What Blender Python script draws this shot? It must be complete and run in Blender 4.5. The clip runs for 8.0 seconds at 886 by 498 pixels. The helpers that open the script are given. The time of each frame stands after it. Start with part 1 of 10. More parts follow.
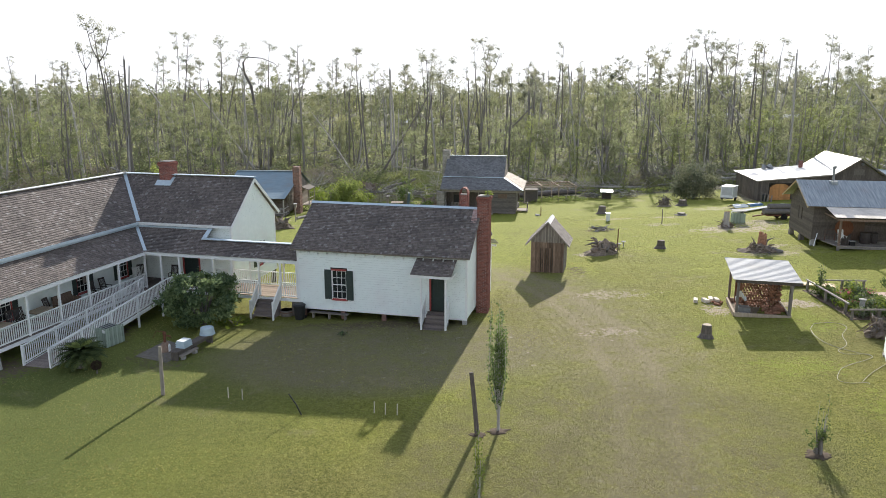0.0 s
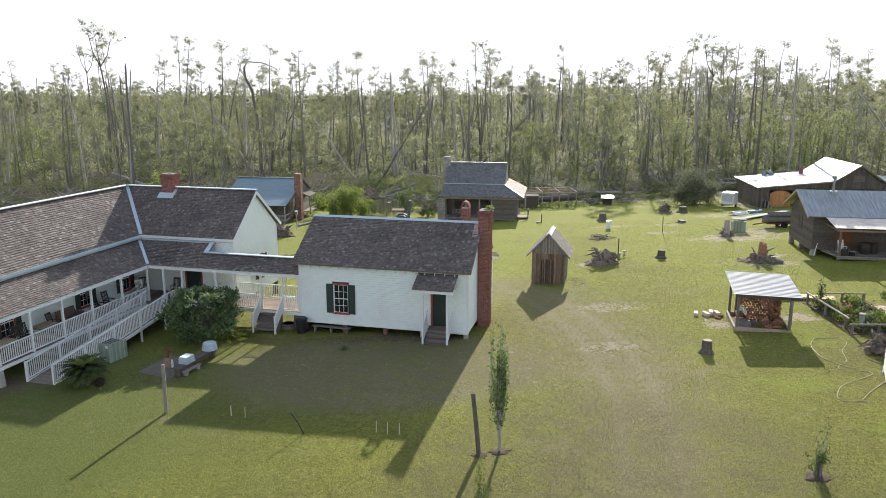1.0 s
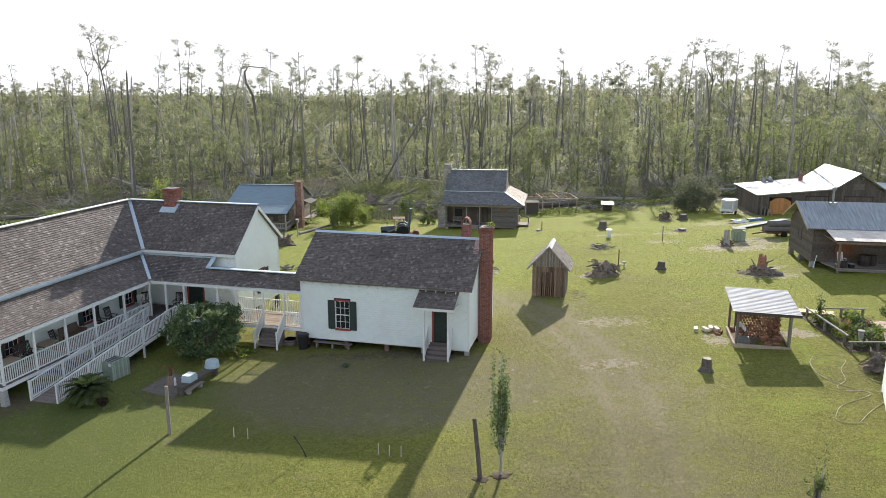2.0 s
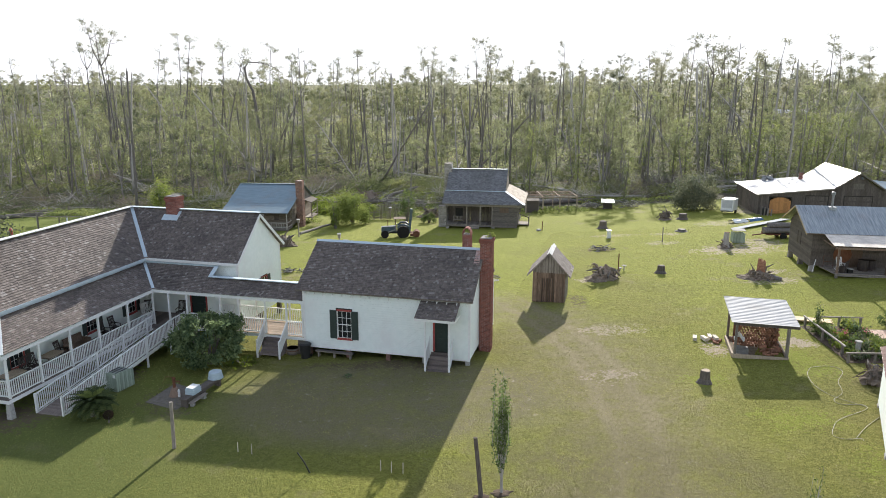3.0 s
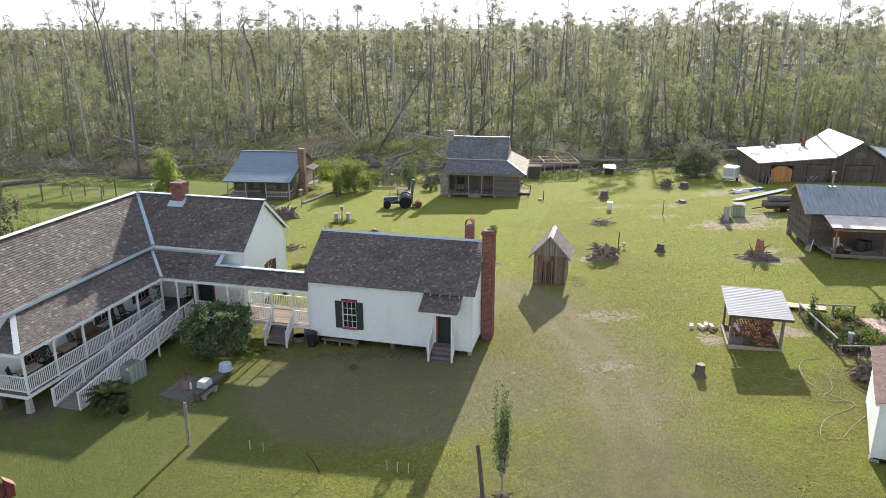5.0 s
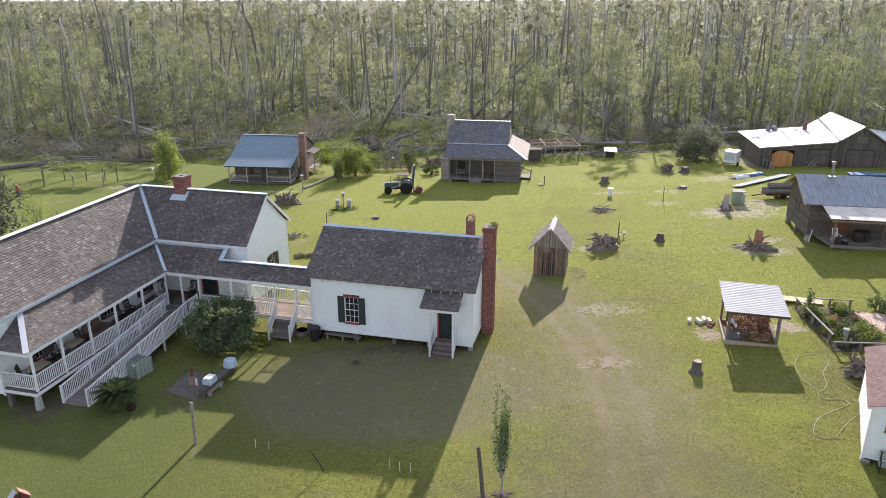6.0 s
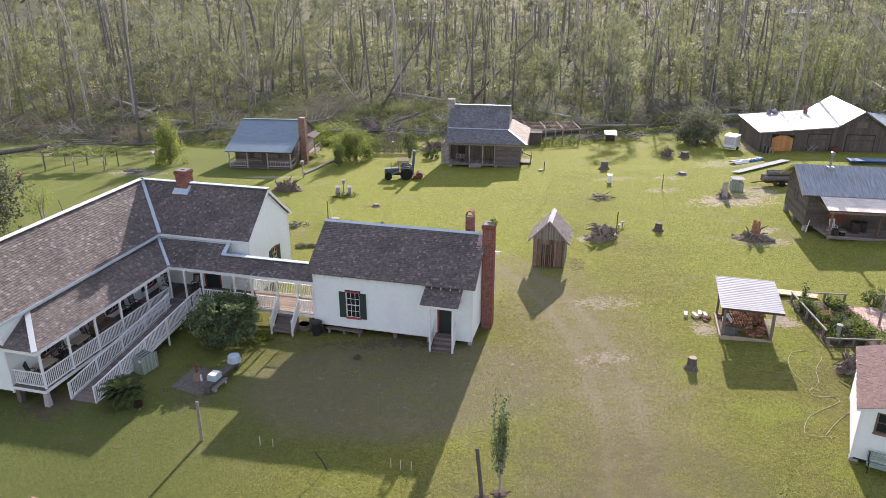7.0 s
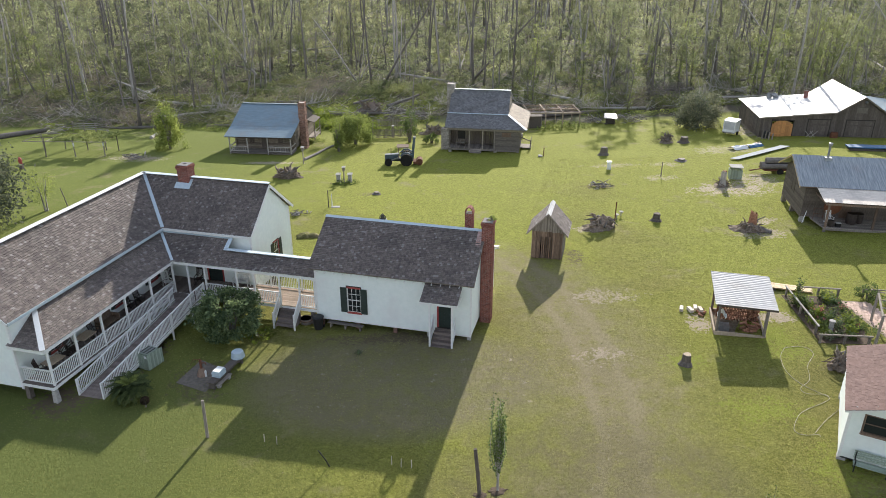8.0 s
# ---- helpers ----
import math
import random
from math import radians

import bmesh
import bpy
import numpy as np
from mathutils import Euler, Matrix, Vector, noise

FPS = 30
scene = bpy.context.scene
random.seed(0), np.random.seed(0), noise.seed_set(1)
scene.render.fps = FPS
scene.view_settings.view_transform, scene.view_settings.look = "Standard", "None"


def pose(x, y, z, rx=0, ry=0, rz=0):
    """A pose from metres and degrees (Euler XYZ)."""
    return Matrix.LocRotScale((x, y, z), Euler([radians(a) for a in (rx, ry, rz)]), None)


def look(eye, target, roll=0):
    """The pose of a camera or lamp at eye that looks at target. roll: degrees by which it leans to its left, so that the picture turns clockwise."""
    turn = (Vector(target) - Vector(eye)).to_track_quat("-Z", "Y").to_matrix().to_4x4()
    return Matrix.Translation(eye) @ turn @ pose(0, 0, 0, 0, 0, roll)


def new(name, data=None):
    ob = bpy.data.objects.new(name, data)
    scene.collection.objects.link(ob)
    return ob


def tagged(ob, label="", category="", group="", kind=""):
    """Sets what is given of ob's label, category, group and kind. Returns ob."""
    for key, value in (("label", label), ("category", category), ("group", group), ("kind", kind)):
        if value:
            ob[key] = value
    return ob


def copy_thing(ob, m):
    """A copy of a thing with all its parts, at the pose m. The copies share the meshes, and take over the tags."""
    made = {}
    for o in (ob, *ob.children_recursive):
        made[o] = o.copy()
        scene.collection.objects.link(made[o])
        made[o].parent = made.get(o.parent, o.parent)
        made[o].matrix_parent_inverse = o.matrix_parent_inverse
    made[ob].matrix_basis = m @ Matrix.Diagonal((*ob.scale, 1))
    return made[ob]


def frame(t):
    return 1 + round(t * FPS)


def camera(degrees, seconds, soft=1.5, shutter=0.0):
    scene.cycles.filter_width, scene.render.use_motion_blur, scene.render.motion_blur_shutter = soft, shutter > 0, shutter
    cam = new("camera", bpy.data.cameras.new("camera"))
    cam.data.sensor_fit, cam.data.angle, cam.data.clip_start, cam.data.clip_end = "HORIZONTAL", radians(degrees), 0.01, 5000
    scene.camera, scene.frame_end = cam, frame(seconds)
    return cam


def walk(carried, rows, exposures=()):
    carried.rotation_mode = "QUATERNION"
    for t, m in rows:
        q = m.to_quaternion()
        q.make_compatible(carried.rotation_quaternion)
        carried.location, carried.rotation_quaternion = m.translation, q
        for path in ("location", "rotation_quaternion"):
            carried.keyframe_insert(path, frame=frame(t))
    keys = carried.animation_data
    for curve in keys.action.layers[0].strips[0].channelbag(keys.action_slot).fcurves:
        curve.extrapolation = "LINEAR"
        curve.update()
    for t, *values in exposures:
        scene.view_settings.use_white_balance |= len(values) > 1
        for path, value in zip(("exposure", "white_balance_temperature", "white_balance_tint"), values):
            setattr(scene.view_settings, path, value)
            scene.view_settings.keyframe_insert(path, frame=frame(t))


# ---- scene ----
cam = camera(64.0, 8.0, soft=0.9)
METRES, EYE, TILT, LEAN, TURN = 11.0, 13.9, -12.6, 0.0, 0.0
ROWS = [
    (0.0, 0.0, 0.0, 0.0, 0.0, 0.0, -0.0),
    (0.5, -0.0014, -0.008, 0.0371, 0.02, 0.02, 0.02),
    (1.0, -0.0048, -0.0163, 0.0786, 0.04, 0.03, 0.02),
    (1.5, -0.008, -0.0254, 0.1235, 0.04, 0.04, 0.02),
    (3.0, -0.015, -0.0629, 0.2947, 0.06, -0.83, 0.02),
    (3.5, -0.0185, -0.0771, 0.3574, 0.07, -1.84, 0.02),
    (4.0, -0.0218, -0.0916, 0.4237, 0.1, -2.92, 0.03),
    (4.5, -0.0243, -0.1057, 0.4901, 0.11, -3.99, 0.01),
    (6.0, -0.0303, -0.1455, 0.6923, 0.17, -7.16, -0.01),
    (6.5, -0.0297, -0.1604, 0.7615, 0.19, -8.2, -0.01),
    (7.0, -0.0284, -0.1772, 0.8319, 0.19, -9.26, -0.01),
    (7.5, -0.0262, -0.1928, 0.9037, 0.19, -10.31, -0.04),
    (8.0, -0.0252, -0.2103, 0.9767, 0.2, -11.36, -0.03),
]
walk(cam, [(t, pose(0, 0, EYE, TILT, LEAN, TURN) @ pose(METRES * x, METRES * y, METRES * z, 90 + pitch, roll, yaw)) for t, x, y, z, yaw, pitch, roll in ROWS], exposures=[(0.0, 0.87, 6250, 13), (3.0, 0.9, 6250, 13), (4.5, 0.93, 6250, 14), (6.0, 0.99, 6150, 21), (7.0, 1.0, 6200, 25), (7.5, 0.94, 6250, 18), (8.0, 0.9, 6250, 14)])

# ---- world, sun ----
SUN_ELEVATION, SUN_AZIMUTH = 20.8, 13.6
world = bpy.data.worlds.new("sky")
scene.world = world
world.use_nodes = True
wn = world.node_tree.nodes
sky = wn.new("ShaderNodeTexSky")
sky.sky_type = "NISHITA"
sky.sun_disc = False
sky.sun_elevation, sky.sun_rotation = radians(SUN_ELEVATION), radians(SUN_AZIMUTH)
sky.air_density, sky.dust_density, sky.ozone_density = 1.0, 0.6, 1.0
wn["Background"].inputs["Strength"].default_value = 0.16
haze = wn.new("ShaderNodeHueSaturation")
haze.inputs["Saturation"].default_value = 0.55
world.node_tree.links.new(sky.outputs[0], haze.inputs["Color"])
# sky colour is capped, which evens out the glow round the sun
sky_cap = wn.new("ShaderNodeVectorMath")
sky_cap.operation = "MINIMUM"
sky_cap.inputs[1].default_value = (4.3, 4.35, 4.35)
world.node_tree.links.new(haze.outputs[0], sky_cap.inputs[0])
world.node_tree.links.new(sky_cap.outputs[0], wn["Background"].inputs["Color"])
sun_data = bpy.data.lights.new("sun", "SUN")
sun_data.energy, sun_data.angle, sun_data.color = 5.0, radians(0.6), (1.0, 0.93, 0.80)
sun = new("sun", sun_data)
se, sa = radians(SUN_ELEVATION), radians(SUN_AZIMUTH)
sun.matrix_world = look((0, 0, 60), (-60 * math.cos(se) * math.sin(sa), -60 * math.cos(se) * math.cos(sa), 60 - 60 * math.sin(se)))


# ---- materials ----
def material(name, rough=0.8, metal=0.0):
    m = bpy.data.materials.new(name)
    m.use_nodes = True
    b = m.node_tree.nodes["Principled BSDF"]
    b.inputs["Roughness"].default_value, b.inputs["Metallic"].default_value = rough, metal
    return m, m.node_tree.nodes, m.node_tree.links, b


def noise_node(n, l, scale, detail=4.0, stretch=(1, 1, 1), rough=0.6):
    tc = n.new("ShaderNodeTexCoord")
    mp = n.new("ShaderNodeMapping")
    mp.inputs["Scale"].default_value = stretch
    t = n.new("ShaderNodeTexNoise")
    t.inputs["Scale"].default_value, t.inputs["Detail"].default_value, t.inputs["Roughness"].default_value = scale, detail, rough
    l.new(tc.outputs["Object"], mp.inputs[0])
    l.new(mp.outputs[0], t.inputs["Vector"])
    return t.outputs["Fac"]


def ramp(n, l, fac, stops):
    r = n.new("ShaderNodeValToRGB")
    e = r.color_ramp.elements
    e[0].position, e[0].color = stops[0][0], (*stops[0][1], 1)
    e[1].position, e[1].color = stops[-1][0], (*stops[-1][1], 1)
    for p, c in stops[1:-1]:
        e.new(p).color = (*c, 1)
    l.new(fac, r.inputs[0])
    return r.outputs["Color"]


def mix(n, l, fac, a, b, kind="MIX"):
    x = n.new("ShaderNodeMix")
    x.data_type, x.blend_type = "RGBA", kind
    for sock, v in ((x.inputs[0], fac), (x.inputs[6], a), (x.inputs[7], b)):
        if isinstance(v, (int, float)):
            sock.default_value = v
        elif isinstance(v, tuple):
            sock.default_value = (*v, 1)
        else:
            l.new(v, sock)
    return x.outputs[2]


def bump(n, l, b, height, strength=0.4, distance=0.02):
    k = n.new("ShaderNodeBump")
    k.inputs["Strength"].default_value, k.inputs["Distance"].default_value = strength, distance
    l.new(height, k.inputs["Height"])
    l.new(k.outputs[0], b.inputs["Normal"])


def surface(name, dark, light, scale=6.0, stretch=(1, 1, 1), rough=0.8, metal=0.0, bumpy=0.3, depth=0.01, island=0.0, stain=None, stain_scale=0.7, silver=None):
    """Grain between two colours, a broad stain, and variation from piece to piece."""
    m, n, l, b = material(name, rough, metal)
    if rough > 0.75:
        b.inputs["Specular IOR Level"].default_value = 0.2
    f = noise_node(n, l, scale, 6.0, stretch)
    c = ramp(n, l, f, [(0.3, dark), (0.7, light)])
    if stain:
        c = mix(n, l, ramp(n, l, noise_node(n, l, stain_scale, 4.0), [(0.48, (0, 0, 0)), (0.72, (0.75, 0.75, 0.75))]), c, stain)
    if island:
        g = n.new("ShaderNodeNewGeometry")
        o = n.new("ShaderNodeObjectInfo")
        add = n.new("ShaderNodeMath")
        add.operation = "ADD"
        l.new(g.outputs["Random Per Island"], add.inputs[0])
        l.new(o.outputs["Random"], add.inputs[1])
        fr = n.new("ShaderNodeMath")
        fr.operation = "FRACT"
        l.new(add.outputs[0], fr.inputs[0])
        v = ramp(n, l, fr.outputs[0], [(0.0, (1 - island,) * 3), (1.0, (1 + island,) * 3)])
        c = mix(n, l, 1.0, c, v, "MULTIPLY")
        if silver:
            c = mix(n, l, ramp(n, l, fr.outputs[0], [(0.93, (0, 0, 0)), (0.97, (0.7, 0.7, 0.7))]), c, silver)
    l.new(c, b.inputs["Base Color"])
    if bumpy:
        bump(n, l, b, f, bumpy, depth)
    return m


def leaf_material(name, dark, light, through_light=0.5, scale=0.25, tree_scale=0.0):
    m, n, l, b = material(name, 0.8)
    b.inputs["Specular IOR Level"].default_value = 0.12
    g = n.new("ShaderNodeNewGeometry")
    c = ramp(n, l, g.outputs["Random Per Island"], [(0.0, dark), (1.0, light)])
    broad = ramp(n, l, noise_node(n, l, scale, 3.0), [(0.32, (0.55, 0.60, 0.62)), (0.68, (1.35, 1.25, 1.1))])
    c = mix(n, l, 1.0, c, broad, "MULTIPLY")
    if tree_scale:
        each = ramp(n, l, noise_node(n, l, tree_scale, 2.0), [(0.36, (0.70, 0.70, 0.68)), (0.64, (1.16, 1.16, 1.06))])
        c = mix(n, l, 1.0, c, each, "MULTIPLY")
        own = n.new("ShaderNodeObjectInfo")
        c = mix(n, l, 1.0, c, ramp(n, l, own.outputs["Random"], [(0.0, (0.80, 0.78, 0.74)), (1.0, (1.14, 1.14, 1.04))]), "MULTIPLY")
    l.new(c, b.inputs["Base Color"])
    t = n.new("ShaderNodeBsdfTranslucent")
    l.new(c, t.inputs["Color"])
    s = n.new("ShaderNodeMixShader")
    s.inputs[0].default_value = through_light
    l.new(b.outputs[0], s.inputs[1])
    l.new(t.outputs[0], s.inputs[2])
    l.new(s.outputs[0], n["Material Output"].inputs["Surface"])
    return m


WHITE = surface("white_paint", (0.71, 0.775, 0.74), (0.785, 0.835, 0.80), 3.0, (1, 1, 1), 0.6, bumpy=0.08, stain=(0.70, 0.71, 0.69), stain_scale=0.5)
TRIM = surface("white_trim_paint", (0.68, 0.70, 0.69), (0.80, 0.80, 0.78), 8.0, (1, 1, 1), 0.55, bumpy=0.08)
CAP = surface("pale_metal_cap", (0.46, 0.56, 0.62), (0.56, 0.64, 0.68), 5.0, (1, 1, 1), 0.6, metal=0.2, bumpy=0.05)
SHINGLE = surface("weathered_wood_shingle", (0.112, 0.094, 0.084), (0.226, 0.196, 0.178), 14.0, (1, 1, 1), 0.85, island=0.27, stain=(0.10, 0.091, 0.085), stain_scale=0.35, silver=(0.30, 0.285, 0.27))
SHINGLE_GREY = surface("silver_grey_shingle", (0.13, 0.13, 0.135), (0.26, 0.26, 0.26), 7.0, (1, 1, 1), 0.9, island=0.25, stain=(0.14, 0.14, 0.14), stain_scale=0.35)
SHINGLE_RED = surface("faded_red_asphalt_shingle", (0.165, 0.108, 0.093), (0.235, 0.165, 0.145), 9.0, (1, 1, 1), 0.95, island=0.12, stain=(0.17, 0.11, 0.09), stain_scale=0.5)
METAL_BLUE = surface("blue_grey_metal_roof", (0.15, 0.22, 0.26), (0.21, 0.29, 0.33), 1.2, (1, 3, 1), 0.5, metal=0.3, bumpy=0.03, stain=(0.20, 0.21, 0.21), stain_scale=0.4)
METAL_GALV = surface("galvanised_metal_roof", (0.42, 0.43, 0.44), (0.56, 0.56, 0.56), 1.6, (1, 4, 1), 0.6, metal=0.15, bumpy=0.03, stain=(0.33, 0.30, 0.27), stain_scale=0.5)
# broad grey stain puts dappled tree shade into the tin's colour
METAL_WHITE = surface("bright_tin_roof", (0.50, 0.50, 0.49), (0.64, 0.64, 0.63), 1.2, (1, 4, 1), 0.5, metal=0.3, bumpy=0.03, stain=(0.42, 0.42, 0.42), stain_scale=0.25)
BRICK = surface("red_brick", (0.18, 0.072, 0.056), (0.29, 0.125, 0.10), 14.0, (1, 1, 1), 0.9, island=0.3)
BRICK_PALE = surface("weathered_pale_brick", (0.20, 0.11, 0.085), (0.36, 0.22, 0.17), 12.0, (1, 1, 1), 0.95, island=0.3, stain=(0.14, 0.10, 0.09), stain_scale=0.9)
MORTAR = surface("mortar", (0.34, 0.29, 0.26), (0.46, 0.41, 0.38), 20.0, rough=0.95)
WOOD_GREY = surface("weathered_grey_wood", (0.15, 0.13, 0.11), (0.32, 0.285, 0.245), 5.0, (6, 6, 0.6), 0.9, island=0.35, bumpy=0.5)
WOOD_DARK = surface("dark_weathered_wood", (0.075, 0.064, 0.055), (0.17, 0.145, 0.125), 5.0, (5, 5, 0.6), 0.9, island=0.22, bumpy=0.5)
WOOD_LOG = surface("hewn_log", (0.15, 0.125, 0.10), (0.30, 0.255, 0.205), 4.0, (0.6, 5, 5), 0.9, island=0.3, bumpy=0.5)
WOOD_RED = surface("rusty_red_brown_plank", (0.13, 0.055, 0.03), (0.24, 0.11, 0.06), 4.0, (6, 6, 0.6), 0.85, island=0.35, bumpy=0.4)
WOOD_BARN = surface("grey_barn_board", (0.085, 0.075, 0.066), (0.18, 0.16, 0.14), 5.0, (0.6, 5, 5), 0.9, island=0.2, bumpy=0.4)
WOOD_TAN = surface("tan_sawn_timber", (0.30, 0.235, 0.165), (0.46, 0.38, 0.29), 4.0, (5, 5, 0.6), 0.85, island=0.2, bumpy=0.2)
WOOD_SHED = surface("brown_weathered_plank", (0.12, 0.082, 0.058), (0.25, 0.18, 0.135), 4.0, (6, 6, 0.6), 0.9, island=0.4, bumpy=0.4)
METAL_CREAM = surface("weathered_cream_metal_roof", (0.58, 0.51, 0.43), (0.80, 0.72, 0.62), 1.6, (1, 4, 1), 0.6, metal=0.05, bumpy=0.03, stain=(0.42, 0.38, 0.33), stain_scale=0.5)
METAL_SILVER = surface("aged_silver_blue_metal_roof", (0.17, 0.205, 0.225), (0.40, 0.43, 0.445), 2.2, (4, 0.35, 0.35), 0.5, metal=0.2, bumpy=0.03, stain=(0.26, 0.25, 0.24), stain_scale=0.4)
WOOD_FRESH = surface("fresh_yellow_pine", (0.42, 0.30, 0.15), (0.60, 0.46, 0.26), 5.0, (0.5, 6, 6), 0.7, island=0.2, bumpy=0.2)
WOOD_ORANGE = surface("orange_stained_door_boards", (0.42, 0.19, 0.06), (0.58, 0.29, 0.10), 5.0, (6, 6, 0.5), 0.7, island=0.2, bumpy=0.2)
DECK = surface("porch_deck_boards", (0.13, 0.11, 0.10), (0.24, 0.20, 0.18), 5.0, (4, 0.6, 4), 0.85, island=0.25, bumpy=0.2)
DECK_TAN = surface("tan_walkway_boards", (0.34, 0.26, 0.20), (0.47, 0.38, 0.30), 5.0, (4, 0.6, 4), 0.85, island=0.2, bumpy=0.2)
SHUTTER = surface("dark_green_shutter_paint", (0.022, 0.035, 0.030), (0.035, 0.052, 0.045), 5.0, rough=0.55, bumpy=0.1)
DOOR_GREEN = surface("dark_green_door_paint", (0.014, 0.026, 0.022), (0.022, 0.038, 0.032), 4.0, rough=0.5, bumpy=0.1)
RED_TRIM = surface("dull_red_trim_paint", (0.28, 0.045, 0.04), (0.38, 0.07, 0.06), 5.0, rough=0.6, bumpy=0.1)
BARN_RED = surface("weathered_barn_red_paint", (0.12, 0.03, 0.028), (0.20, 0.06, 0.052), 5.0, (3, 3, 0.6), 0.85, bumpy=0.3)
ROOF_PINK = surface("faded_pink_painted_board", (0.24, 0.125, 0.10), (0.36, 0.21, 0.17), 6.0, rough=0.9, bumpy=0.2)
# near-black: shade put into the colour of rooms and clapboard joints
INSIDE = surface("shade_dark_backing", (0.03, 0.03, 0.028), (0.05, 0.048, 0.045), 2.0, bumpy=0)
CONCRETE = surface("concrete", (0.30, 0.29, 0.27), (0.44, 0.43, 0.40), 9.0, rough=0.95, stain=(0.22, 0.21, 0.19))
STONE = surface("grey_field_stone", (0.22, 0.20, 0.18), (0.42, 0.40, 0.36), 6.0, rough=0.95, island=0.3, bumpy=0.5)
TIMBER_BLACK = surface("tarred_timber", (0.03, 0.027, 0.024), (0.07, 0.062, 0.055), 5.0, (5, 5, 0.6), 0.9, bumpy=0.3)
BLACK = surface("black_plastic", (0.012, 0.012, 0.013), (0.022, 0.022, 0.023), 8.0, rough=0.5, bumpy=0.1)
RUBBER = surface("tyre_rubber", (0.012, 0.012, 0.012), (0.03, 0.028, 0.026), 8.0, rough=0.9)
BARK = surface("grey_brown_bark", (0.105, 0.094, 0.084), (0.225, 0.203, 0.184), 3.0, (3, 3, 0.7), 0.95, bumpy=0.6, depth=0.03)
# bark greyed and lightened to put haze on the far trunks
BARK_FAR = surface("haze_grey_bark", (0.16, 0.148, 0.136), (0.30, 0.28, 0.262), 3.0, (3, 3, 0.7), 0.95, bumpy=0.4, depth=0.03)
BARK_PALE = surface("bleached_dead_wood", (0.28, 0.26, 0.235), (0.48, 0.45, 0.41), 3.0, (3, 3, 0.7), 0.95, bumpy=0.5, depth=0.02)
ROOTWOOD = surface("muddy_root_wood", (0.13, 0.10, 0.077), (0.29, 0.235, 0.185), 6.0, rough=0.95, island=0.3, bumpy=0.5)
SAND = surface("bare_sandy_soil", (0.26, 0.20, 0.15), (0.40, 0.33, 0.26), 8.0, rough=1.0, bumpy=0.5, stain=(0.15, 0.12, 0.08), stain_scale=1.5)
SOIL_HEAP = surface("dug_brown_soil", (0.12, 0.092, 0.066), (0.30, 0.245, 0.19), 5.0, rough=1.0, bumpy=0.8, depth=0.04, stain=(0.10, 0.11, 0.045), stain_scale=1.2)
SOIL = surface("dark_garden_soil", (0.06, 0.045, 0.032), (0.12, 0.09, 0.065), 9.0, rough=1.0, bumpy=0.5)
STEEL = surface("dull_steel", (0.22, 0.23, 0.24), (0.34, 0.35, 0.36), 8.0, rough=0.45, metal=0.8, bumpy=0.1)
PALE_BLUE = surface("pale_blue_enamel", (0.34, 0.43, 0.48), (0.45, 0.54, 0.58), 5.0, rough=0.45, bumpy=0.05)
PALE_GREEN = surface("pale_green_picket_paint", (0.25, 0.31, 0.25), (0.36, 0.42, 0.34), 5.0, (5, 5, 0.6), 0.7, island=0.2, bumpy=0.2)
BLUE_TARP = surface("blue_tarpaulin", (0.018, 0.075, 0.17), (0.04, 0.15, 0.31), 4.0, rough=0.5, bumpy=0.4)
TRACTOR_BLUE = surface("faded_tractor_blue", (0.04, 0.065, 0.085), (0.085, 0.12, 0.145), 4.0, rough=0.55, bumpy=0.1)
RUST = surface("rusted_iron", (0.09, 0.04, 0.025), (0.20, 0.09, 0.05), 8.0, rough=0.9, bumpy=0.3)
HOSE = surface("pale_garden_hose", (0.32, 0.30, 0.21), (0.42, 0.39, 0.30), 8.0, rough=0.6, bumpy=0.0)
FIREWOOD = surface("split_firewood", (0.20, 0.09, 0.055), (0.40, 0.22, 0.14), 7.0, rough=0.9, island=0.4, bumpy=0.4)
FIREWOOD_END = surface("pale_split_wood_face", (0.50, 0.42, 0.33), (0.72, 0.66, 0.56), 7.0, rough=0.85, island=0.2, bumpy=0.3)
CHAIR_DARK = surface("dark_stained_chair_wood", (0.02, 0.014, 0.012), (0.045, 0.032, 0.026), 6.0, rough=0.5, bumpy=0.1)
PAVER = surface("pinkish_brick_paving", (0.46, 0.33, 0.26), (0.60, 0.46, 0.38), 7.0, rough=0.95, island=0.25)
GLASS, gn, gl, gb = material("window_glass", 0.06)
gb.inputs["Base Color"].default_value = (0.02, 0.024, 0.026, 1)
gb.inputs["Specular IOR Level"].default_value = 0.6
# woodland leaf colour paled and greyed to stand in for haze
LEAF_WOODS = leaf_material("haze_pale_woodland_leaf", (0.225, 0.25, 0.165), (0.365, 0.405, 0.265), 0.55, 0.05, 0.22)
LEAF_UNDER = leaf_material("shaded_undergrowth_leaf", (0.115, 0.138, 0.062), (0.265, 0.30, 0.14), 0.5, 0.12)
LEAF_VINE = leaf_material("fresh_climbing_leaf", (0.17, 0.215, 0.06), (0.34, 0.40, 0.12), 0.6, 0.3)
LEAF_CLIMB = leaf_material("climbing_vine_leaf", (0.15, 0.185, 0.07), (0.30, 0.345, 0.14), 0.5, 0.3)
LEAF_WEED = leaf_material("rank_weed_leaf", (0.15, 0.195, 0.058), (0.30, 0.36, 0.11), 0.5, 0.2)
# needles lightened the same way, haze mixed into their colour
LEAF_PINE = leaf_material("haze_pale_needle", (0.195, 0.21, 0.155), (0.37, 0.385, 0.285), 0.62, 0.1)
LEAF_SHRUB = leaf_material("glossy_shrub_leaf", (0.07, 0.11, 0.06), (0.25, 0.33, 0.165), 0.4, 1.1)
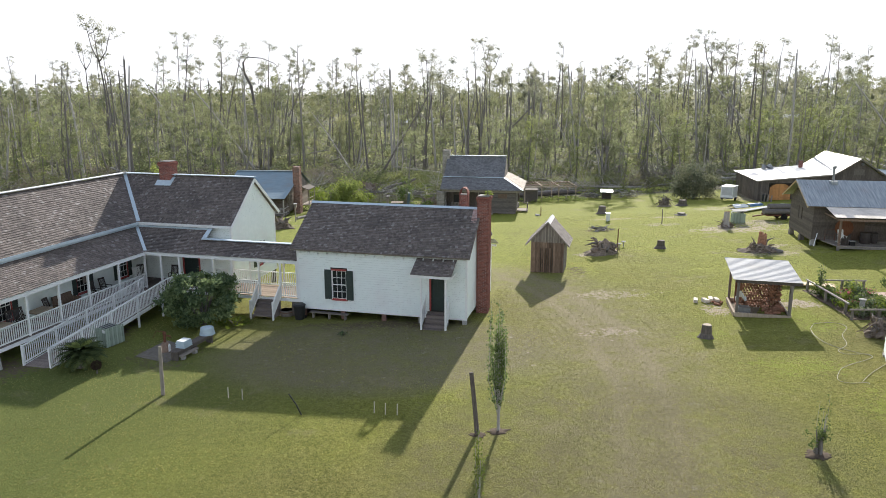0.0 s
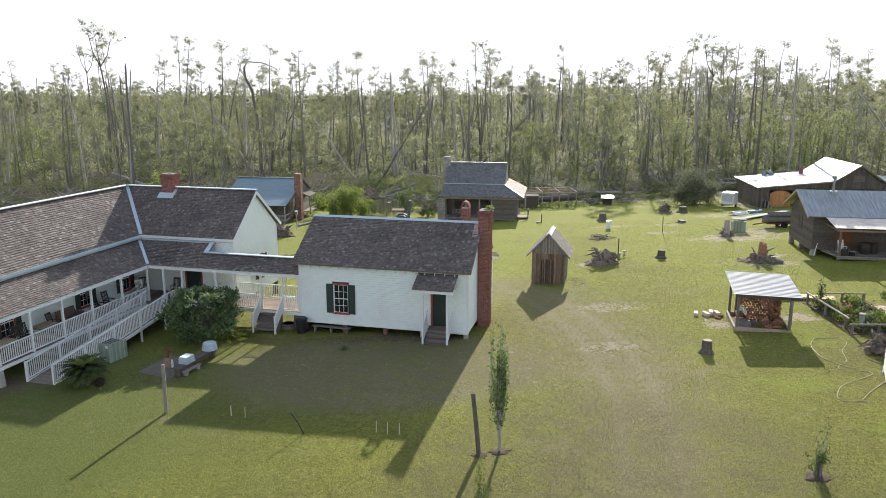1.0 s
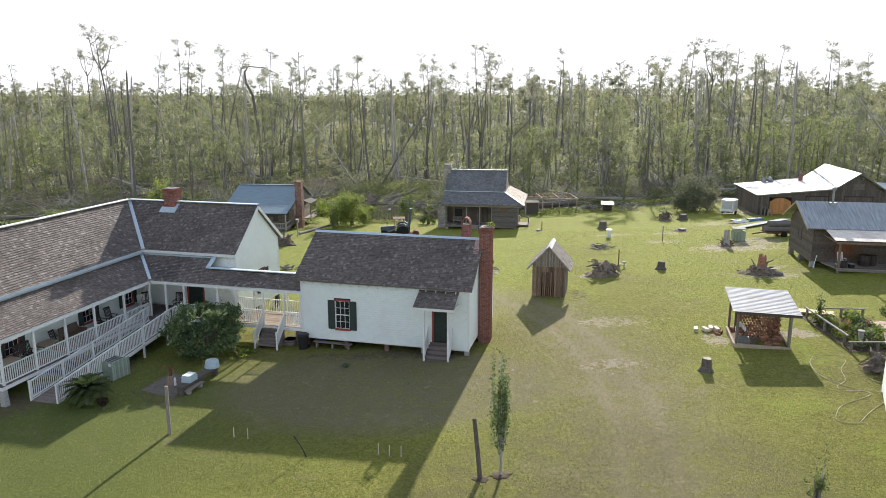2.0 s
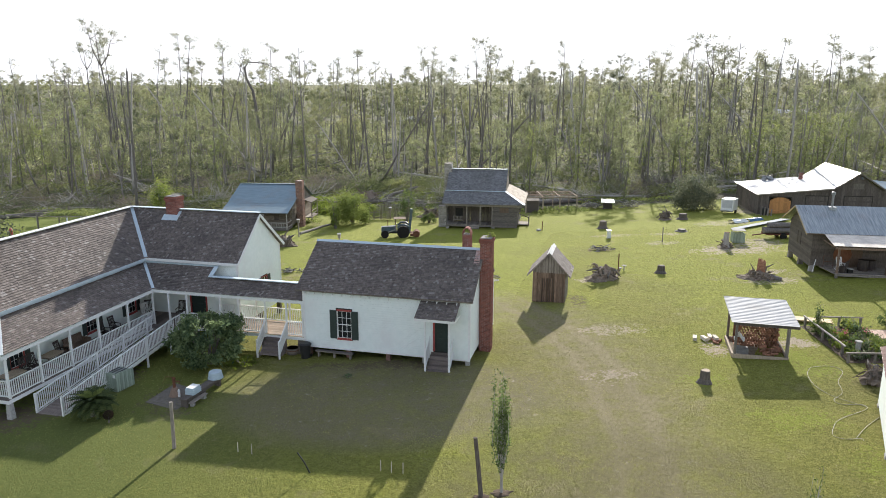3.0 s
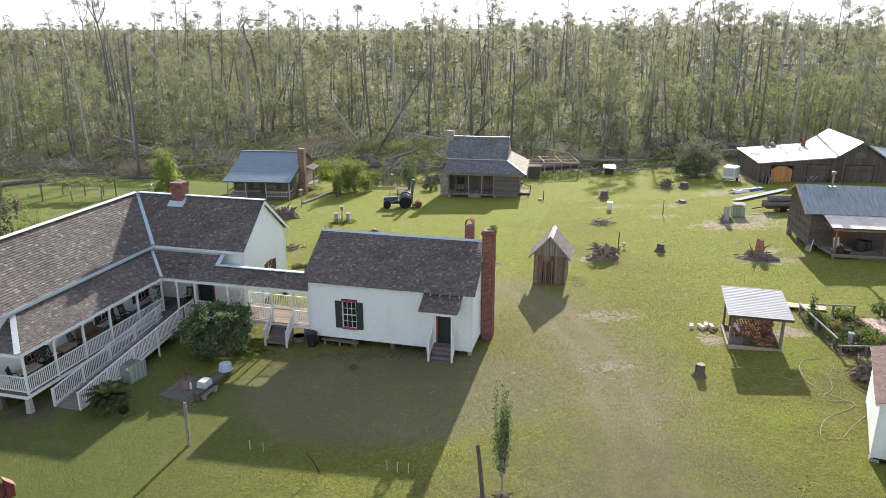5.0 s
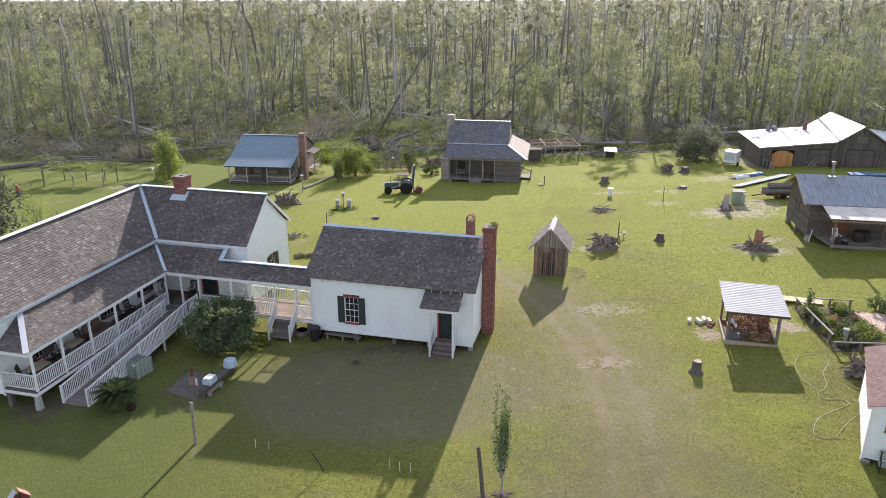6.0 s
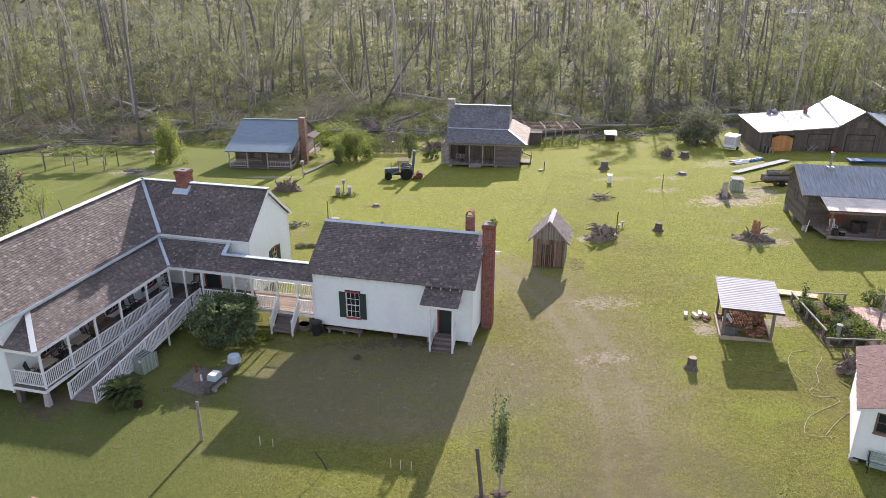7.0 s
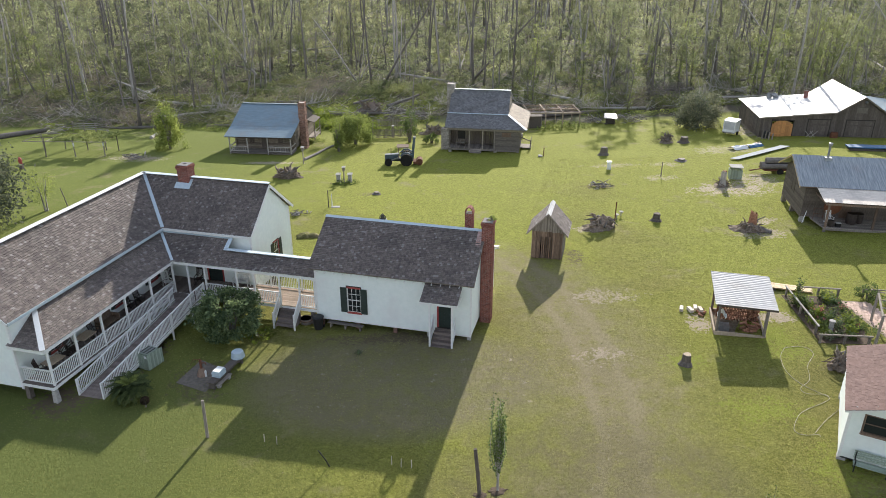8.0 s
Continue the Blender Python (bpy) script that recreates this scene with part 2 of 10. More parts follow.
LEAF_BROWN = leaf_material("dead_brown_leaf", (0.035, 0.026, 0.02), (0.09, 0.065, 0.048), 0.2, 1.0)
LEAF_CYCAD = leaf_material("stiff_dark_frond", (0.035, 0.055, 0.025), (0.10, 0.13, 0.05), 0.3, 0.8)
LEAF_BRIGHT = leaf_material("fresh_yellow_green_leaf", (0.12, 0.17, 0.03), (0.24, 0.30, 0.06), 0.5, 0.5)
LEAF_MID = leaf_material("garden_leaf", (0.065, 0.10, 0.035), (0.175, 0.235, 0.08), 0.45, 0.5)
LEAF_SAPLING = leaf_material("young_tree_leaf", (0.085, 0.125, 0.05), (0.23, 0.305, 0.12), 0.5, 0.9)
LEAF_GREY = leaf_material("grey_leafed_tree", (0.11, 0.125, 0.085), (0.28, 0.30, 0.21), 0.4, 0.3)
LEAF_EVERGREEN = leaf_material("dull_evergreen_leaf", (0.06, 0.075, 0.05), (0.18, 0.20, 0.135), 0.3, 0.3)
GRASS_BLADE = leaf_material("grass_blade", (0.17, 0.172, 0.055), (0.39, 0.38, 0.16), 0.65, 0.15)
BRUSH = leaf_material("dead_brush", (0.15, 0.13, 0.112), (0.33, 0.295, 0.26), 0.3, 0.1)
MOSSY = surface("grassed_over_soil", (0.085, 0.08, 0.035), (0.25, 0.25, 0.09), 6.0, rough=1.0, bumpy=1.0, depth=0.06, stain=(0.13, 0.10, 0.07), stain_scale=1.5)
PETAL = leaf_material("pink_petal", (0.40, 0.10, 0.14), (0.60, 0.22, 0.26), 0.3, 1.0)


# ---- mesh building ----
class Geo:
    """Vertices and faces of one mesh."""

    def __init__(self):
        self.v, self.f = [], []

    def add(self, verts, faces):
        k = len(self.v)
        self.v.extend(tuple(p) for p in verts)
        self.f.extend(tuple(k + i for i in q) for q in faces)
        return self

    def box(self, x0, x1, y0, y1, z0, z1):
        return self.add([(x, y, z) for x in (x0, x1) for y in (y0, y1) for z in (z0, z1)], BOX)

    def hexa(self, p):
        """Eight corners, x slowest and z fastest."""
        return self.add(p, BOX)

    def beam(self, p, q, w, h, up=(0, 0, 1)):
        p, q = Vector(p), Vector(q)
        d = (q - p).normalized()
        s = d.cross(Vector(up))
        s = s.normalized() if s.length > 1e-4 else Vector((1, 0, 0))
        t = s.cross(d).normalized()
        return self.add([c + s * a * w / 2 + t * b * h / 2 for c in (p, q) for a in (-1, 1) for b in (-1, 1)], BOX)

    def tube(self, path, radii, sides=8, cap=True):
        path = [Vector(p) for p in path]
        rings, ref = [], Vector((0.31, 0.17, 0.93))
        for i, p in enumerate(path):
            d = (path[min(i + 1, len(path) - 1)] - path[max(i - 1, 0)]).normalized()
            if abs(d.dot(ref)) > 0.95:
                ref = Vector((0.9, 0.3, 0.1))
            a = d.cross(ref).normalized()
            b = d.cross(a)
            r = radii[i] if isinstance(radii, (list, tuple)) else radii
            rings.append([p + (a * math.cos(2 * math.pi * j / sides) + b * math.sin(2 * math.pi * j / sides)) * r for j in range(sides)])
        k = len(self.v)
        for r in rings:
            self.v.extend(tuple(p) for p in r)
        for i in range(len(rings) - 1):
            for j in range(sides):
                self.f.append((k + i * sides + j, k + i * sides + (j + 1) % sides, k + (i + 1) * sides + (j + 1) % sides, k + (i + 1) * sides + j))
        if cap:
            self.f.append(tuple(k + j for j in range(sides))[::-1])
            self.f.append(tuple(k + (len(rings) - 1) * sides + j for j in range(sides)))
        return self

    def slab(self, poly, thick):
        """A flat polygon with thickness, below its face."""
        p = [Vector(q) for q in poly]
        nrm = (p[1] - p[0]).cross(p[2] - p[0]).normalized()
        n = len(p)
        return self.add([*p, *[q - nrm * thick for q in p]], [tuple(range(n)), tuple(range(2 * n - 1, n - 1, -1)), *[(i, n + i, n + (i + 1) % n, (i + 1) % n) for i in range(n)]])


BOX = [(0, 1, 3, 2), (4, 6, 7, 5), (0, 4, 5, 1), (2, 3, 7, 6), (0, 2, 6, 4), (1, 5, 7, 3)]


def mesh_of(name, geo, mat):
    me = bpy.data.meshes.new(name)
    me.from_pydata(geo.v, [], geo.f)
    me.materials.append(mat)
    me.update()
    return me


def part(name, geo, mat, parent, label="", smooth=False):
    me = geo if isinstance(geo, bpy.types.Mesh) else mesh_of(name, geo, mat)
    if smooth:
        me.polygons.foreach_set("use_smooth", [True] * len(me.polygons))
    ob = new(name, me)
    ob.parent = parent
    if label:
        ob["label"] = label
    return ob


def thing(name, m, label, category, group="", kind=""):
    ob = new(name)
    ob.empty_display_size = 0.2
    ob.matrix_world = m
    ob.matrix_basis = m
    return tagged(ob, label, category, group, kind)


def solo(name, geo, mat, m, label, category, group="", kind="", smooth=False):
    """A thing of one mesh."""
    ob = part(name, geo, mat, None, "", smooth)
    ob.matrix_basis = m
    return tagged(ob, label, category, group, kind)


def ground_z(x, y):
    """The lawn falls gently from the house towards the woods."""
    x, y = min(max(x, -34.0), 48.0), min(max(y, 14.0), 112.0)
    dip = 0.04 * noise.noise((x * 0.3, y * 0.3, 0.0))
    return 0.5003 + 0.03175 * x + 0.00066 * y + 0.000507 * x * x - 0.000158 * x * y - 0.000337 * y * y + dip


def pieces(name, geo, mat, parent):
    """Boxes of one Geo as parts of their own."""
    out = []
    for k in range(0, len(geo.v), 8):
        g = Geo()
        g.v, g.f = geo.v[k:k + 8], BOX
        out.append(part(name, g, mat, parent))
    return out


def on_ground(x, y, rz=0, lift=0.0):
    return pose(x, y, ground_z(x, y) + lift, 0, 0, rz)


def quads(name, centres, sizes, mat, rng, flat=0.0, aspect=1.0):
    """Many small leaves: one four-sided blade at each centre, turned at random."""
    n = len(centres)
    a = rng.normal(size=(n, 3))
    a[:, 2] *= 1 - flat
    a /= np.linalg.norm(a, axis=1)[:, None]
    b = np.cross(a, rng.normal(size=(n, 3)))
    b /= np.linalg.norm(b, axis=1)[:, None]
    s = np.asarray(sizes)[:, None] / 2
    c = np.asarray(centres)
    v = np.stack([c - a * s, c + b * s * aspect * 0.6, c + a * s, c - b * s * aspect * 0.6], 1).reshape(-1, 3).astype(np.float32)
    me = bpy.data.meshes.new(name)
    me.vertices.add(4 * n)
    me.vertices.foreach_set("co", v.ravel())
    me.loops.add(4 * n)
    me.loops.foreach_set("vertex_index", np.arange(4 * n, dtype=np.int32))
    me.polygons.add(n)
    me.polygons.foreach_set("loop_start", np.arange(0, 4 * n, 4, dtype=np.int32))
    me.materials.append(mat)
    me.update(calc_edges=True)
    return me


def specks(name, centres, sizes, mat, rng):
    """Many far leaves: one three-sided leaf at each centre, turned at random."""
    n = len(centres)
    a = rng.normal(size=(n, 3))
    a /= np.linalg.norm(a, axis=1)[:, None]
    b = np.cross(a, rng.normal(size=(n, 3)))
    b /= np.linalg.norm(b, axis=1)[:, None]
    s = np.asarray(sizes)[:, None]
    c = np.asarray(centres)
    return triangles(name, np.stack([c + a * s * 0.5, c - a * s * 0.32 + b * s * 0.4, c - a * s * 0.32 - b * s * 0.4], 1), mat)


def triangles(name, corners, mat):
    n = len(corners)
    me = bpy.data.meshes.new(name)
    me.vertices.add(3 * n)
    me.vertices.foreach_set("co", np.ascontiguousarray(corners.reshape(-1), dtype=np.float32))
    me.loops.add(3 * n)
    me.loops.foreach_set("vertex_index", np.arange(3 * n, dtype=np.int32))
    me.polygons.add(n)
    me.polygons.foreach_set("loop_start", np.arange(0, 3 * n, 3, dtype=np.int32))
    me.materials.append(mat)
    me.update(calc_edges=True)
    return me


def moved(geo, m):
    geo.v = [tuple(m @ Vector(p)) for p in geo.v]
    return geo


def shingle_rows(geo, origin, along, up, length, span, rng, course=0.145, width=(0.10, 0.22)):
    """Overlapping shingles on a sloped plane. span(t) gives the stretch of the eave line that the roof covers at t up the slope."""
    o, e, w = Vector(origin), Vector(along).normalized(), Vector(up).normalized()
    nrm = e.cross(w).normalized()
    rows = int(length / course)
    for i in range(rows + 1):
        t = i * course
        s0, s1 = span(min(t + course / 2, length))
        if s1 - s0 < 0.05:
            continue
        t1 = min(t + course * 1.3, length)
        s = s0 - rng.uniform(0, 0.1)
        while s < s1:
            wd = rng.uniform(*width)
            a, b = max(s, s0), min(s + wd - 0.003, s1)
            s += wd
            if b - a < 0.02:
                continue
            tt = t + rng.uniform(-0.012, 0.012)
            up0, up2, up1 = 0.040 + rng.uniform(0, 0.020), 0.040 + rng.uniform(0, 0.020), 0.006
            p = [o + e * a + w * tt + nrm * up0, o + e * b + w * tt + nrm * up2, o + e * b + w * t1 + nrm * up1, o + e * a + w * t1 + nrm * up1,
                 o + e * a + w * tt + nrm * 0.002, o + e * b + w * tt + nrm * 0.002]
            geo.add(p, [(0, 1, 2, 3), (4, 5, 1, 0), (4, 0, 3), (5, 2, 1)])
    return geo


def shingles_on(roof, geo, mat, near):
    """The shingles of a roof: those in the stretch near() as parts, the rest joined."""
    rest = Geo()
    for k in range(0, len(geo.v), 6):
        v = geo.v[k:k + 6]
        if near(*v[0]):
            one = Geo()
            one.add(v, [(0, 1, 2, 3), (4, 5, 1, 0), (4, 0, 3), (5, 2, 1)])
            part("shingle", one, mat, roof)
        else:
            rest.add(v, [(0, 1, 2, 3), (4, 5, 1, 0), (4, 0, 3), (5, 2, 1)])
    tagged(part("shingles", rest, mat, roof), kind="stuff")


def clapboards(geo, p0, p1, z0, z1, span=None, openings=(), course=0.15):
    """Lapped boards on the right-hand side of the line from p0 to p1."""
    a, b = Vector((*p0, 0)), Vector((*p1, 0))
    d = (b - a).normalized()
    n = Vector((d.y, -d.x, 0))
    length = (b - a).length
    z = z0
    while z < z1 - 0.02:
        top = min(z + course, z1)
        s0, s1 = span((z + top) / 2) if span else (0.0, length)
        cuts = [(s0, s1)]
        for o0, o1, oz0, oz1 in openings:
            if oz0 < top - 0.03 and oz1 > z + 0.03:
                cuts = [q for c0, c1 in cuts for q in ((c0, min(c1, o0)), (max(c0, o1), c1)) if q[1] - q[0] > 0.02]
        for c0, c1 in cuts:
            # open joint bares the dark backing, drawing a shadow line under each lap
            q = [a + d * c + n * k + Vector((0, 0, h)) for c in (c0, c1) for k, h in ((0.0, z), (0.028, z), (0.011, top - 0.010), (0.0, top - 0.010))]
            geo.add(q, [(1, 5, 6, 2), (0, 4, 5, 1), (0, 1, 2, 3), (4, 7, 6, 5), (3, 2, 6, 7)])
        z = top
    return geo


def wall_panel(geo, p0, p1, z0, z1, openings=(), thick=0.14):
    """A wall with real openings; its outer face is the line from p0 to p1."""
    a, b = Vector((*p0, 0)), Vector((*p1, 0))
    d = (b - a).normalized()
    n = Vector((-d.y, d.x, 0))
    length = (b - a).length
    us = sorted({0.0, length, *[o for q in openings for o in q[:2]]})
    for u0, u1 in zip(us, us[1:]):
        zs = [z0]
        for o in sorted(openings, key=lambda q: q[2]):
            if o[0] < (u0 + u1) / 2 < o[1]:
                zs += [o[2], o[3]]
        zs.append(z1)
        for k in range(0, len(zs), 2):
            if zs[k + 1] - zs[k] > 0.01:
                geo.hexa([a + d * u + n * y + Vector((0, 0, z)) for u in (u0, u1) for y in (0, thick) for z in (zs[k], zs[k + 1])])
    return geo


def on_wall(p0, p1, s, z):
    """The pose on a wall's outer face: x along it, y into it, z up."""
    d = (Vector((*p1, 0)) - Vector((*p0, 0))).normalized()
    return Matrix.Translation(Vector((*p0, z)) + d * s) @ Matrix.Rotation(math.atan2(d.y, d.x), 4, "Z")


def add_window(parent, m, w, h, cols, rows, frame_mat, sash_mat, shutters=0.0, shutter_mat=None, head=0.0):
    """A sash window with muntins and panes, its casing, and shutters folded back on the wall."""
    g = Geo()
    c = 0.035 if head else 0.07
    win = part("window", moved(g.box(-c, w + c, -0.045, 0.10, h, h + 0.05 + head), m), frame_mat, parent)
    part("sill", moved(Geo().box(-c - 0.03, w + c + 0.03, -0.08, 0.10, -0.12, -0.06), m), frame_mat, win)
    part("stool", moved(Geo().box(0, w, -0.045, 0.10, -0.06, 0), m), frame_mat, win)
    for x in (-c, w):
        part("side_casing", moved(Geo().box(x, x + c, -0.045, 0.10, -0.06, h), m), sash_mat if head else frame_mat, win)
    s = Geo()
    for k in range(cols + 1):
        x = w * k / cols
        r = 0.028 if k in (0, cols) else 0.014
        s.box(max(x - r, 0), min(x + r, w), 0.01, 0.045, 0, h)
    for k in range(rows + 1):
        z = h * k / rows
        r = 0.03 if k in (0, rows, rows // 2) else 0.014
        s.box(0, w, 0.012, 0.043, max(z - r, 0), min(z + r, h))
    part("sash", moved(s, m), sash_mat, win)
    pane = mesh_of("pane", Geo().box(0.012, w / cols - 0.012, 0.022, 0.030, 0.012, h / rows - 0.012), GLASS)
    for i in range(cols):
        for j in range(rows):
            ob = part("pane", pane, None, win)
            ob.matrix_basis = m @ pose(w * i / cols, 0, h * j / rows)
    if shutters:
        for x0 in (-c - shutters, w + c):
            q = Geo().box(x0, x0 + 0.06, -0.085, -0.05, -0.05, h + 0.05).box(x0 + shutters - 0.06, x0 + shutters, -0.085, -0.05, -0.05, h + 0.05)
            for z in (-0.05, h / 2 - 0.04, h - 0.03):
                q.box(x0 + 0.06, x0 + shutters - 0.06, -0.085, -0.05, z, z + 0.08)
            q.box(x0 + 0.06, x0 + shutters - 0.06, -0.073, -0.055, -0.05, h + 0.05)
            part("shutter", moved(q, m), shutter_mat, win)
    return win


def add_door(parent, m, w, h, leaf_mat, frame_mat, label=""):
    g = Geo().box(-0.11, 0, -0.045, 0.12, 0, h + 0.11).box(w, w + 0.11, -0.045, 0.12, 0, h + 0.11).box(0, w, -0.045, 0.12, h, h + 0.11)
    d = part("door", moved(g, m), frame_mat, parent, label)
    leaf = Geo().box(0, w, 0.05, 0.09, 0, h)
    for x in (0.09, w / 2 + 0.04):
        for z0, z1 in ((0.2, 0.85), (1.0, h - 0.15)):
            leaf.box(x, x + w / 2 - 0.13, 0.038, 0.05, z0, z1)
    lf = part("door_leaf", moved(leaf, m), leaf_mat, d)
    part("knob", moved(Geo().tube([(w - 0.08, 0.05, 1.0), (w - 0.08, 0.0, 1.0), (w - 0.08, -0.02, 1.0)], [0.015, 0.03, 0.012], 8), m), STEEL, d)
    return d


def gable_roof(parent, u0, u1, v0, ve0, ve1, z_e, z_r, rng, mat, valley=None, back_z=None, cap_mat=None):
    """Ridge along u at v0; eaves at ve0 (front) and ve1 (back)."""
    back_z = z_e if back_z is None else back_z
    roof = part("roof", Geo().slab([(u0, ve0, z_e), (u1, ve0, z_e), (u1, v0, z_r), (u0, v0, z_r)], 0.10).slab([(u0, v0, z_r), (u1, v0, z_r), (u1, ve1, back_z), (u0, ve1, back_z)], 0.10), WOOD_GREY, parent)
    lf = math.hypot(v0 - ve0, z_r - z_e)
    lb = math.hypot(ve1 - v0, z_r - back_z)
    g = Geo()
    shingle_rows(g, (u0, ve0, z_e), (1, 0, 0), (0, v0 - ve0, z_r - z_e), lf, valley or (lambda t: (0.0, u1 - u0)), rng)
    shingle_rows(g, (u1, ve1, back_z), (-1, 0, 0), (0, v0 - ve1, z_r - back_z), lb, lambda t: (0.0, u1 - u0), rng, 0.16, (0.14, 0.3))
    tagged(part("shingles", g, mat, roof), kind="stuff")
    if cap_mat:
        k = Geo()
        sl_f, sl_b = (z_r - z_e) / (v0 - ve0), (z_r - back_z) / (ve1 - v0)
        k.slab([(u0 - 0.03, v0 - 0.17, z_r + 0.085 - 0.17 * sl_f), (u1 + 0.03, v0 - 0.17, z_r + 0.085 - 0.17 * sl_f), (u1 + 0.03, v0, z_r + 0.095), (u0 - 0.03, v0, z_r + 0.095)], 0.02)
        k.slab([(u0 - 0.03, v0, z_r + 0.095), (u1 + 0.03, v0, z_r + 0.095), (u1 + 0.03, v0 + 0.17, z_r + 0.085 - 0.17 * sl_b), (u0 - 0.03, v0 + 0.17, z_r + 0.085 - 0.17 * sl_b)], 0.02)
        part("ridge_cap", k, cap_mat, roof)
    return roof


def brick_stack(parent, x0, x1, y0, y1, z0, z1, mat, rng, name="chimney", corbel=True, course=0.085, cap=None):
    """A chimney of laid bricks over a mortar core, with a stepped head and an open flue."""
    ch = part(name, Geo().box(x0 + 0.012, x1 - 0.012, y0 + 0.012, y1 - 0.012, z0, z1 - 0.05), MORTAR, parent)
    g = Geo()
    k = 0
    z = z0
    while z < z1 - 0.01:
        top = min(z + course, z1)
        grow = 0.0
        if corbel:
            grow = 0.035 if z1 - 0.36 < z < z1 - 0.26 else (0.07 if z1 - 0.27 <= z < z1 - 0.09 else 0.03 if z >= z1 - 0.09 else 0.0)
        X0, X1, Y0, Y1 = x0 - grow, x1 + grow, y0 - grow, y1 + grow
        depth = 0.10
        for face in range(4):
            L = (X1 - X0) if face < 2 else (Y1 - Y0)
            s = -0.11 * (k % 2)
            while s < L:
                a, b = max(s, 0), min(s + 0.215, L)
                s += 0.232
                if b - a < 0.03:
                    continue
                j = rng.uniform(-0.003, 0.003)
                if face == 0:
                    g.box(X0 + a, X0 + b, Y0 + j, Y0 + depth, z, top - 0.010)
                elif face == 1:
                    g.box(X0 + a, X0 + b, Y1 - depth, Y1 + j, z, top - 0.010)
                elif face == 2:
                    g.box(X0 + j, X0 + depth, Y0 + a, Y0 + b, z, top - 0.010)
                else:
                    g.box(X1 - depth, X1 + j, Y0 + a, Y0 + b, z, top - 0.010)
        z = top
        k += 1
    loose = max(0, len(g.v) // 8 - 280) * 8
    if loose:
        low = Geo()
        low.v, low.f = g.v[:loose], [tuple(i + k for i in f) for k in range(0, loose, 8) for f in BOX]
        tagged(part("bricks", low, mat, ch), kind="stuff")
    top_bricks = Geo()
    top_bricks.v = g.v[loose:]
    pieces("brick", top_bricks, mat, ch)
    part("cement_cap", Geo().box(x0 + 0.02, (x0 + x1) / 2 - 0.16, y0 + 0.02, y1 - 0.02, z1 - 0.06, z1 + 0.03).box((x0 + x1) / 2 + 0.16, x1 - 0.02, y0 + 0.02, y1 - 0.02, z1 - 0.06, z1 + 0.03).box((x0 + x1) / 2 - 0.16, (x0 + x1) / 2 + 0.16, y0 + 0.02, (y0 + y1) / 2 - 0.12, z1 - 0.06, z1 + 0.03).box((x0 + x1) / 2 - 0.16, (x0 + x1) / 2 + 0.16, (y0 + y1) / 2 + 0.12, y1 - 0.02, z1 - 0.06, z1 + 0.03), CEMENT, ch)
    part("flue", Geo().box((x0 + x1) / 2 - 0.16, (x0 + x1) / 2 + 0.16, (y0 + y1) / 2 - 0.12, (y0 + y1) / 2 + 0.12, z1 - 0.05, z1 - 0.03), BRICK, ch)
    return ch


CEMENT = surface("weathered_cement", (0.17, 0.165, 0.16), (0.27, 0.26, 0.25), 9.0, rough=0.95)
BALUSTERS = {}


def rail_run(parent, p, q, height=0.96, gap=0.13, foot=0.10, posts=(), post_h=1.1, name="railing"):
    """A railing between two points at deck level: top and bottom rails, and balusters."""
    p, q = Vector(p), Vector(q)
    up = Vector((0, 0, 1))
    g = Geo().beam(p + up * height, q + up * height, 0.085, 0.05).beam(p + up * foot, q + up * foot, 0.05, 0.07)
    r = part(name, g, TRIM, parent)
    n = max(2, int((q - p).length / gap))
    key = round(height - foot, 2)
    if key not in BALUSTERS:
        BALUSTERS[key] = mesh_of("baluster", Geo().box(-0.019, 0.019, -0.019, 0.019, 0.03, height - foot - 0.02), TRIM)
    turn = math.atan2((q - p).y, (q - p).x)
    for i in range(1, n):
        b = part("baluster", BALUSTERS[key], None, r)
        b.matrix_basis = Matrix.Translation(p.lerp(q, i / n) + up * foot) @ Matrix.Rotation(turn, 4, "Z")
    for s in posts:
        c = p.lerp(q, s)
        part("newel_post", Geo().box(c.x - 0.05, c.x + 0.05, c.y - 0.05, c.y + 0.05, c.z - 0.25, c.z + post_h), TRIM, r)
    return r


def porch_post(parent, u, v, z0, z1, w=0.115, mat=None):
    mat = mat or TRIM
    g = Geo().box(u - w / 2, u + w / 2, v - w / 2, v + w / 2, z0, z1).box(u - w * 0.72, u + w * 0.72, v - w * 0.72, v + w * 0.72, z1 - 0.10, z1)
    return part("porch_post", g, mat, parent)


def planks(geo, u0, u1, v0, v1, z, thick=0.04, width=0.14, along="u", rng=None):
    """Deck boards side by side with open joints."""
    a, b = (v0, v1) if along == "u" else (u0, u1)
    s = a
    while s < b - 0.02:
        e = min(s + width, b)
        j = rng.uniform(-0.003, 0.003) if rng else 0
        if along == "u":
            geo.box(u0, u1, s + 0.004, e - 0.004, z - thick + j, z + j)
        else:
            geo.box(s + 0.004, e - 0.004, v0, v1, z - thick + j, z + j)
        s = e
    return geo


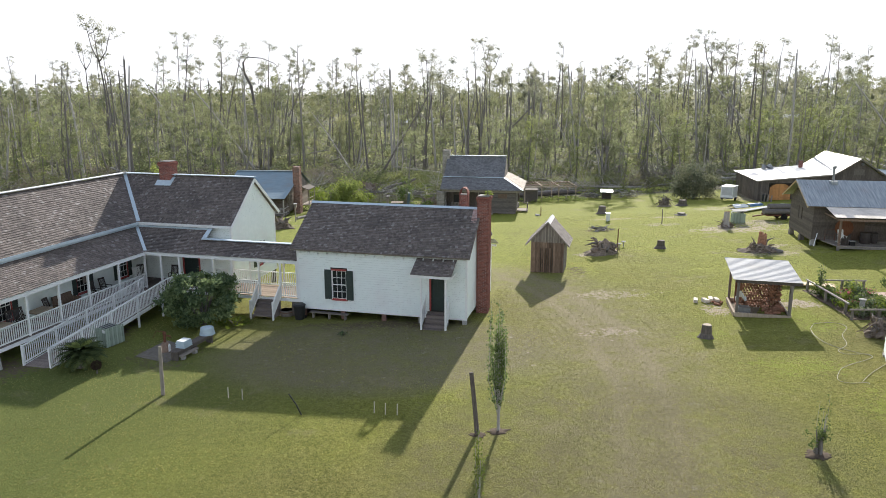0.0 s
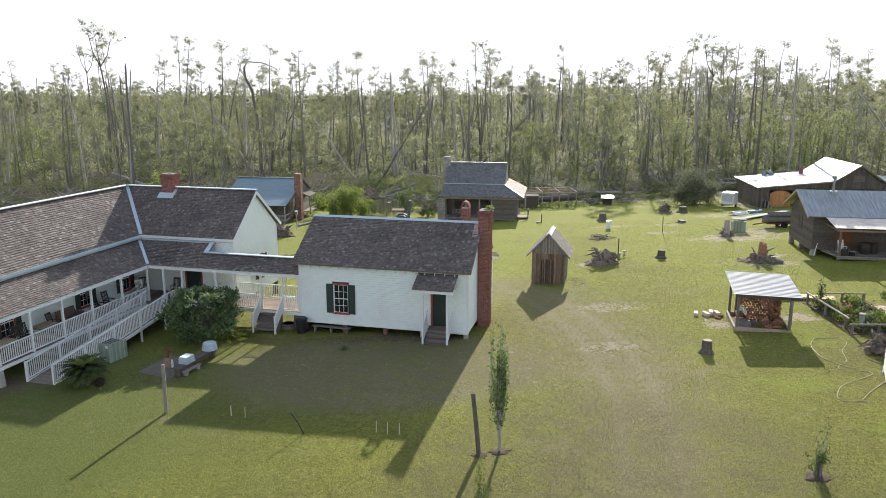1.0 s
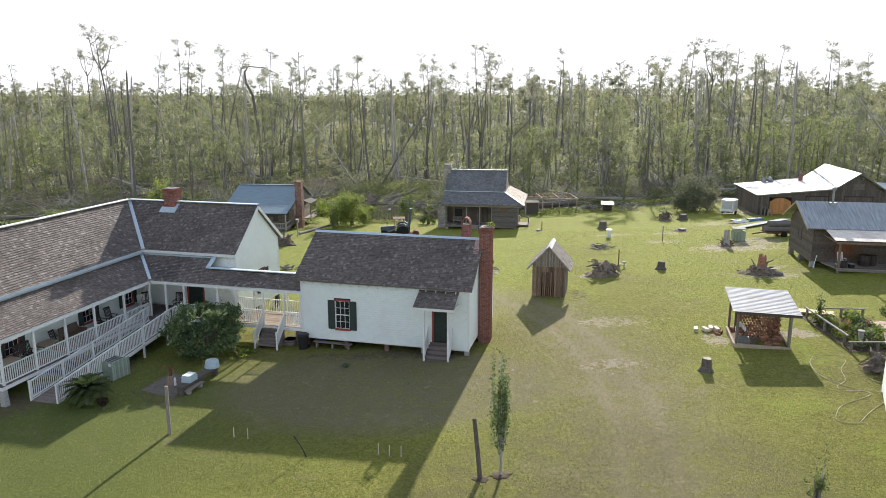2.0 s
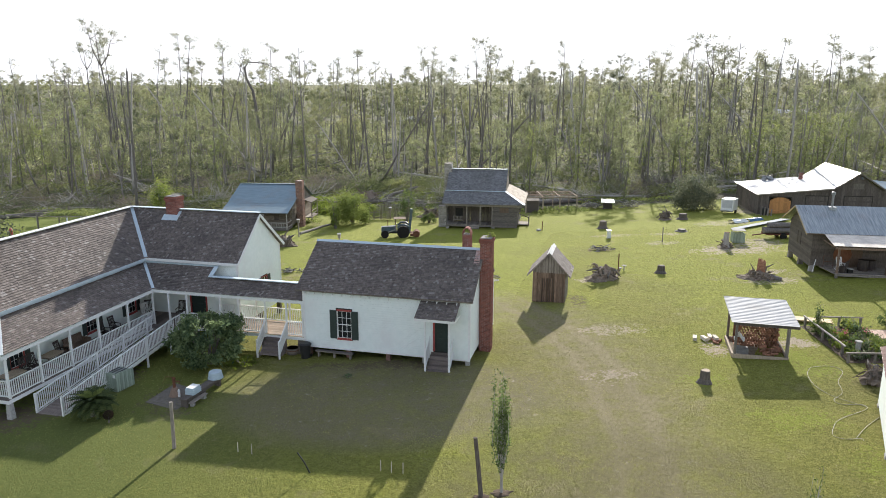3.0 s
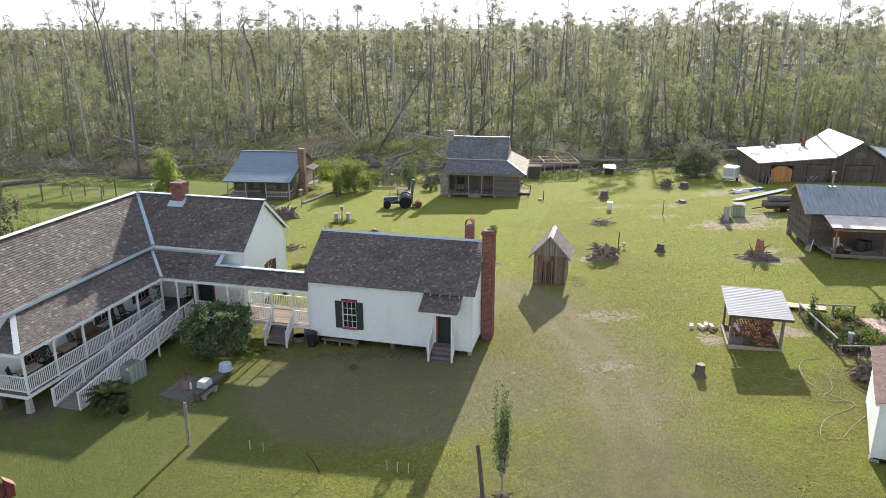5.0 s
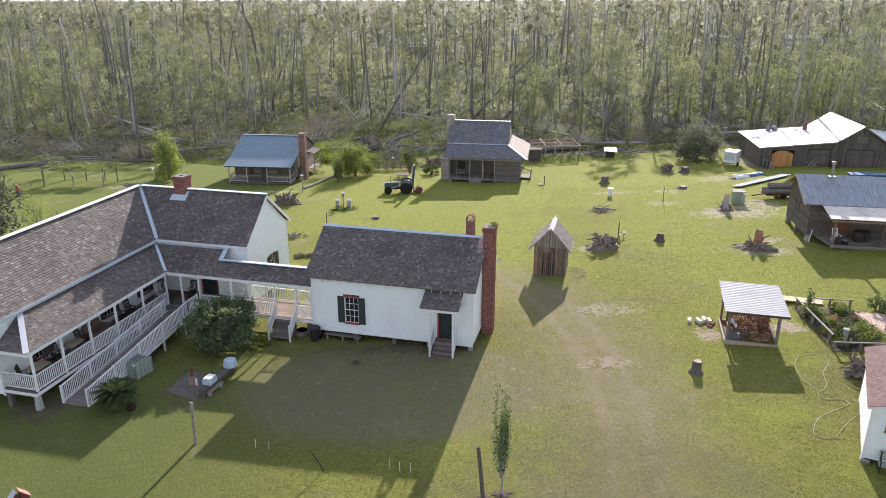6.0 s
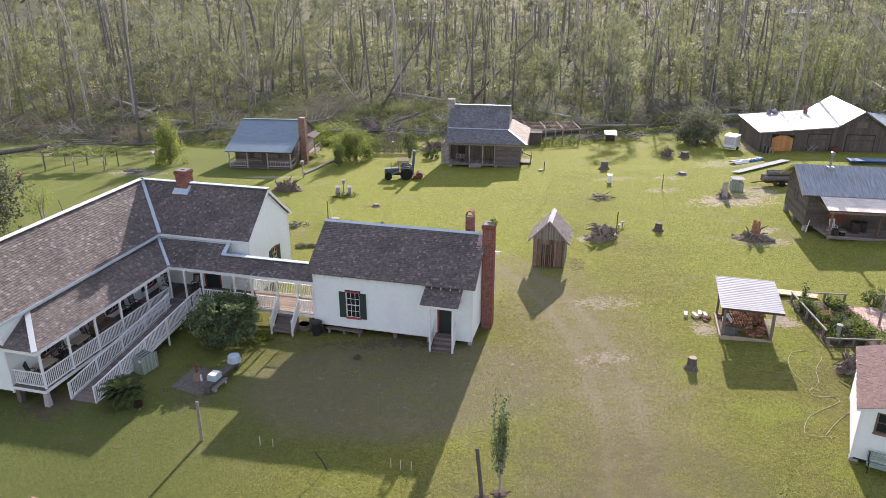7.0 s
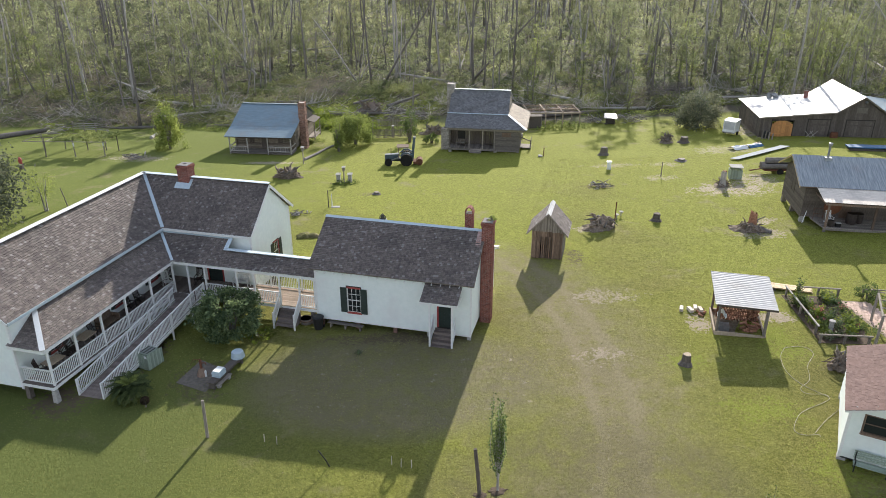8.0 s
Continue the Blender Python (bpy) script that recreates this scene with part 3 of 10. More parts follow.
def steps(parent, u0, u1, v_top, z_top, count, rise, run, mat=None, name="stairs"):
    """Steps going down towards smaller v: two stringers, then treads and risers."""
    low, mat = z_top - rise * (count + 1), mat or DECK
    side = lambda a, b: [(u, v, z) for u in (a, b) for v, z in ((v_top - run * count, low), (v_top - run * count, z_top - rise * count - 0.05), (v_top, low), (v_top, z_top - rise - 0.05))]
    st = part(name, Geo().hexa(side(u0, u0 + 0.05)), mat, parent)
    part("stringer", Geo().hexa(side(u1 - 0.05, u1)), mat, st)
    for k in range(count):
        z, v = z_top - rise * (k + 1), v_top - run * (k + 1)
        part("tread", Geo().box(u0, u1, v - 0.03, v + run, z - 0.045, z), mat, st)
        part("riser", Geo().box(u0 + 0.02, u1 - 0.02, v + run - 0.02, v + run, z, z + rise - 0.045), mat, st)
    return st


def corrugated(geo, p00, p10, p11, p01, pitch=0.2, amp=0.025, thick=0.004):
    """A ribbed metal sheet: p00 to p10 along the eave, p01 and p11 above them."""
    p00, p10, p11, p01 = map(Vector, (p00, p10, p11, p01))
    n = (p10 - p00).cross(p01 - p00).normalized()
    L = (p10 - p00).length
    cols = max(4, int(L / pitch * 4))
    k = len(geo.v)
    for i in range(cols + 1):
        s = i / cols
        h = n * (amp if i % 4 == 0 else amp * 0.1)
        for q in (p00.lerp(p10, s) + h, p01.lerp(p11, s) + h, p00.lerp(p10, s) + h - n * 0.02, p01.lerp(p11, s) + h - n * 0.02):
            geo.v.append(tuple(q))
    for i in range(cols):
        a, b = k + i * 4, k + i * 4 + 4
        geo.f += [(a, b, b + 1, a + 1), (a + 2, a + 3, b + 3, b + 2), (a, a + 2, b + 2, b), (a + 1, b + 1, b + 3, a + 3)]
    geo.f += [(k, k + 1, k + 3, k + 2), (k + cols * 4, k + cols * 4 + 2, k + cols * 4 + 3, k + cols * 4 + 1)]
    return geo


# ---- the ground: one sheet to the horizon ----
def ground_colours():
    m, n, l, b = material("mown_grass", 1.0)
    b.inputs["Specular IOR Level"].default_value = 0.1
    fine = noise_node(n, l, 5.5, 7.0, (1, 1, 1), 0.75)
    mid = noise_node(n, l, 0.55, 6.0, (1, 1, 1), 0.65)
    broad = noise_node(n, l, 0.09, 4.0)
    grain = noise_node(n, l, 16.0, 5.0, (1, 1, 1), 0.8)
    blend = n.new("ShaderNodeMath")
    blend.operation = "MULTIPLY_ADD"
    blend.inputs[1].default_value, blend.inputs[2].default_value = 0.55, 0.0
    l.new(grain, blend.inputs[0])
    both = n.new("ShaderNodeMath")
    both.operation = "MULTIPLY_ADD"
    both.inputs[1].default_value = 0.45
    l.new(fine, both.inputs[0])
    l.new(blend.outputs[0], both.inputs[2])
    fine = both.outputs[0]
    c = ramp(n, l, fine, [(0.42, (0.076, 0.075, 0.017)), (0.50, (0.153, 0.147, 0.036)), (0.58, (0.257, 0.236, 0.085))])
    c = mix(n, l, ramp(n, l, mid, [(0.36, (0, 0, 0)), (0.72, (0.6, 0.6, 0.6))]), c, mix(n, l, 0.6, c, (0.235, 0.20, 0.10)))
    c = mix(n, l, ramp(n, l, broad, [(0.40, (0, 0, 0)), (0.62, (0.6, 0.6, 0.6))]), c, mix(n, l, 0.55, c, (0.185, 0.20, 0.036)))
    place = n.new("ShaderNodeSeparateXYZ")
    l.new(n.new("ShaderNodeTexCoord").outputs["Object"], place.inputs[0])
    back = n.new("ShaderNodeMapRange")
    for sock, v in zip(range(1, 5), (44.0, 78.0, 0.0, 0.17)):
        back.inputs[sock].default_value = v
    l.new(place.outputs["Y"], back.inputs[0])
    more = n.new("ShaderNodeMath")
    l.new(back.outputs[0], more.inputs[0])
    l.new(noise_node(n, l, 0.05, 5.0, (1, 1, 1), 0.6), more.inputs[1])
    lush = ramp(n, l, more.outputs[0], [(0.38, (0, 0, 0)), (0.60, (0.85, 0.85, 0.85))])
    c = mix(n, l, lush, c, mix(n, l, ramp(n, l, fine, [(0.42, (0, 0, 0)), (0.58, (1, 1, 1))]), (0.128, 0.147, 0.020), (0.315, 0.340, 0.062)))
    tuft = ramp(n, l, noise_node(n, l, 2.1, 5.0, (1, 1, 1), 0.7), [(0.38, (0.86, 0.87, 0.86)), (0.62, (1.06, 1.05, 1.06))])
    c = mix(n, l, 1.0, c, tuft, "MULTIPLY")
    # worn track across the yard
    tc = n.new("ShaderNodeTexCoord")
    sep = n.new("ShaderNodeSeparateXYZ")
    l.new(tc.outputs["Object"], sep.inputs[0])

    def calc(op, a, bb=None, cc=None):
        k = n.new("ShaderNodeMath")
        k.operation = op
        for i, v in enumerate((a, bb, cc)):
            if v is None:
                continue
            if isinstance(v, (int, float)):
                k.inputs[i].default_value = v
            else:
                l.new(v, k.inputs[i])
        return k.outputs[0]

    yy = sep.outputs["Y"]
    wob = calc("MULTIPLY", calc("SUBTRACT", noise_node(n, l, 0.25, 3.0), 0.5), 1.6)
    # centre line of the track: x as a curve of y
    dy = calc("SUBTRACT", yy, 36.0)
    cx = calc("ADD", calc("MULTIPLY_ADD", calc("MULTIPLY", dy, dy), -0.0115, 9.4), calc("MULTIPLY", dy, 0.0))
    d = calc("ABSOLUTE", calc("ADD", calc("SUBTRACT", sep.outputs["X"], cx), wob))
    rut = calc("ABSOLUTE", calc("SUBTRACT", d, 1.1))
    gate = calc("MULTIPLY", calc("SMOOTH_MIN", calc("MULTIPLY", calc("SUBTRACT", 60.0, yy), 0.12), 1.0, 0.2), 1.0)
    gate = calc("MAXIMUM", calc("MINIMUM", gate, 1.0), 0.0)
    patch = ramp(n, l, noise_node(n, l, 0.9, 6.0, (1, 1, 1), 0.7), [(0.36, (0.35, 0.35, 0.35)), (0.62, (1, 1, 1))])
    near_rut = calc("MULTIPLY", calc("MAXIMUM", calc("SUBTRACT", 1.0, calc("DIVIDE", rut, 0.6)), 0.0), 0.42)
    wide = calc("MULTIPLY", calc("MAXIMUM", calc("SUBTRACT", 1.0, calc("DIVIDE", d, 6.5)), 0.0), 1.1)
    worn = calc("ADD", calc("MULTIPLY", calc("MULTIPLY", wide, gate), patch), calc("MULTIPLY", near_rut, gate))
    worn = calc("MINIMUM", worn, 0.85)
    c = mix(n, l, worn, c, mix(n, l, fine, (0.145, 0.124, 0.064), (0.305, 0.262, 0.165)))
    sand_line = calc("MULTIPLY", calc("MULTIPLY", near_rut, gate), calc("MULTIPLY", patch, 0.45))
    c = mix(n, l, sand_line, c, (0.33, 0.285, 0.205))
    # deeper green grass to the near west, coloured as in the main house's shade
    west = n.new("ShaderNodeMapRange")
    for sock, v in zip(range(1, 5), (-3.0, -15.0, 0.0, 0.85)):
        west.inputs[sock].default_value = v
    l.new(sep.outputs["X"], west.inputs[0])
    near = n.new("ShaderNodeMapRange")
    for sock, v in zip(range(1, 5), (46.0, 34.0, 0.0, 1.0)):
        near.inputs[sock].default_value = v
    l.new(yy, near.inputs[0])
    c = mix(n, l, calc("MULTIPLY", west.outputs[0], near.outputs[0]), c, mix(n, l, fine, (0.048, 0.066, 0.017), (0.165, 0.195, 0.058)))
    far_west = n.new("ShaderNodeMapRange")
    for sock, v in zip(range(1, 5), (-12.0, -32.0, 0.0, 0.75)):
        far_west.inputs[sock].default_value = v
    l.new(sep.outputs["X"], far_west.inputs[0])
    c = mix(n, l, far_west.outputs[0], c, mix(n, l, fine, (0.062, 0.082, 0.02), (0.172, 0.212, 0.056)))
    # thin, trodden yard grass by the kitchen, lightened against the house's shade
    yard = calc("MULTIPLY", calc("SUBTRACT", sep.outputs["X"], -3.0), 0.095)
    yard2 = calc("MULTIPLY", calc("SUBTRACT", yy, 36.5), 0.15)
    thin = calc("MAXIMUM", calc("SUBTRACT", 1.0, calc("ADD", calc("MULTIPLY", yard, yard), calc("MULTIPLY", yard2, yard2))), 0.0)
    thin = calc("MULTIPLY", calc("MINIMUM", calc("MULTIPLY", thin, 1.9), 0.9), calc("ADD", calc("MULTIPLY", patch, 0.6), 0.4))
    c = mix(n, l, thin, c, mix(n, l, fine, (0.115, 0.103, 0.058), (0.262, 0.228, 0.148)))
    # thin dry turf where the track comes in
    dryx = calc("MULTIPLY", calc("SUBTRACT", sep.outputs["X"], 6.5), 0.1)
    dryy = calc("MULTIPLY", calc("SUBTRACT", yy, 23.0), 0.1)
    dry = calc("MAXIMUM", calc("SUBTRACT", 1.0, calc("ADD", calc("MULTIPLY", dryx, dryx), calc("MULTIPLY", dryy, dryy))), 0.0)
    c = mix(n, l, calc("MULTIPLY", calc("MINIMUM", calc("MULTIPLY", dry, 1.6), 0.8), patch), c, mix(n, l, fine, (0.092, 0.085, 0.038), (0.205, 0.182, 0.098)))
    # pale scuffs of sand
    scuff = ramp(n, l, noise_node(n, l, 1.7, 6.0, (1, 1, 1), 0.75), [(0.60, (0, 0, 0)), (0.68, (0.8, 0.8, 0.8))])
    c = mix(n, l, calc("MULTIPLY", scuff, calc("MAXIMUM", calc("MULTIPLY", worn, 0.8), thin)), c, (0.38, 0.34, 0.27))
    # scattered bare patches
    bare = ramp(n, l, noise_node(n, l, 0.21, 7.0, (1, 1, 1), 0.7), [(0.57, (0, 0, 0)), (0.69, (0.75, 0.75, 0.75))])
    c = mix(n, l, bare, c, mix(n, l, fine, (0.17, 0.15, 0.07), (0.30, 0.26, 0.16)))
    # bare, broken ground at known spots: place, half-widths, strength
    ragged = calc("ADD", calc("MULTIPLY", calc("SUBTRACT", noise_node(n, l, 0.9, 8.0, (1, 1, 1), 0.8), 0.53), 6.0), calc("MULTIPLY", calc("SUBTRACT", noise_node(n, l, 5.0, 4.0), 0.5), 5.0))
    sandy = mix(n, l, fine, (0.18, 0.145, 0.105), (0.60, 0.51, 0.43))
    earth = mix(n, l, fine, (0.06, 0.045, 0.032), (0.17, 0.13, 0.095))
    fresh = mix(n, l, fine, (0.120, 0.155, 0.018), (0.30, 0.345, 0.058))
    for sx, sy, rx, ry, amount, tone in ((21.6, 39.6, 1.6, 3.0, 0.8, fresh), (17.3, 32.4, 2.6, 1.6, 0.7, fresh), (14.7, 37.6, 1.8, 1.1, 0.7, fresh), (19.5, 27.5, 2.0, 2.5, 0.6, fresh), (-10.2, 44.4, 1.2, 0.7, 0.9, sandy), (22.3, 43.0, 1.7, 1.1, 0.9, sandy), (17.2, 42.7, 0.9, 1.6, 0.9, sandy), (30.6, 72.3, 5.0, 2.8, 0.95, sandy), (34.0, 75.5, 3.0, 3.0, 0.8, sandy), (24.5, 78.0, 2.4, 1.4, 0.6, sandy), (20.5, 84.5, 3.5, 1.2, 0.5, sandy), (29.6, 61.9, 1.8, 1.0, 0.9, sandy), (13.4, 61.5, 1.9, 1.0, 0.9, sandy), (28.0, 58.8, 2.4, 1.5, 0.7, sandy), (-8.6, 74.2, 1.5, 0.8, 0.7, earth), (16.9, 75.5, 2.0, 1.2, 0.8, earth), (-41.0, 90.5, 4.4, 2.0, 0.8, sandy), (-23.0, 88.6, 4.0, 0.9, 0.7, sandy), (10.7, 55.0, 0.8, 1.7, 0.85, earth), (43.4, 101.0, 2.2, 5.2, 0.9, sandy), (27.0, 84.0, 2.2, 1.2, 0.6, sandy), (11.6, 47.0, 3.0, 1.3, 0.55, sandy), (9.8, 38.6, 1.8, 1.1, 0.55, sandy), (36.0, 90.0, 4.5, 2.6, 0.5, sandy), (10.5, 101.0, 2.0, 1.2, 0.6, earth), (-20.6, 40.2, 2.0, 4.2, 0.9, earth), (-22.8, 34.6, 2.0, 2.2, 0.9, earth), (-4.0, 41.5, 5.4, 0.9, 0.7, earth), (-15.2, 36.8, 2.2, 2.4, 0.6, earth)):
        ex = calc("MULTIPLY", calc("SUBTRACT", sep.outputs["X"], sx), 1.0 / rx)
        ey = calc("MULTIPLY", calc("SUBTRACT", yy, sy), 1.0 / ry)
        spot = calc("SUBTRACT", calc("ADD", 0.75, ragged), calc("MULTIPLY_ADD", ex, ex, calc("MULTIPLY", ey, ey)))
        spot = calc("MULTIPLY", calc("MAXIMUM", calc("MINIMUM", calc("MULTIPLY", spot, 2.6), 1.0), 0.0), amount)
        c = mix(n, l, spot, c, tone)
    # woodland floor past the lawn
    edge = calc("ADD", calc("MULTIPLY", calc("SUBTRACT", noise_node(n, l, 0.11, 4.0), 0.5), 16.0), 112.0)
    bay = calc("MULTIPLY", calc("ADD", sep.outputs["X"], 18.0), 0.055)
    edge = calc("ADD", edge, calc("MULTIPLY", calc("MAXIMUM", calc("SUBTRACT", 1.0, calc("MULTIPLY", bay, bay)), 0.0), 15.0))
    woods = calc("MAXIMUM", calc("MINIMUM", calc("MULTIPLY", calc("SUBTRACT", yy, edge), 0.25), 1.0), 0.0)
    litter_tone = mix(n, l, ramp(n, l, noise_node(n, l, 0.16, 5.0), [(0.42, (0, 0, 0)), (0.60, (1, 1, 1))]), mix(n, l, fine, (0.05, 0.045, 0.032), (0.13, 0.115, 0.085)), mix(n, l, fine, (0.055, 0.066, 0.026), (0.15, 0.17, 0.07)))
    c = mix(n, l, woods, c, litter_tone)
    l.new(c, b.inputs["Base Color"])
    bump(n, l, b, fine, 1.0, 0.09)
    return m


def graded(lo, hi, step, far, grow=1.18):
    inner = list(np.arange(lo, hi + step / 2, step))
    out, s, x = [], step, hi
    while x < far:
        s *= grow
        x += s
        out.append(x)
    left, s, x = [], step, lo
    while x > -far:
        s *= grow
        x -= s
        left.append(x)
    return left[::-1] + inner + out


def build_ground():
    xs, ys = graded(-62.0, 82.0, 0.8, 2600.0), graded(-4.0, 128.0, 0.8, 2600.0)
    verts = []
    for y in ys:
        for x in xs:
            z = ground_z(x, y)
            verts.append((x, y, z))
    w = len(xs)
    faces = [(j * w + i, j * w + i + 1, (j + 1) * w + i + 1, (j + 1) * w + i) for j in range(len(ys) - 1) for i in range(w - 1)]
    g = Geo()
    g.v, g.f = verts, faces
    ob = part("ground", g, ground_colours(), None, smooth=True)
    tagged(ob, "mown yellow-green lawn with worn sandy patches", "ground", kind="structure")


build_ground()

# ---- white kitchen house ----
YAW = -14.0
HOUSE = pose(1.42, 40.9, 0.0, 0, 0, YAW)


def kitchen_house():
    rng = random.Random(11)
    k = thing("kitchen_house", HOUSE, "white clapboard kitchen house with dark wood-shingle roof and brick chimney", "house")
    L, D, Z0, Z1, ZR = 10.9, 7.0, 0.42, 4.12, 6.55
    f = ((-L, 0), (0, 0))
    opens = [(L - 8.62, L - 7.70, 1.12, 2.92), (L - 2.20, L - 1.34, 0.80, 2.84)]
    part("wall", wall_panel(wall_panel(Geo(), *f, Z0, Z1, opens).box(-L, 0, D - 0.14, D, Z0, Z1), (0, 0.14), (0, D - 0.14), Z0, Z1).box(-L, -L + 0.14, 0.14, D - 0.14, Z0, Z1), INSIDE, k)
    part("floor_frame", Geo().box(-L, 0, 0, D, Z0 - 0.02, Z0 + 0.2), INSIDE, k)
    rise = lambda z: (max(0.0, (z - Z1) * (D / 2) / (ZR - 0.1 - Z1)), D - max(0.0, (z - Z1) * (D / 2) / (ZR - 0.1 - Z1)))
    for x in (-0.12, -L + 0.02):
        g = Geo().add([(x, 0.05, Z1), (x, D - 0.05, Z1), (x, D / 2, ZR - 0.12), (x + 0.1, 0.05, Z1), (x + 0.1, D - 0.05, Z1), (x + 0.1, D / 2, ZR - 0.12)], [(0, 1, 2), (3, 5, 4), (0, 3, 4, 1), (1, 4, 5, 2), (2, 5, 3, 0)])
        part("gable", g, INSIDE, k)
    s = clapboards(Geo(), *f, Z0, Z1, None, [(o[0] - 0.10, o[1] + 0.10, o[2] - 0.1, o[3] + 0.1) for o in opens])
    clapboards(s, (0, 0), (0, D), Z0, ZR - 0.12, rise)
    clapboards(s, (0, D), (-L, D), Z0, Z1)
    clapboards(s, (-L, D), (-L, 0), Z0, ZR - 0.12, rise)
    part("siding", s, WHITE, k)
    for u, v in ((0, 0), (-L, 0), (0, D), (-L, D)):
        part("corner_board", Geo().box(u - 0.07, u + 0.07, v - 0.035 if v == 0 else v - 0.07, v + 0.07 if v == 0 else v + 0.035, Z0 - 0.02, Z1 + 0.02) if u else Geo().box(u - 0.09, u + 0.035, v - 0.035 if v == 0 else v - 0.09, v + 0.09 if v == 0 else v + 0.035, Z0 - 0.02, Z1 + 0.02), TRIM, k)
    part("sill_board", Geo().box(-L - 0.02, 0.02, -0.04, 0.0, Z0 - 0.10, Z0), TRIM, k)
    for u in (-10.7, -8.0, -5.3, -2.9, -0.15):
        for v in (0.2, D / 2, D - 0.2):
            h = ground_z(1.4 + u, 40.9 - u * 0.25 + v)
            part("pier", Geo().box(u - 0.13, u + 0.13, v - 0.13, v + 0.13, h - 0.15, Z0 - 0.01), CONCRETE if u in (-2.9, -0.15) else BRICK_PALE, k)
    # skirts added at back and end to stop sunlight passing under the house
    part("skirt_board", Geo().box(-L + 0.02, -0.02, D - 0.12, D - 0.02, -0.35, Z0 - 0.01), WOOD_DARK, k)
    part("skirt_board", Geo().box(-L + 0.02, -L + 0.1, 0.4, D - 0.13, -0.5, Z0 - 0.01), WOOD_DARK, k)
    gable_roof(k, -L - 0.42, 0.22, D / 2, -0.30, D + 0.30, 4.22, 6.62, rng, SHINGLE, cap_mat=CAP)
    g = Geo()
    for i in range(18):
        u = -L + 0.2 + i * 0.62
        g.beam((u, 0.02, 4.13), (u, -0.26, 3.98), 0.05, 0.09)
    pieces("rafter_tail", g, TRIM, k)
    add_window(k, on_wall(*f, opens[0][0], opens[0][2]), 0.92, 1.80, 3, 4, RED_TRIM, TRIM, 0.46, SHUTTER, 0.06)
    add_door(k, on_wall(*f, opens[1][0], opens[1][2]), 0.86, 2.04, DOOR_GREEN, RED_TRIM, "dark green panelled door in red frame")
    # lean-to roof along the back
    part("rear_porch_roof", corrugated(Geo(), (0.42, 8.75, 3.30), (-L - 0.3, 8.75, 3.30), (-L - 0.3, 7.05, 3.95), (0.42, 7.05, 3.95), 0.3, 0.02), METAL_GALV, k)
    part("rear_beam", Geo().box(-L - 0.2, 0.3, 8.5, 8.6, 3.12, 3.28), TRIM, k)
    for u in (-0.1, -5.4, -10.7):
        porch_post(k, u, 8.55, -0.3, 3.12, 0.11)
    # hood over the door, on two posts that stand beside the steps
    por = part("porch_roof", Geo().slab([(-3.05, -1.5, 3.38), (-0.62, -1.5, 3.38), (-0.62, -0.03, 4.02), (-3.05, -0.03, 4.02)], 0.07), TRIM, k)
    sh = shingle_rows(Geo(), (-3.08, -1.52, 3.375), (1, 0, 0), (0, 1.47, 0.64), 1.60, lambda t: (0.0, 2.49), rng)
    tagged(part("shingles", sh, SHINGLE, por), kind="stuff")
    part("fascia", Geo().box(-3.08, -0.60, -1.50, -1.46, 3.20, 3.34).box(-3.05, -3.0, -1.46, 0, 3.2, 3.30).box(-0.67, -0.62, -1.46, 0, 3.2, 3.30), TRIM, por)
    for u in (-2.52, -1.02):
        porch_post(k, u, -1.16, -0.08, 3.24, 0.11)
        part("stair_rail", Geo().beam((u, -1.16, 0.95), (u, -0.03, 1.72), 0.05, 0.09).beam((u, -1.16, 0.10), (u, -0.03, 0.8), 0.05, 0.14).slab([(u - 0.015, -1.12, 0.15), (u - 0.015, -0.03, 0.85), (u - 0.015, -0.03, 1.65), (u - 0.015, -1.12, 0.9)], 0.03), TRIM, k)
    steps(k, -2.45, -1.09, -0.05, 0.80, 4, 0.20, 0.29)
    # gable chimney and the hooded flue behind the ridge
    brick_stack(k, 0.05, 0.78, 2.72, 3.62, -0.2, 7.50, BRICK, rng)
    part("flashing", Geo().slab([(-0.30, 2.35, 5.93), (0.06, 2.35, 5.93), (0.06, 3.42, 6.64), (-0.30, 3.42, 6.64)], 0.02), surface("patched_flashing", (0.40, 0.22, 0.18), (0.55, 0.45, 0.42), 6.0), k)
    ch = brick_stack(k, -1.50, -0.94, 4.55, 5.05, 4.6, 7.30, BRICK, rng, corbel=False)
    arch = Geo()
    pts = [(-1.22 - 0.27 * math.cos(a), 7.30 + 0.45 * math.sin(a)) for a in [math.pi * i / 10 for i in range(11)]]
    for (xa, za), (xb, zb) in zip(pts, pts[1:]):
        arch.beam((xa, 4.8, za), (xb, 4.8, zb), 0.52, 0.06)
    part("arched_hood", arch, BRICK, ch, "arched brick flue hood open to both ends")
    return k


kitchen_house()


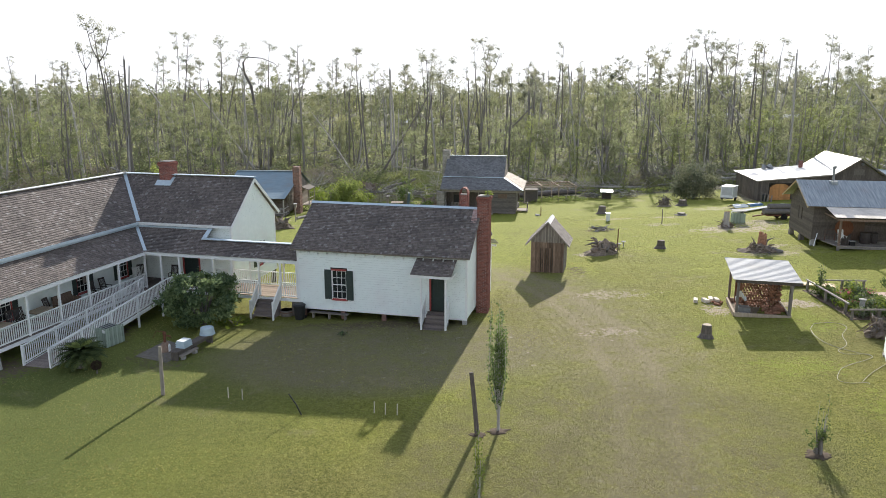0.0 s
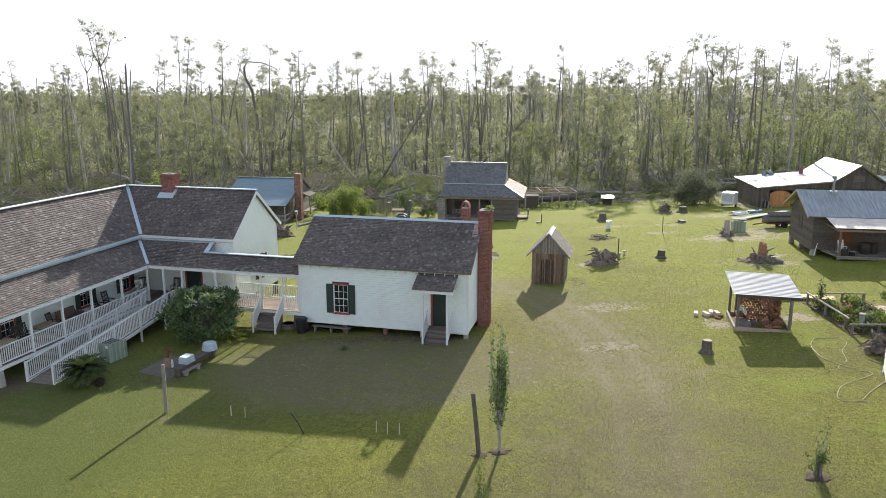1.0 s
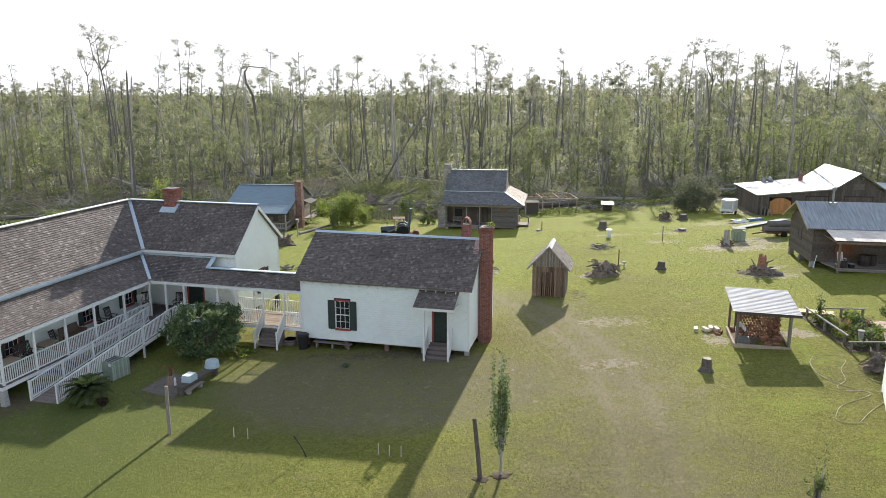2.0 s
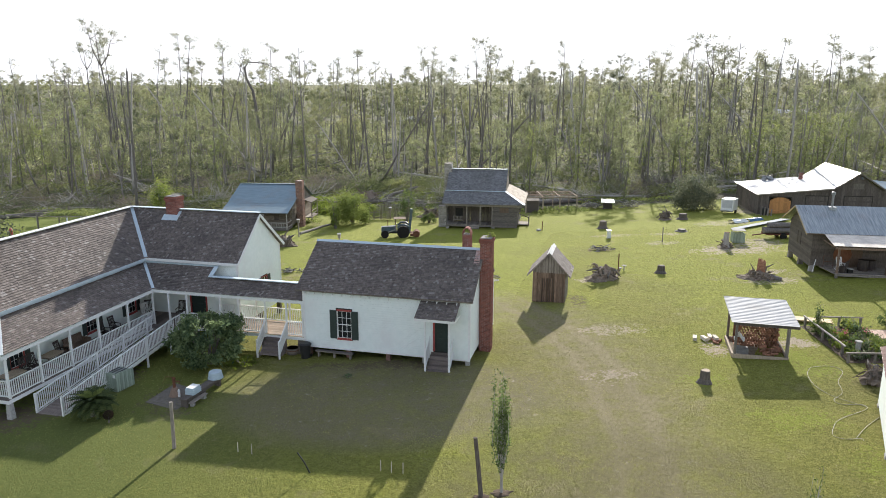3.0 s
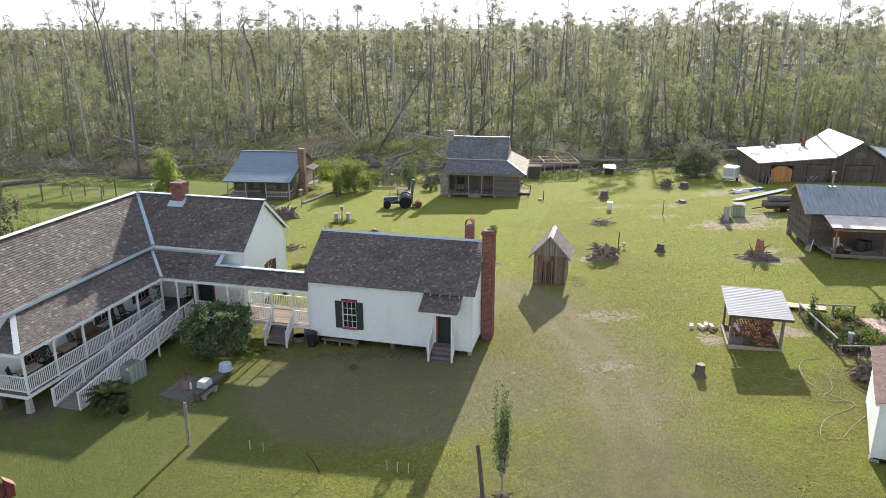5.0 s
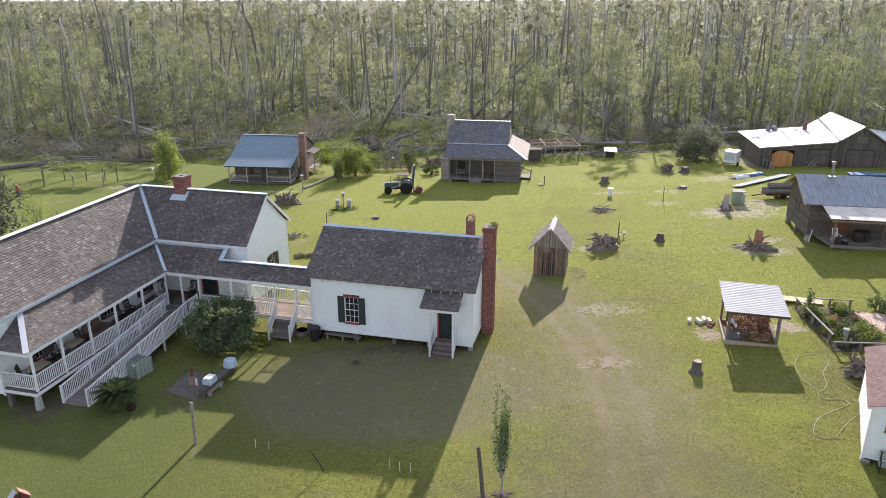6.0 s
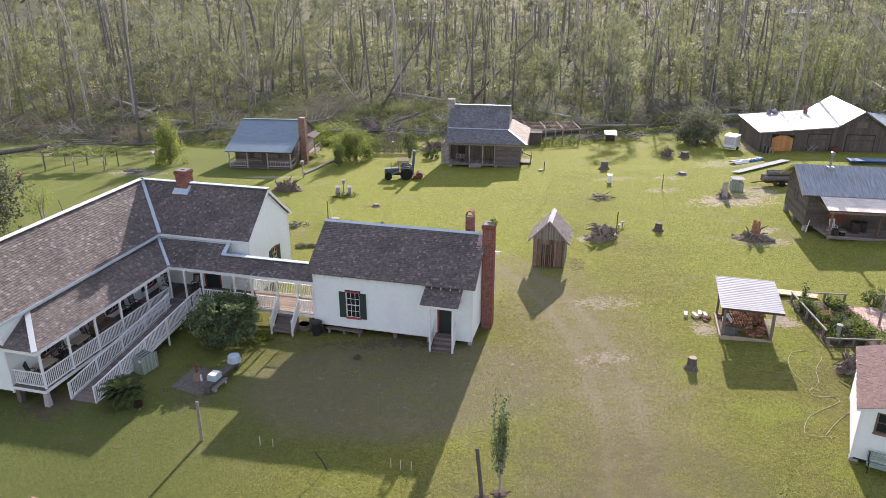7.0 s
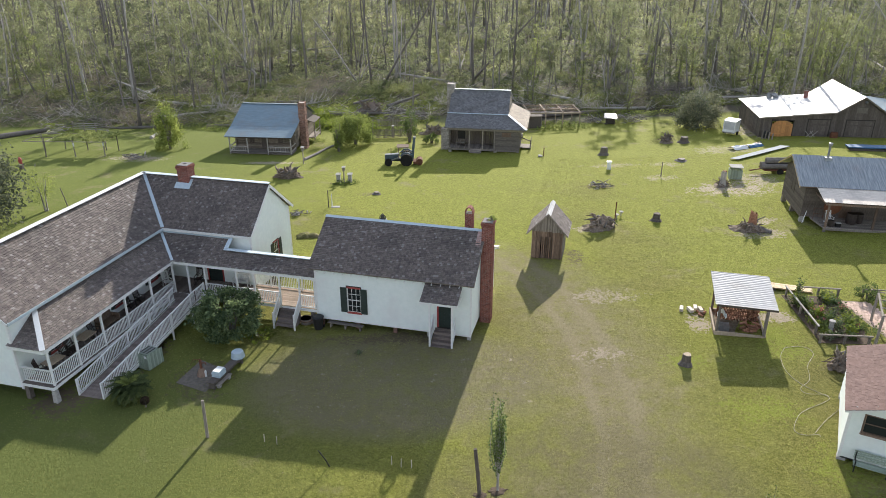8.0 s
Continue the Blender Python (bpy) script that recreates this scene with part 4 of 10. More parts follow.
# ---- white L-shaped main house with its porches ----
def main_house():
    rng = random.Random(12)
    h = thing("main_house", HOUSE, "white clapboard L-shaped farmhouse with grey shingle roof and railed porch", "house")
    UE, UR, UB, VN, VR, VF, VB, ZE, ZR = -23.95, -27.4, -30.85, -12.3, 5.6, 2.15, 9.05, 4.92, 7.82
    FL, UG = 0.90, -16.95
    W = -24.25
    Wv = 2.45
    # walls
    A = ((W, VN), (W, Wv))
    opA = [(v - VN, v - VN + w, z0, z1) for v, w, z0, z1 in ((-9.85, 0.95, 1.4, 3.0), (-3.85, 0.95, 1.4, 3.0), (-0.05, 0.95, 1.4, 3.0))]
    opA2 = [(L - 0.1, R + 0.1, z0 - 0.1, z1 + 0.1) for L, R, z0, z1 in opA]
    B = ((W, Wv), (UG, Wv))
    opB = [(3.5, 4.65, FL, 2.98)]
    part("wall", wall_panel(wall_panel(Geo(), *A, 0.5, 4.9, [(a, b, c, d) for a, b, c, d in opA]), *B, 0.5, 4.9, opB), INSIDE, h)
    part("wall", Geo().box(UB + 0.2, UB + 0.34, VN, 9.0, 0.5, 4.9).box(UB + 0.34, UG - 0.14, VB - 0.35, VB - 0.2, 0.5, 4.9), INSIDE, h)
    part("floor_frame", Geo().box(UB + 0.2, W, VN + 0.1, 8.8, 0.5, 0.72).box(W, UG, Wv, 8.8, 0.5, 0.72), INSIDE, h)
    s = clapboards(Geo(), *A, 0.5, 4.9, None, opA2)
    clapboards(s, *B, 0.5, 4.9, None, [(3.4, 4.75, FL, 3.1)])
    G1 = ((UG, Wv), (UG, 8.75))
    opG = [(3.2, 4.0, 1.38, 2.98)]
    mid = 3.15
    rise = lambda z: (max(0.0, (z - 4.9) * mid / (ZR - 0.15 - 4.9)), 6.3 - max(0.0, (z - 4.9) * mid / (ZR - 0.15 - 4.9)))
    clapboards(s, *G1, 0.4, ZR - 0.15, rise, [(3.1, 4.1, 1.28, 3.08)])
    G2 = ((UB + 0.2, VN), (W, VN))
    ln = W - UB - 0.2
    rise2 = lambda z: (max(0.0, (z - 4.9) * (ln / 2) / (ZR - 0.15 - 4.9)), ln - max(0.0, (z - 4.9) * (ln / 2) / (ZR - 0.15 - 4.9)))
    clapboards(s, *G2, 0.5, ZR - 0.15, rise2)
    part("siding", s, WHITE, h)
    g = wall_panel(Geo(), *G1, 0.4, 4.9, opG)
    g.add([(UG, Wv, 4.9), (UG, 8.75, 4.9), (UG, 5.6, ZR - 0.15), (UG - 0.1, Wv, 4.9), (UG - 0.1, 8.75, 4.9), (UG - 0.1, 5.6, ZR - 0.15)], [(0, 1, 2), (3, 5, 4), (0, 3, 4, 1), (1, 4, 5, 2), (2, 5, 3, 0)])
    part("gable_wall", g, INSIDE, h)
    part("gable_wall", Geo().box(UB + 0.34, W, VN, VN + 0.12, 0.5, 4.9).add([(UB + 0.2, VN, 4.9), (W, VN, 4.9), (UR, VN, ZR - 0.15), (UB + 0.2, VN + 0.1, 4.9), (W, VN + 0.1, 4.9), (UR, VN + 0.1, ZR - 0.15)], [(0, 1, 2), (3, 5, 4), (0, 3, 4, 1), (1, 4, 5, 2), (2, 5, 3, 0)]), INSIDE, h)
    for u, v in ((UG, Wv), (UG, 8.75), (W, VN)):
        part("corner_board", Geo().box(u - 0.1, u + 0.034, v - 0.034, v + 0.10, 0.4, 4.9) if v < 8 else Geo().box(u - 0.1, u + 0.034, v - 0.1, v + 0.034, 0.4, 4.9), TRIM, h)
    for (a, b, z0, z1), kind in zip(opA, "www"):
        m = on_wall(*A, a, z0)
        if kind == "w":
            add_window(h, m, b - a, z1 - z0, 3, 4, RED_TRIM, TRIM, 0.36, SHUTTER)
        else:
            add_door(h, m, b - a, z1 - z0, WOOD_DARK, WOOD_DARK)
    add_door(h, on_wall(*B, 3.5, FL), 1.15, 2.08, DOOR_GREEN, RED_TRIM, "dark green door in red frame, opening onto the porch")
    add_window(h, on_wall(*G1, 3.2, 1.38), 0.80, 1.60, 3, 4, RED_TRIM, TRIM, 0.40, SHUTTER)
    # roofs, with a valley where the wing meets the long block
    sl = (ZR - ZE)
    roof = part("roof", Geo().slab([(UE, VN - 0.2, ZE), (UE, VF, ZE), (UR, VR, ZR), (UR, VN - 0.2, ZR)], 0.1).slab([(UR, VN - 0.2, ZR), (UR, VR, ZR), (UB, VB, ZE), (UB, VN - 0.2, ZE)], 0.1)
                .slab([(UE, VF, ZE), (UG + 0.22, VF, ZE), (UG + 0.22, VR, ZR), (UR, VR, ZR)], 0.1).slab([(UR, VR, ZR), (UG + 0.22, VR, ZR), (UG + 0.22, VB, ZE), (UB, VB, ZE)], 0.1), WOOD_GREY, h)
    ls = math.hypot(UE - UR, sl)
    run = VF - (VN - 0.2)
    gs = shingle_rows(Geo(), (UE, VN - 0.2, ZE), (0, 1, 0), (UR - UE, 0, sl), ls, lambda t: (0.0, run + (VR - VF) * t / ls), rng, 0.17, (0.12, 0.26))
    lw = math.hypot(VR - VF, sl)
    shingle_rows(gs, (UE, VF, ZE), (1, 0, 0), (0, VR - VF, sl), lw, lambda t: (-(UE - UR) * t / lw, UG + 0.22 - UE), rng)
    shingle_rows(gs, (UG + 0.22, VB, ZE), (-1, 0, 0), (0, VR - VB, sl), lw, lambda t: (0.0, UG + 0.22 - UB - (UR - UB) * t / lw), rng, 0.2, (0.2, 0.4))
    shingle_rows(gs, (UB, VB, ZE), (0, -1, 0), (UR - UB, 0, sl), ls, lambda t: ((VB - VR) * t / ls, VB - VN + 0.2), rng, 0.2, (0.2, 0.4))
    tagged(part("shingles", gs, SHINGLE, roof), kind="stuff")

    def strip(a, b, w, lift=0.095, mat=CAP, name="flashing", up=(0, 0, 1), thick=0.04):
        return part(name, Geo().beam(Vector(a) + Vector((0, 0, lift)), Vector(b) + Vector((0, 0, lift)), w, thick, up), mat, roof)

    strip((UR, VN - 0.25, ZR), (UR, VR + 0.1, ZR), 0.42, name="ridge_cap", mat=TRIM)
    strip((UR - 0.1, VR, ZR), (UG + 0.26, VR, ZR), 0.38, name="ridge_cap")
    strip((UE + 0.02, VF - 0.02, ZE), (UR, VR, ZR), 0.24, 0.10, name="valley_flashing")
    strip((UE + 0.03, VN - 0.2, ZE - 0.02), (UE + 0.03, VF, ZE - 0.02), 0.07, -0.04, name="gutter", thick=0.17)
    strip((UE, VF - 0.03, ZE - 0.02), (UG + 0.22, VF - 0.03, ZE - 0.02), 0.07, -0.04, mat=TRIM, name="fascia", thick=0.18)
    for v0, v1 in ((VF, VR), (VB, VR)):
        strip((UG + 0.25, v0 - (0.05 if v0 < VR else -0.05), ZE - 0.05), (UG + 0.25, v1, ZR - 0.05), 0.05, -0.06, mat=TRIM, name="rake_board", thick=0.2)
    strip((UE - 0.02, VN - 0.23, ZE - 0.05), (UR, VN - 0.23, ZR - 0.05), 0.05, -0.06, mat=TRIM, name="rake_board", thick=0.2)
    brick_stack(h, -24.1, -23.2, 5.15, 6.05, 6.9, 8.85, BRICK, rng)
    part("chimney_flashing", Geo().slab([(-24.3, 4.75, 7.19), (-23.0, 4.75, 7.19), (-23.0, 5.16, 7.53), (-24.3, 5.16, 7.53)], 0.02).slab([(-23.2, 5.0, 7.45), (-22.98, 5.0, 7.42), (-22.98, 5.75, 7.93), (-23.2, 5.75, 7.95)], 0.02), CAP, h)
    # porch roof along the long block and round onto the wing, with a hipped end
    P0, PZ, PT = -22.02, 3.38, 4.62
    PW, PV, PE = -24.22, 0.05, -18.35
    NE = VN - 0.15
    pr = part("porch_roof", Geo().slab([(P0, NE, PZ), (P0, PV, PZ), (PW, 2.25, PT), (PW, NE + 2.2, PT)], 0.09).slab([(P0, PV, PZ), (PE, PV, PZ), (PE, 2.25, PT), (PW, 2.25, PT)], 0.09).slab([(P0, NE, PZ), (PW, NE + 2.2, PT), (PW - 0.3, NE, PZ)], 0.09), TRIM, h)
    lp = math.hypot(2.2, PT - PZ)
    q = shingle_rows(Geo(), (P0, NE, PZ), (0, 1, 0), (PW - P0, 0, PT - PZ), lp, lambda t: (2.2 * t / lp, PV - NE + 2.2 * t / lp), rng, 0.15, (0.12, 0.24))
    shingle_rows(q, (P0, PV, PZ), (1, 0, 0), (0, 2.2, PT - PZ), lp, lambda t: (-2.2 * t / lp, PE - P0), rng, 0.14)
    shingle_rows(q, (PW - 0.3, NE, PZ), (1, 0, 0), (0, 2.2, PT - PZ), lp, lambda t: (0.3 * t / lp, 2.5 - 2.2 * t / lp), rng, 0.15, (0.12, 0.24))
    shingles_on(pr, q, SHINGLE, lambda x, y, z: y < NE + 3.3)
    part("hip_cap", Geo().beam((P0 + 0.02, NE - 0.02, PZ + 0.085), (PW, NE + 2.2, PT + 0.095), 0.30, 0.05), TRIM, pr)
    part("valley_flashing", Geo().beam((P0, PV, PZ + 0.085), (PW, 2.25, PT + 0.085), 0.20, 0.04), CAP, pr)
    part("wall_flashing", Geo().box(PW - 0.02, PW + 0.10, NE + 2.2, 2.2, PT - 0.02, PT + 0.10).box(PW + 0.1, PE, 2.16, 2.28, PT - 0.02, PT + 0.10), CAP, pr)
    part("fascia", Geo().box(P0 - 0.06, P0 - 0.01, NE + 0.02, PV - 0.02, PZ - 0.24, PZ - 0.07).box(P0 - 0.01, -11.02, PV + 0.03, PV + 0.08, PZ - 0.24, PZ - 0.07).box(PW - 0.3, P0 - 0.06, NE + 0.04, NE + 0.09, PZ - 0.24, PZ - 0.07), TRIM, pr)
    part("porch_ceiling", Geo().box(PW, P0 - 0.06, NE + 0.1, PV, PZ - 0.10, PZ - 0.07).box(PW, -17.0, PV + 0.09, 2.4, PZ - 0.10, PZ - 0.07), TRIM, pr)
    # covered walk between the two houses
    bz, bv = 4.08, 1.32
    bw = part("walkway_roof", Geo().slab([(PE, PV, PZ), (-10.95, PV, PZ), (-10.95, bv, bz), (PE, bv, bz)], 0.09).slab([(PE, bv, bz), (-10.95, bv, bz), (-10.95, 2.65, PZ), (-16.9, 2.65, PZ), (-16.9, 2.4, PZ + 0.12), (PE, 2.4, PZ + 0.12)], 0.09), TRIM, h)
    lb = math.hypot(bv - PV, bz - PZ)
    q = shingle_rows(Geo(), (PE, PV, PZ), (1, 0, 0), (0, bv - PV, bz - PZ), lb, lambda t: (0.0, 7.4), rng)
    shingle_rows(q, (-10.95, 2.65, PZ), (-1, 0, 0), (0, bv - 2.65, bz - PZ), lb, lambda t: (0.0, 5.9), rng)
    tagged(part("shingles", q, SHINGLE, bw), kind="stuff")
    part("ridge_cap", Geo().beam((PE - 0.1, bv, bz + 0.10), (-11.0, bv, bz + 0.10), 0.34, 0.05), CAP, bw)
    part("rake_flashing", Geo().beam((PE, bv, bz + 0.12), (PE, 2.25, PT + 0.12), 0.30, 0.05), CAP, bw)
    # decks
    dk = planks(Geo(), -24.2, -22.05, NE + 0.1, 0.1, FL, along="u", rng=rng)
    pieces("deck_board", planks(dk, -24.2, -17.0, 0.1, 2.43, FL, along="v", rng=rng), DECK, h)
    pieces("walkway_board", planks(Geo(), -17.0, -11.0, 0.12, 2.6, FL, along="u", rng=rng), DECK_TAN, h)
    part("deck_beam", Geo().box(-22.1, -22.03, NE + 0.1, 0.1, FL - 0.24, FL - 0.05).box(-22.1, -11.0, 0.06, 0.11, FL - 0.24, FL - 0.05).box(-24.2, -22.1, NE + 0.1, NE + 0.16, FL - 0.24, FL - 0.05).box(-17.0, -11.0, 2.61, 2.66, FL - 0.24, FL - 0.05), TRIM, h)
    for u, v in ((-22.15, -12.2), (-22.15, -7.7), (-22.15, -2.6), (-24.0, -12.2), (-19.0, 0.2), (-17.0, 0.2), (-14.0, 0.25), (-11.4, 0.25), (-14.0, 2.5), (-11.4, 2.5), (-17.1, 8.5), (-17.1, 5.5)):
        gz = ground_z(1.42 + u * 0.97, 40.9 - u * 0.242 + v)
        # all but the corner pier coloured dark, to sink into the porch's shade
        part("pier", Geo().hexa([(u + sx * w, v + sy * w, z) for sx in (-1, 1) for sy in (-1, 1) for z, w in ((gz - 0.1, 0.16), (FL - 0.24, 0.12))]), CONCRETE if v < -10 and u > -23 else WOOD_DARK, h)
    vs = (-12.15, -9.95, -7.65, -5.3, -2.6, 0.0)
    for v in vs:
        porch_post(h, -22.10, v, FL, PZ - 0.2)
    for a, b in zip(vs, vs[1:]):
        rail_run(h, (-22.10, a + 0.06, FL), (-22.10, b - 0.06, FL))
    rail_run(h, (-24.2, -12.15, FL), (-22.16, -12.15, FL))
    us = (-20.95, -19.55, -17.05, -15.7, -13.75, -12.25, -11.1)
    for u in us:
        porch_post(h, u, 0.14, FL, PZ - 0.2)
    for u in (-15.7, -13.2, -11.15):
        porch_post(h, u, 2.52, FL, PZ - 0.1)
    for a, b in ((-19.5, -17.1), (-17.0, -15.75), (-15.65, -13.8), (-12.2, -11.15)):
        rail_run(h, (a, 0.14, FL), (b, 0.14, FL))
    for a, b in ((-16.9, -15.75), (-15.65, -13.25), (-13.15, -11.2)):
        rail_run(h, (a, 2.52, FL), (b, 2.52, FL))
    # steps down from the walk, between slanting rails
    steps(h, -13.70, -12.30, 0.10, FL, 5, 0.19, 0.24)
    for u in (-13.78, -12.22):
        rail_run(h, (u, -1.15, -0.15), (u, 0.05, FL), 0.92, 0.14, 0.12, (0.0,), 1.08, "stair_rail")
    return h


main_house()


def access_ramp():
    """Long railed ramp rising along the porch."""
    rng = random.Random(13)
    r = thing("access_ramp", HOUSE, "white-railed wooden access ramp rising to the porch", "ramp")
    u0, u1, v0, v1, z0, z1 = -21.35, -19.72, -11.35, -1.2, -0.22, 0.88
    g = Geo()
    n = 72
    for i in range(n):
        a, b = i / n, (i + 0.94) / n
        va, vb, za, zb = v0 + (v1 - v0) * a, v0 + (v1 - v0) * b, z0 + (z1 - z0) * a, z0 + (z1 - z0) * b
        g.hexa([(u, v, z) for u in (u0, u1) for v, zz in ((va, za), (vb, zb)) for z in (zz - 0.04, zz)])
    planks(g, u0 - 0.75, u1, v1, 0.02, z1 + 0.005, along="u", rng=rng)
    pieces("ramp_board", g, DECK, r)
    for u in (u0 - 0.03, u1 + 0.03):
        part("stringer", Geo().beam((u, v0, z0 - 0.06), (u, v1, z1 - 0.12), 0.05, 0.2).beam((u, v1, z1 - 0.12), (u, 0.0 if u > u0 else v1 + 0.2, z1 - 0.12), 0.05, 0.2), TRIM, r)
        fr = [0.0, 0.235, 0.47, 0.705, 0.94]
        rail_run(r, (u, v0 + 0.05, z0 + 0.02), (u, v1, z1 + 0.02), 1.04, 0.135, 0.12, fr, 1.10)
        for f in fr[1:]:
            v, z = v0 + (v1 - v0) * f, z0 + (z1 - z0) * f
            gz = ground_z(1.42 + u * 0.97 + v * 0.242, 40.9 - u * 0.242 + v * 0.97)
            part("leg", Geo().box(u - 0.05, u + 0.05, v - 0.05, v + 0.05, gz - 0.1, z), TRIM, r)
    rail_run(r, (u1 + 0.03, v1, z1 + 0.02), (u1 + 0.03, -0.05, z1 + 0.02), 1.04, 0.135, 0.12, (1.0,), 1.10)
    return r


access_ramp()


# ---- outbuildings ----
def board_wall(geo, p0, p1, z0, top, rng, width=0.2, openings=()):
    """Upright boards of uneven width; top(s) gives the height along the wall."""
    a, b = Vector((*p0, 0)), Vector((*p1, 0))
    d = (b - a).normalized()
    n = Vector((d.y, -d.x, 0))
    L = (b - a).length
    s = 0.0
    while s < L - 0.01:
        e = min(s + width * rng.uniform(0.8, 1.25), L)
        q = rng.uniform(0.02, 0.035)
        lows = [(z0 + rng.uniform(0, 0.04), None)]
        for o0, o1, zt in openings:
            if o0 < (s + e) / 2 < o1:
                lows = [(zt, None)]
        zb = lows[0][0]
        geo.hexa([a + d * u + n * y + Vector((0, 0, z)) for u, zt in ((s + 0.006, top(s)), (e - 0.006, top(e))) for y in (-0.03, q) for z in (zb, max(zt, zb + 0.05))])
        s = e
    return geo


def log_wall(geo, p0, p1, z0, z1, rng, course=0.27, openings=(), ends=0.15):
    """Hewn logs laid with gaps for chinking."""
    a, b = Vector((*p0, 0)), Vector((*p1, 0))
    d = (b - a).normalized()
    n = Vector((d.y, -d.x, 0))
    L = (b - a).length
    z = z0
    while z < z1 - 0.05:
        t = min(z + course, z1)
        cuts = [(-ends, L + ends)]
        for o0, o1, oz0, oz1 in openings:
            if oz0 < t - 0.04 and oz1 > z + 0.04:
                cuts = [q for c0, c1 in cuts for q in ((c0, min(c1, o0)), (max(c0, o1), c1)) if q[1] - q[0] > 0.05]
        for c0, c1 in cuts:
            j = rng.uniform(-0.012, 0.012)
            geo.hexa([a + d * u + n * y + Vector((0, 0, zz)) for u in (c0, c1) for y in (-0.16, j) for zz in (z + 0.02, t - 0.025)])
        z = t
    return geo


def stone_stack(parent, x0, x1, y0, y1, z0, z1, rng, mat, name="chimney", size=0.3):
    """A chimney of rough stones over a mortar core."""
    ch = part(name, Geo().box(x0 + 0.03, x1 - 0.03, y0 + 0.03, y1 - 0.03, z0, z1 - 0.05), MORTAR, parent)
    g = Geo()
    z = z0
    while z < z1 - 0.02:
        t = min(z + size * rng.uniform(0.5, 0.8), z1)
        for face in range(4):
            L = (x1 - x0) if face < 2 else (y1 - y0)
            s = 0.0
            while s < L - 0.02:
                e = min(s + size * rng.uniform(0.7, 1.4), L)
                j = rng.uniform(-0.02, 0.03)
                c = 0.012
                if face == 0:
                    g.box(x0 + s + c, x0 + e - c, y0 - j, y0 + 0.1, z + c, t - c)
                elif face == 1:
                    g.box(x0 + s + c, x0 + e - c, y1 - 0.1, y1 + j, z + c, t - c)
                elif face == 2:
                    g.box(x0 - j, x0 + 0.1, y0 + s + c, y0 + e - c, z + c, t - c)
                else:
                    g.box(x1 - 0.1, x1 + j, y0 + s + c, y0 + e - c, z + c, t - c)
                s = e
        z = t
    tagged(part("stones", g, mat, ch), kind="stuff")
    return ch


def log_cabin():
    rng = random.Random(21)
    gz = ground_z(-25, 94)
    c = thing("log_cabin", pose(-21.0, 92.7, gz, 0, 0, -5.5), "log cabin with blue-grey metal roof, railed porch and brick chimney", "cabin")
    W, FL = -8.7, 0.26
    zr, ze, vr, vb = 5.25, 2.5, 7.9, 12.2
    vk, zk = 2.7, 3.28
    sheets = corrugated(Geo(), (W - 0.5, -0.15, ze), (0.15, -0.15, ze), (0.15, vk, zk), (W - 0.5, vk, zk), 0.3, 0.01)
    corrugated(sheets, (W - 0.5, vk - 0.05, zk), (0.15, vk - 0.05, zk), (0.15, vr, zr), (W - 0.5, vr, zr), 0.3, 0.01)
    corrugated(sheets, (0.15, vb, 3.1), (W - 0.5, vb, 3.1), (W - 0.5, vr, zr), (0.15, vr, zr), 0.3, 0.01)
    roof = part("roof", sheets, METAL_BLUE, c)
    part("roof_deck", Geo().slab([(W - 0.4, -0.05, ze - 0.04), (0.05, -0.05, ze - 0.04), (0.05, vk, zk - 0.05), (W - 0.4, vk, zk - 0.05)], 0.12), WOOD_DARK, roof)
    part("roof_deck", Geo().slab([(W - 0.4, vk, zk - 0.05), (0.05, vk, zk - 0.05), (0.05, vr, zr - 0.05), (W - 0.4, vr, zr - 0.05)], 0.12), WOOD_DARK, roof)
    part("ridge_cap", Geo().beam((W - 0.5, vr, zr + 0.04), (0.15, vr, zr + 0.04), 0.4, 0.04), METAL_BLUE, roof)
    pieces("log", log_wall(Geo(), (W + 0.2, 2.3), (-0.2, 2.3), FL, 2.95, rng, openings=[(1.9, 2.6, 1.1, 1.9), (3.6, 4.6, FL, 2.4), (5.9, 6.6, 1.1, 1.9)]), WOOD_LOG, c)
    pieces("log", log_wall(Geo(), (-0.2, 2.3), (-0.2, 11.8), FL, 2.95, rng), WOOD_LOG, c)
    pieces("log", log_wall(Geo(), (W + 0.2, 11.8), (W + 0.2, 2.3), FL, 2.95, rng), WOOD_LOG, c)
    part("wall", Geo().box(W + 0.2, -0.2, 11.7, 11.85, FL, 3.0), WOOD_LOG, c)
    part("inner_wall", Geo().box(W + 0.4, -0.4, 2.9, 2.95, FL, 3.1), INSIDE, c)
    top = lambda s: 2.95 + (s * 0.375 if s < 5.6 else max(0, (9.5 - s) * 0.5))
    pieces("gable_board", board_wall(Geo(), (-0.2, 2.3), (-0.2, 11.8), 2.9, lambda s: min(3.1 + s * 0.372, 5.25 - max(0, s - 5.6) * 0.5) - 0.12, rng), WOOD_GREY, c)
    part("door", Geo().box(W + 3.8, W + 4.8, 2.36, 2.42, FL, 2.38), WOOD_DARK, c)
    for u in (W + 2.1, W + 6.1):
        part("shutter", Geo().box(u, u + 0.7, 2.34, 2.38, 1.12, 1.88).box(u, u + 0.7, 2.32, 2.34, 1.45, 1.55), WOOD_DARK, c)
    pieces("floor_board", planks(Geo(), W, 0, 0.0, 2.3, FL, 0.05, 0.16, "u", rng), WOOD_GREY, c)
    part("porch_beam", Geo().box(W, 0, 0.0, 0.12, 0.12, FL - 0.06).box(-0.14, -0.02, 0.12, 2.3, 0.12, FL - 0.06), WOOD_DARK, c)
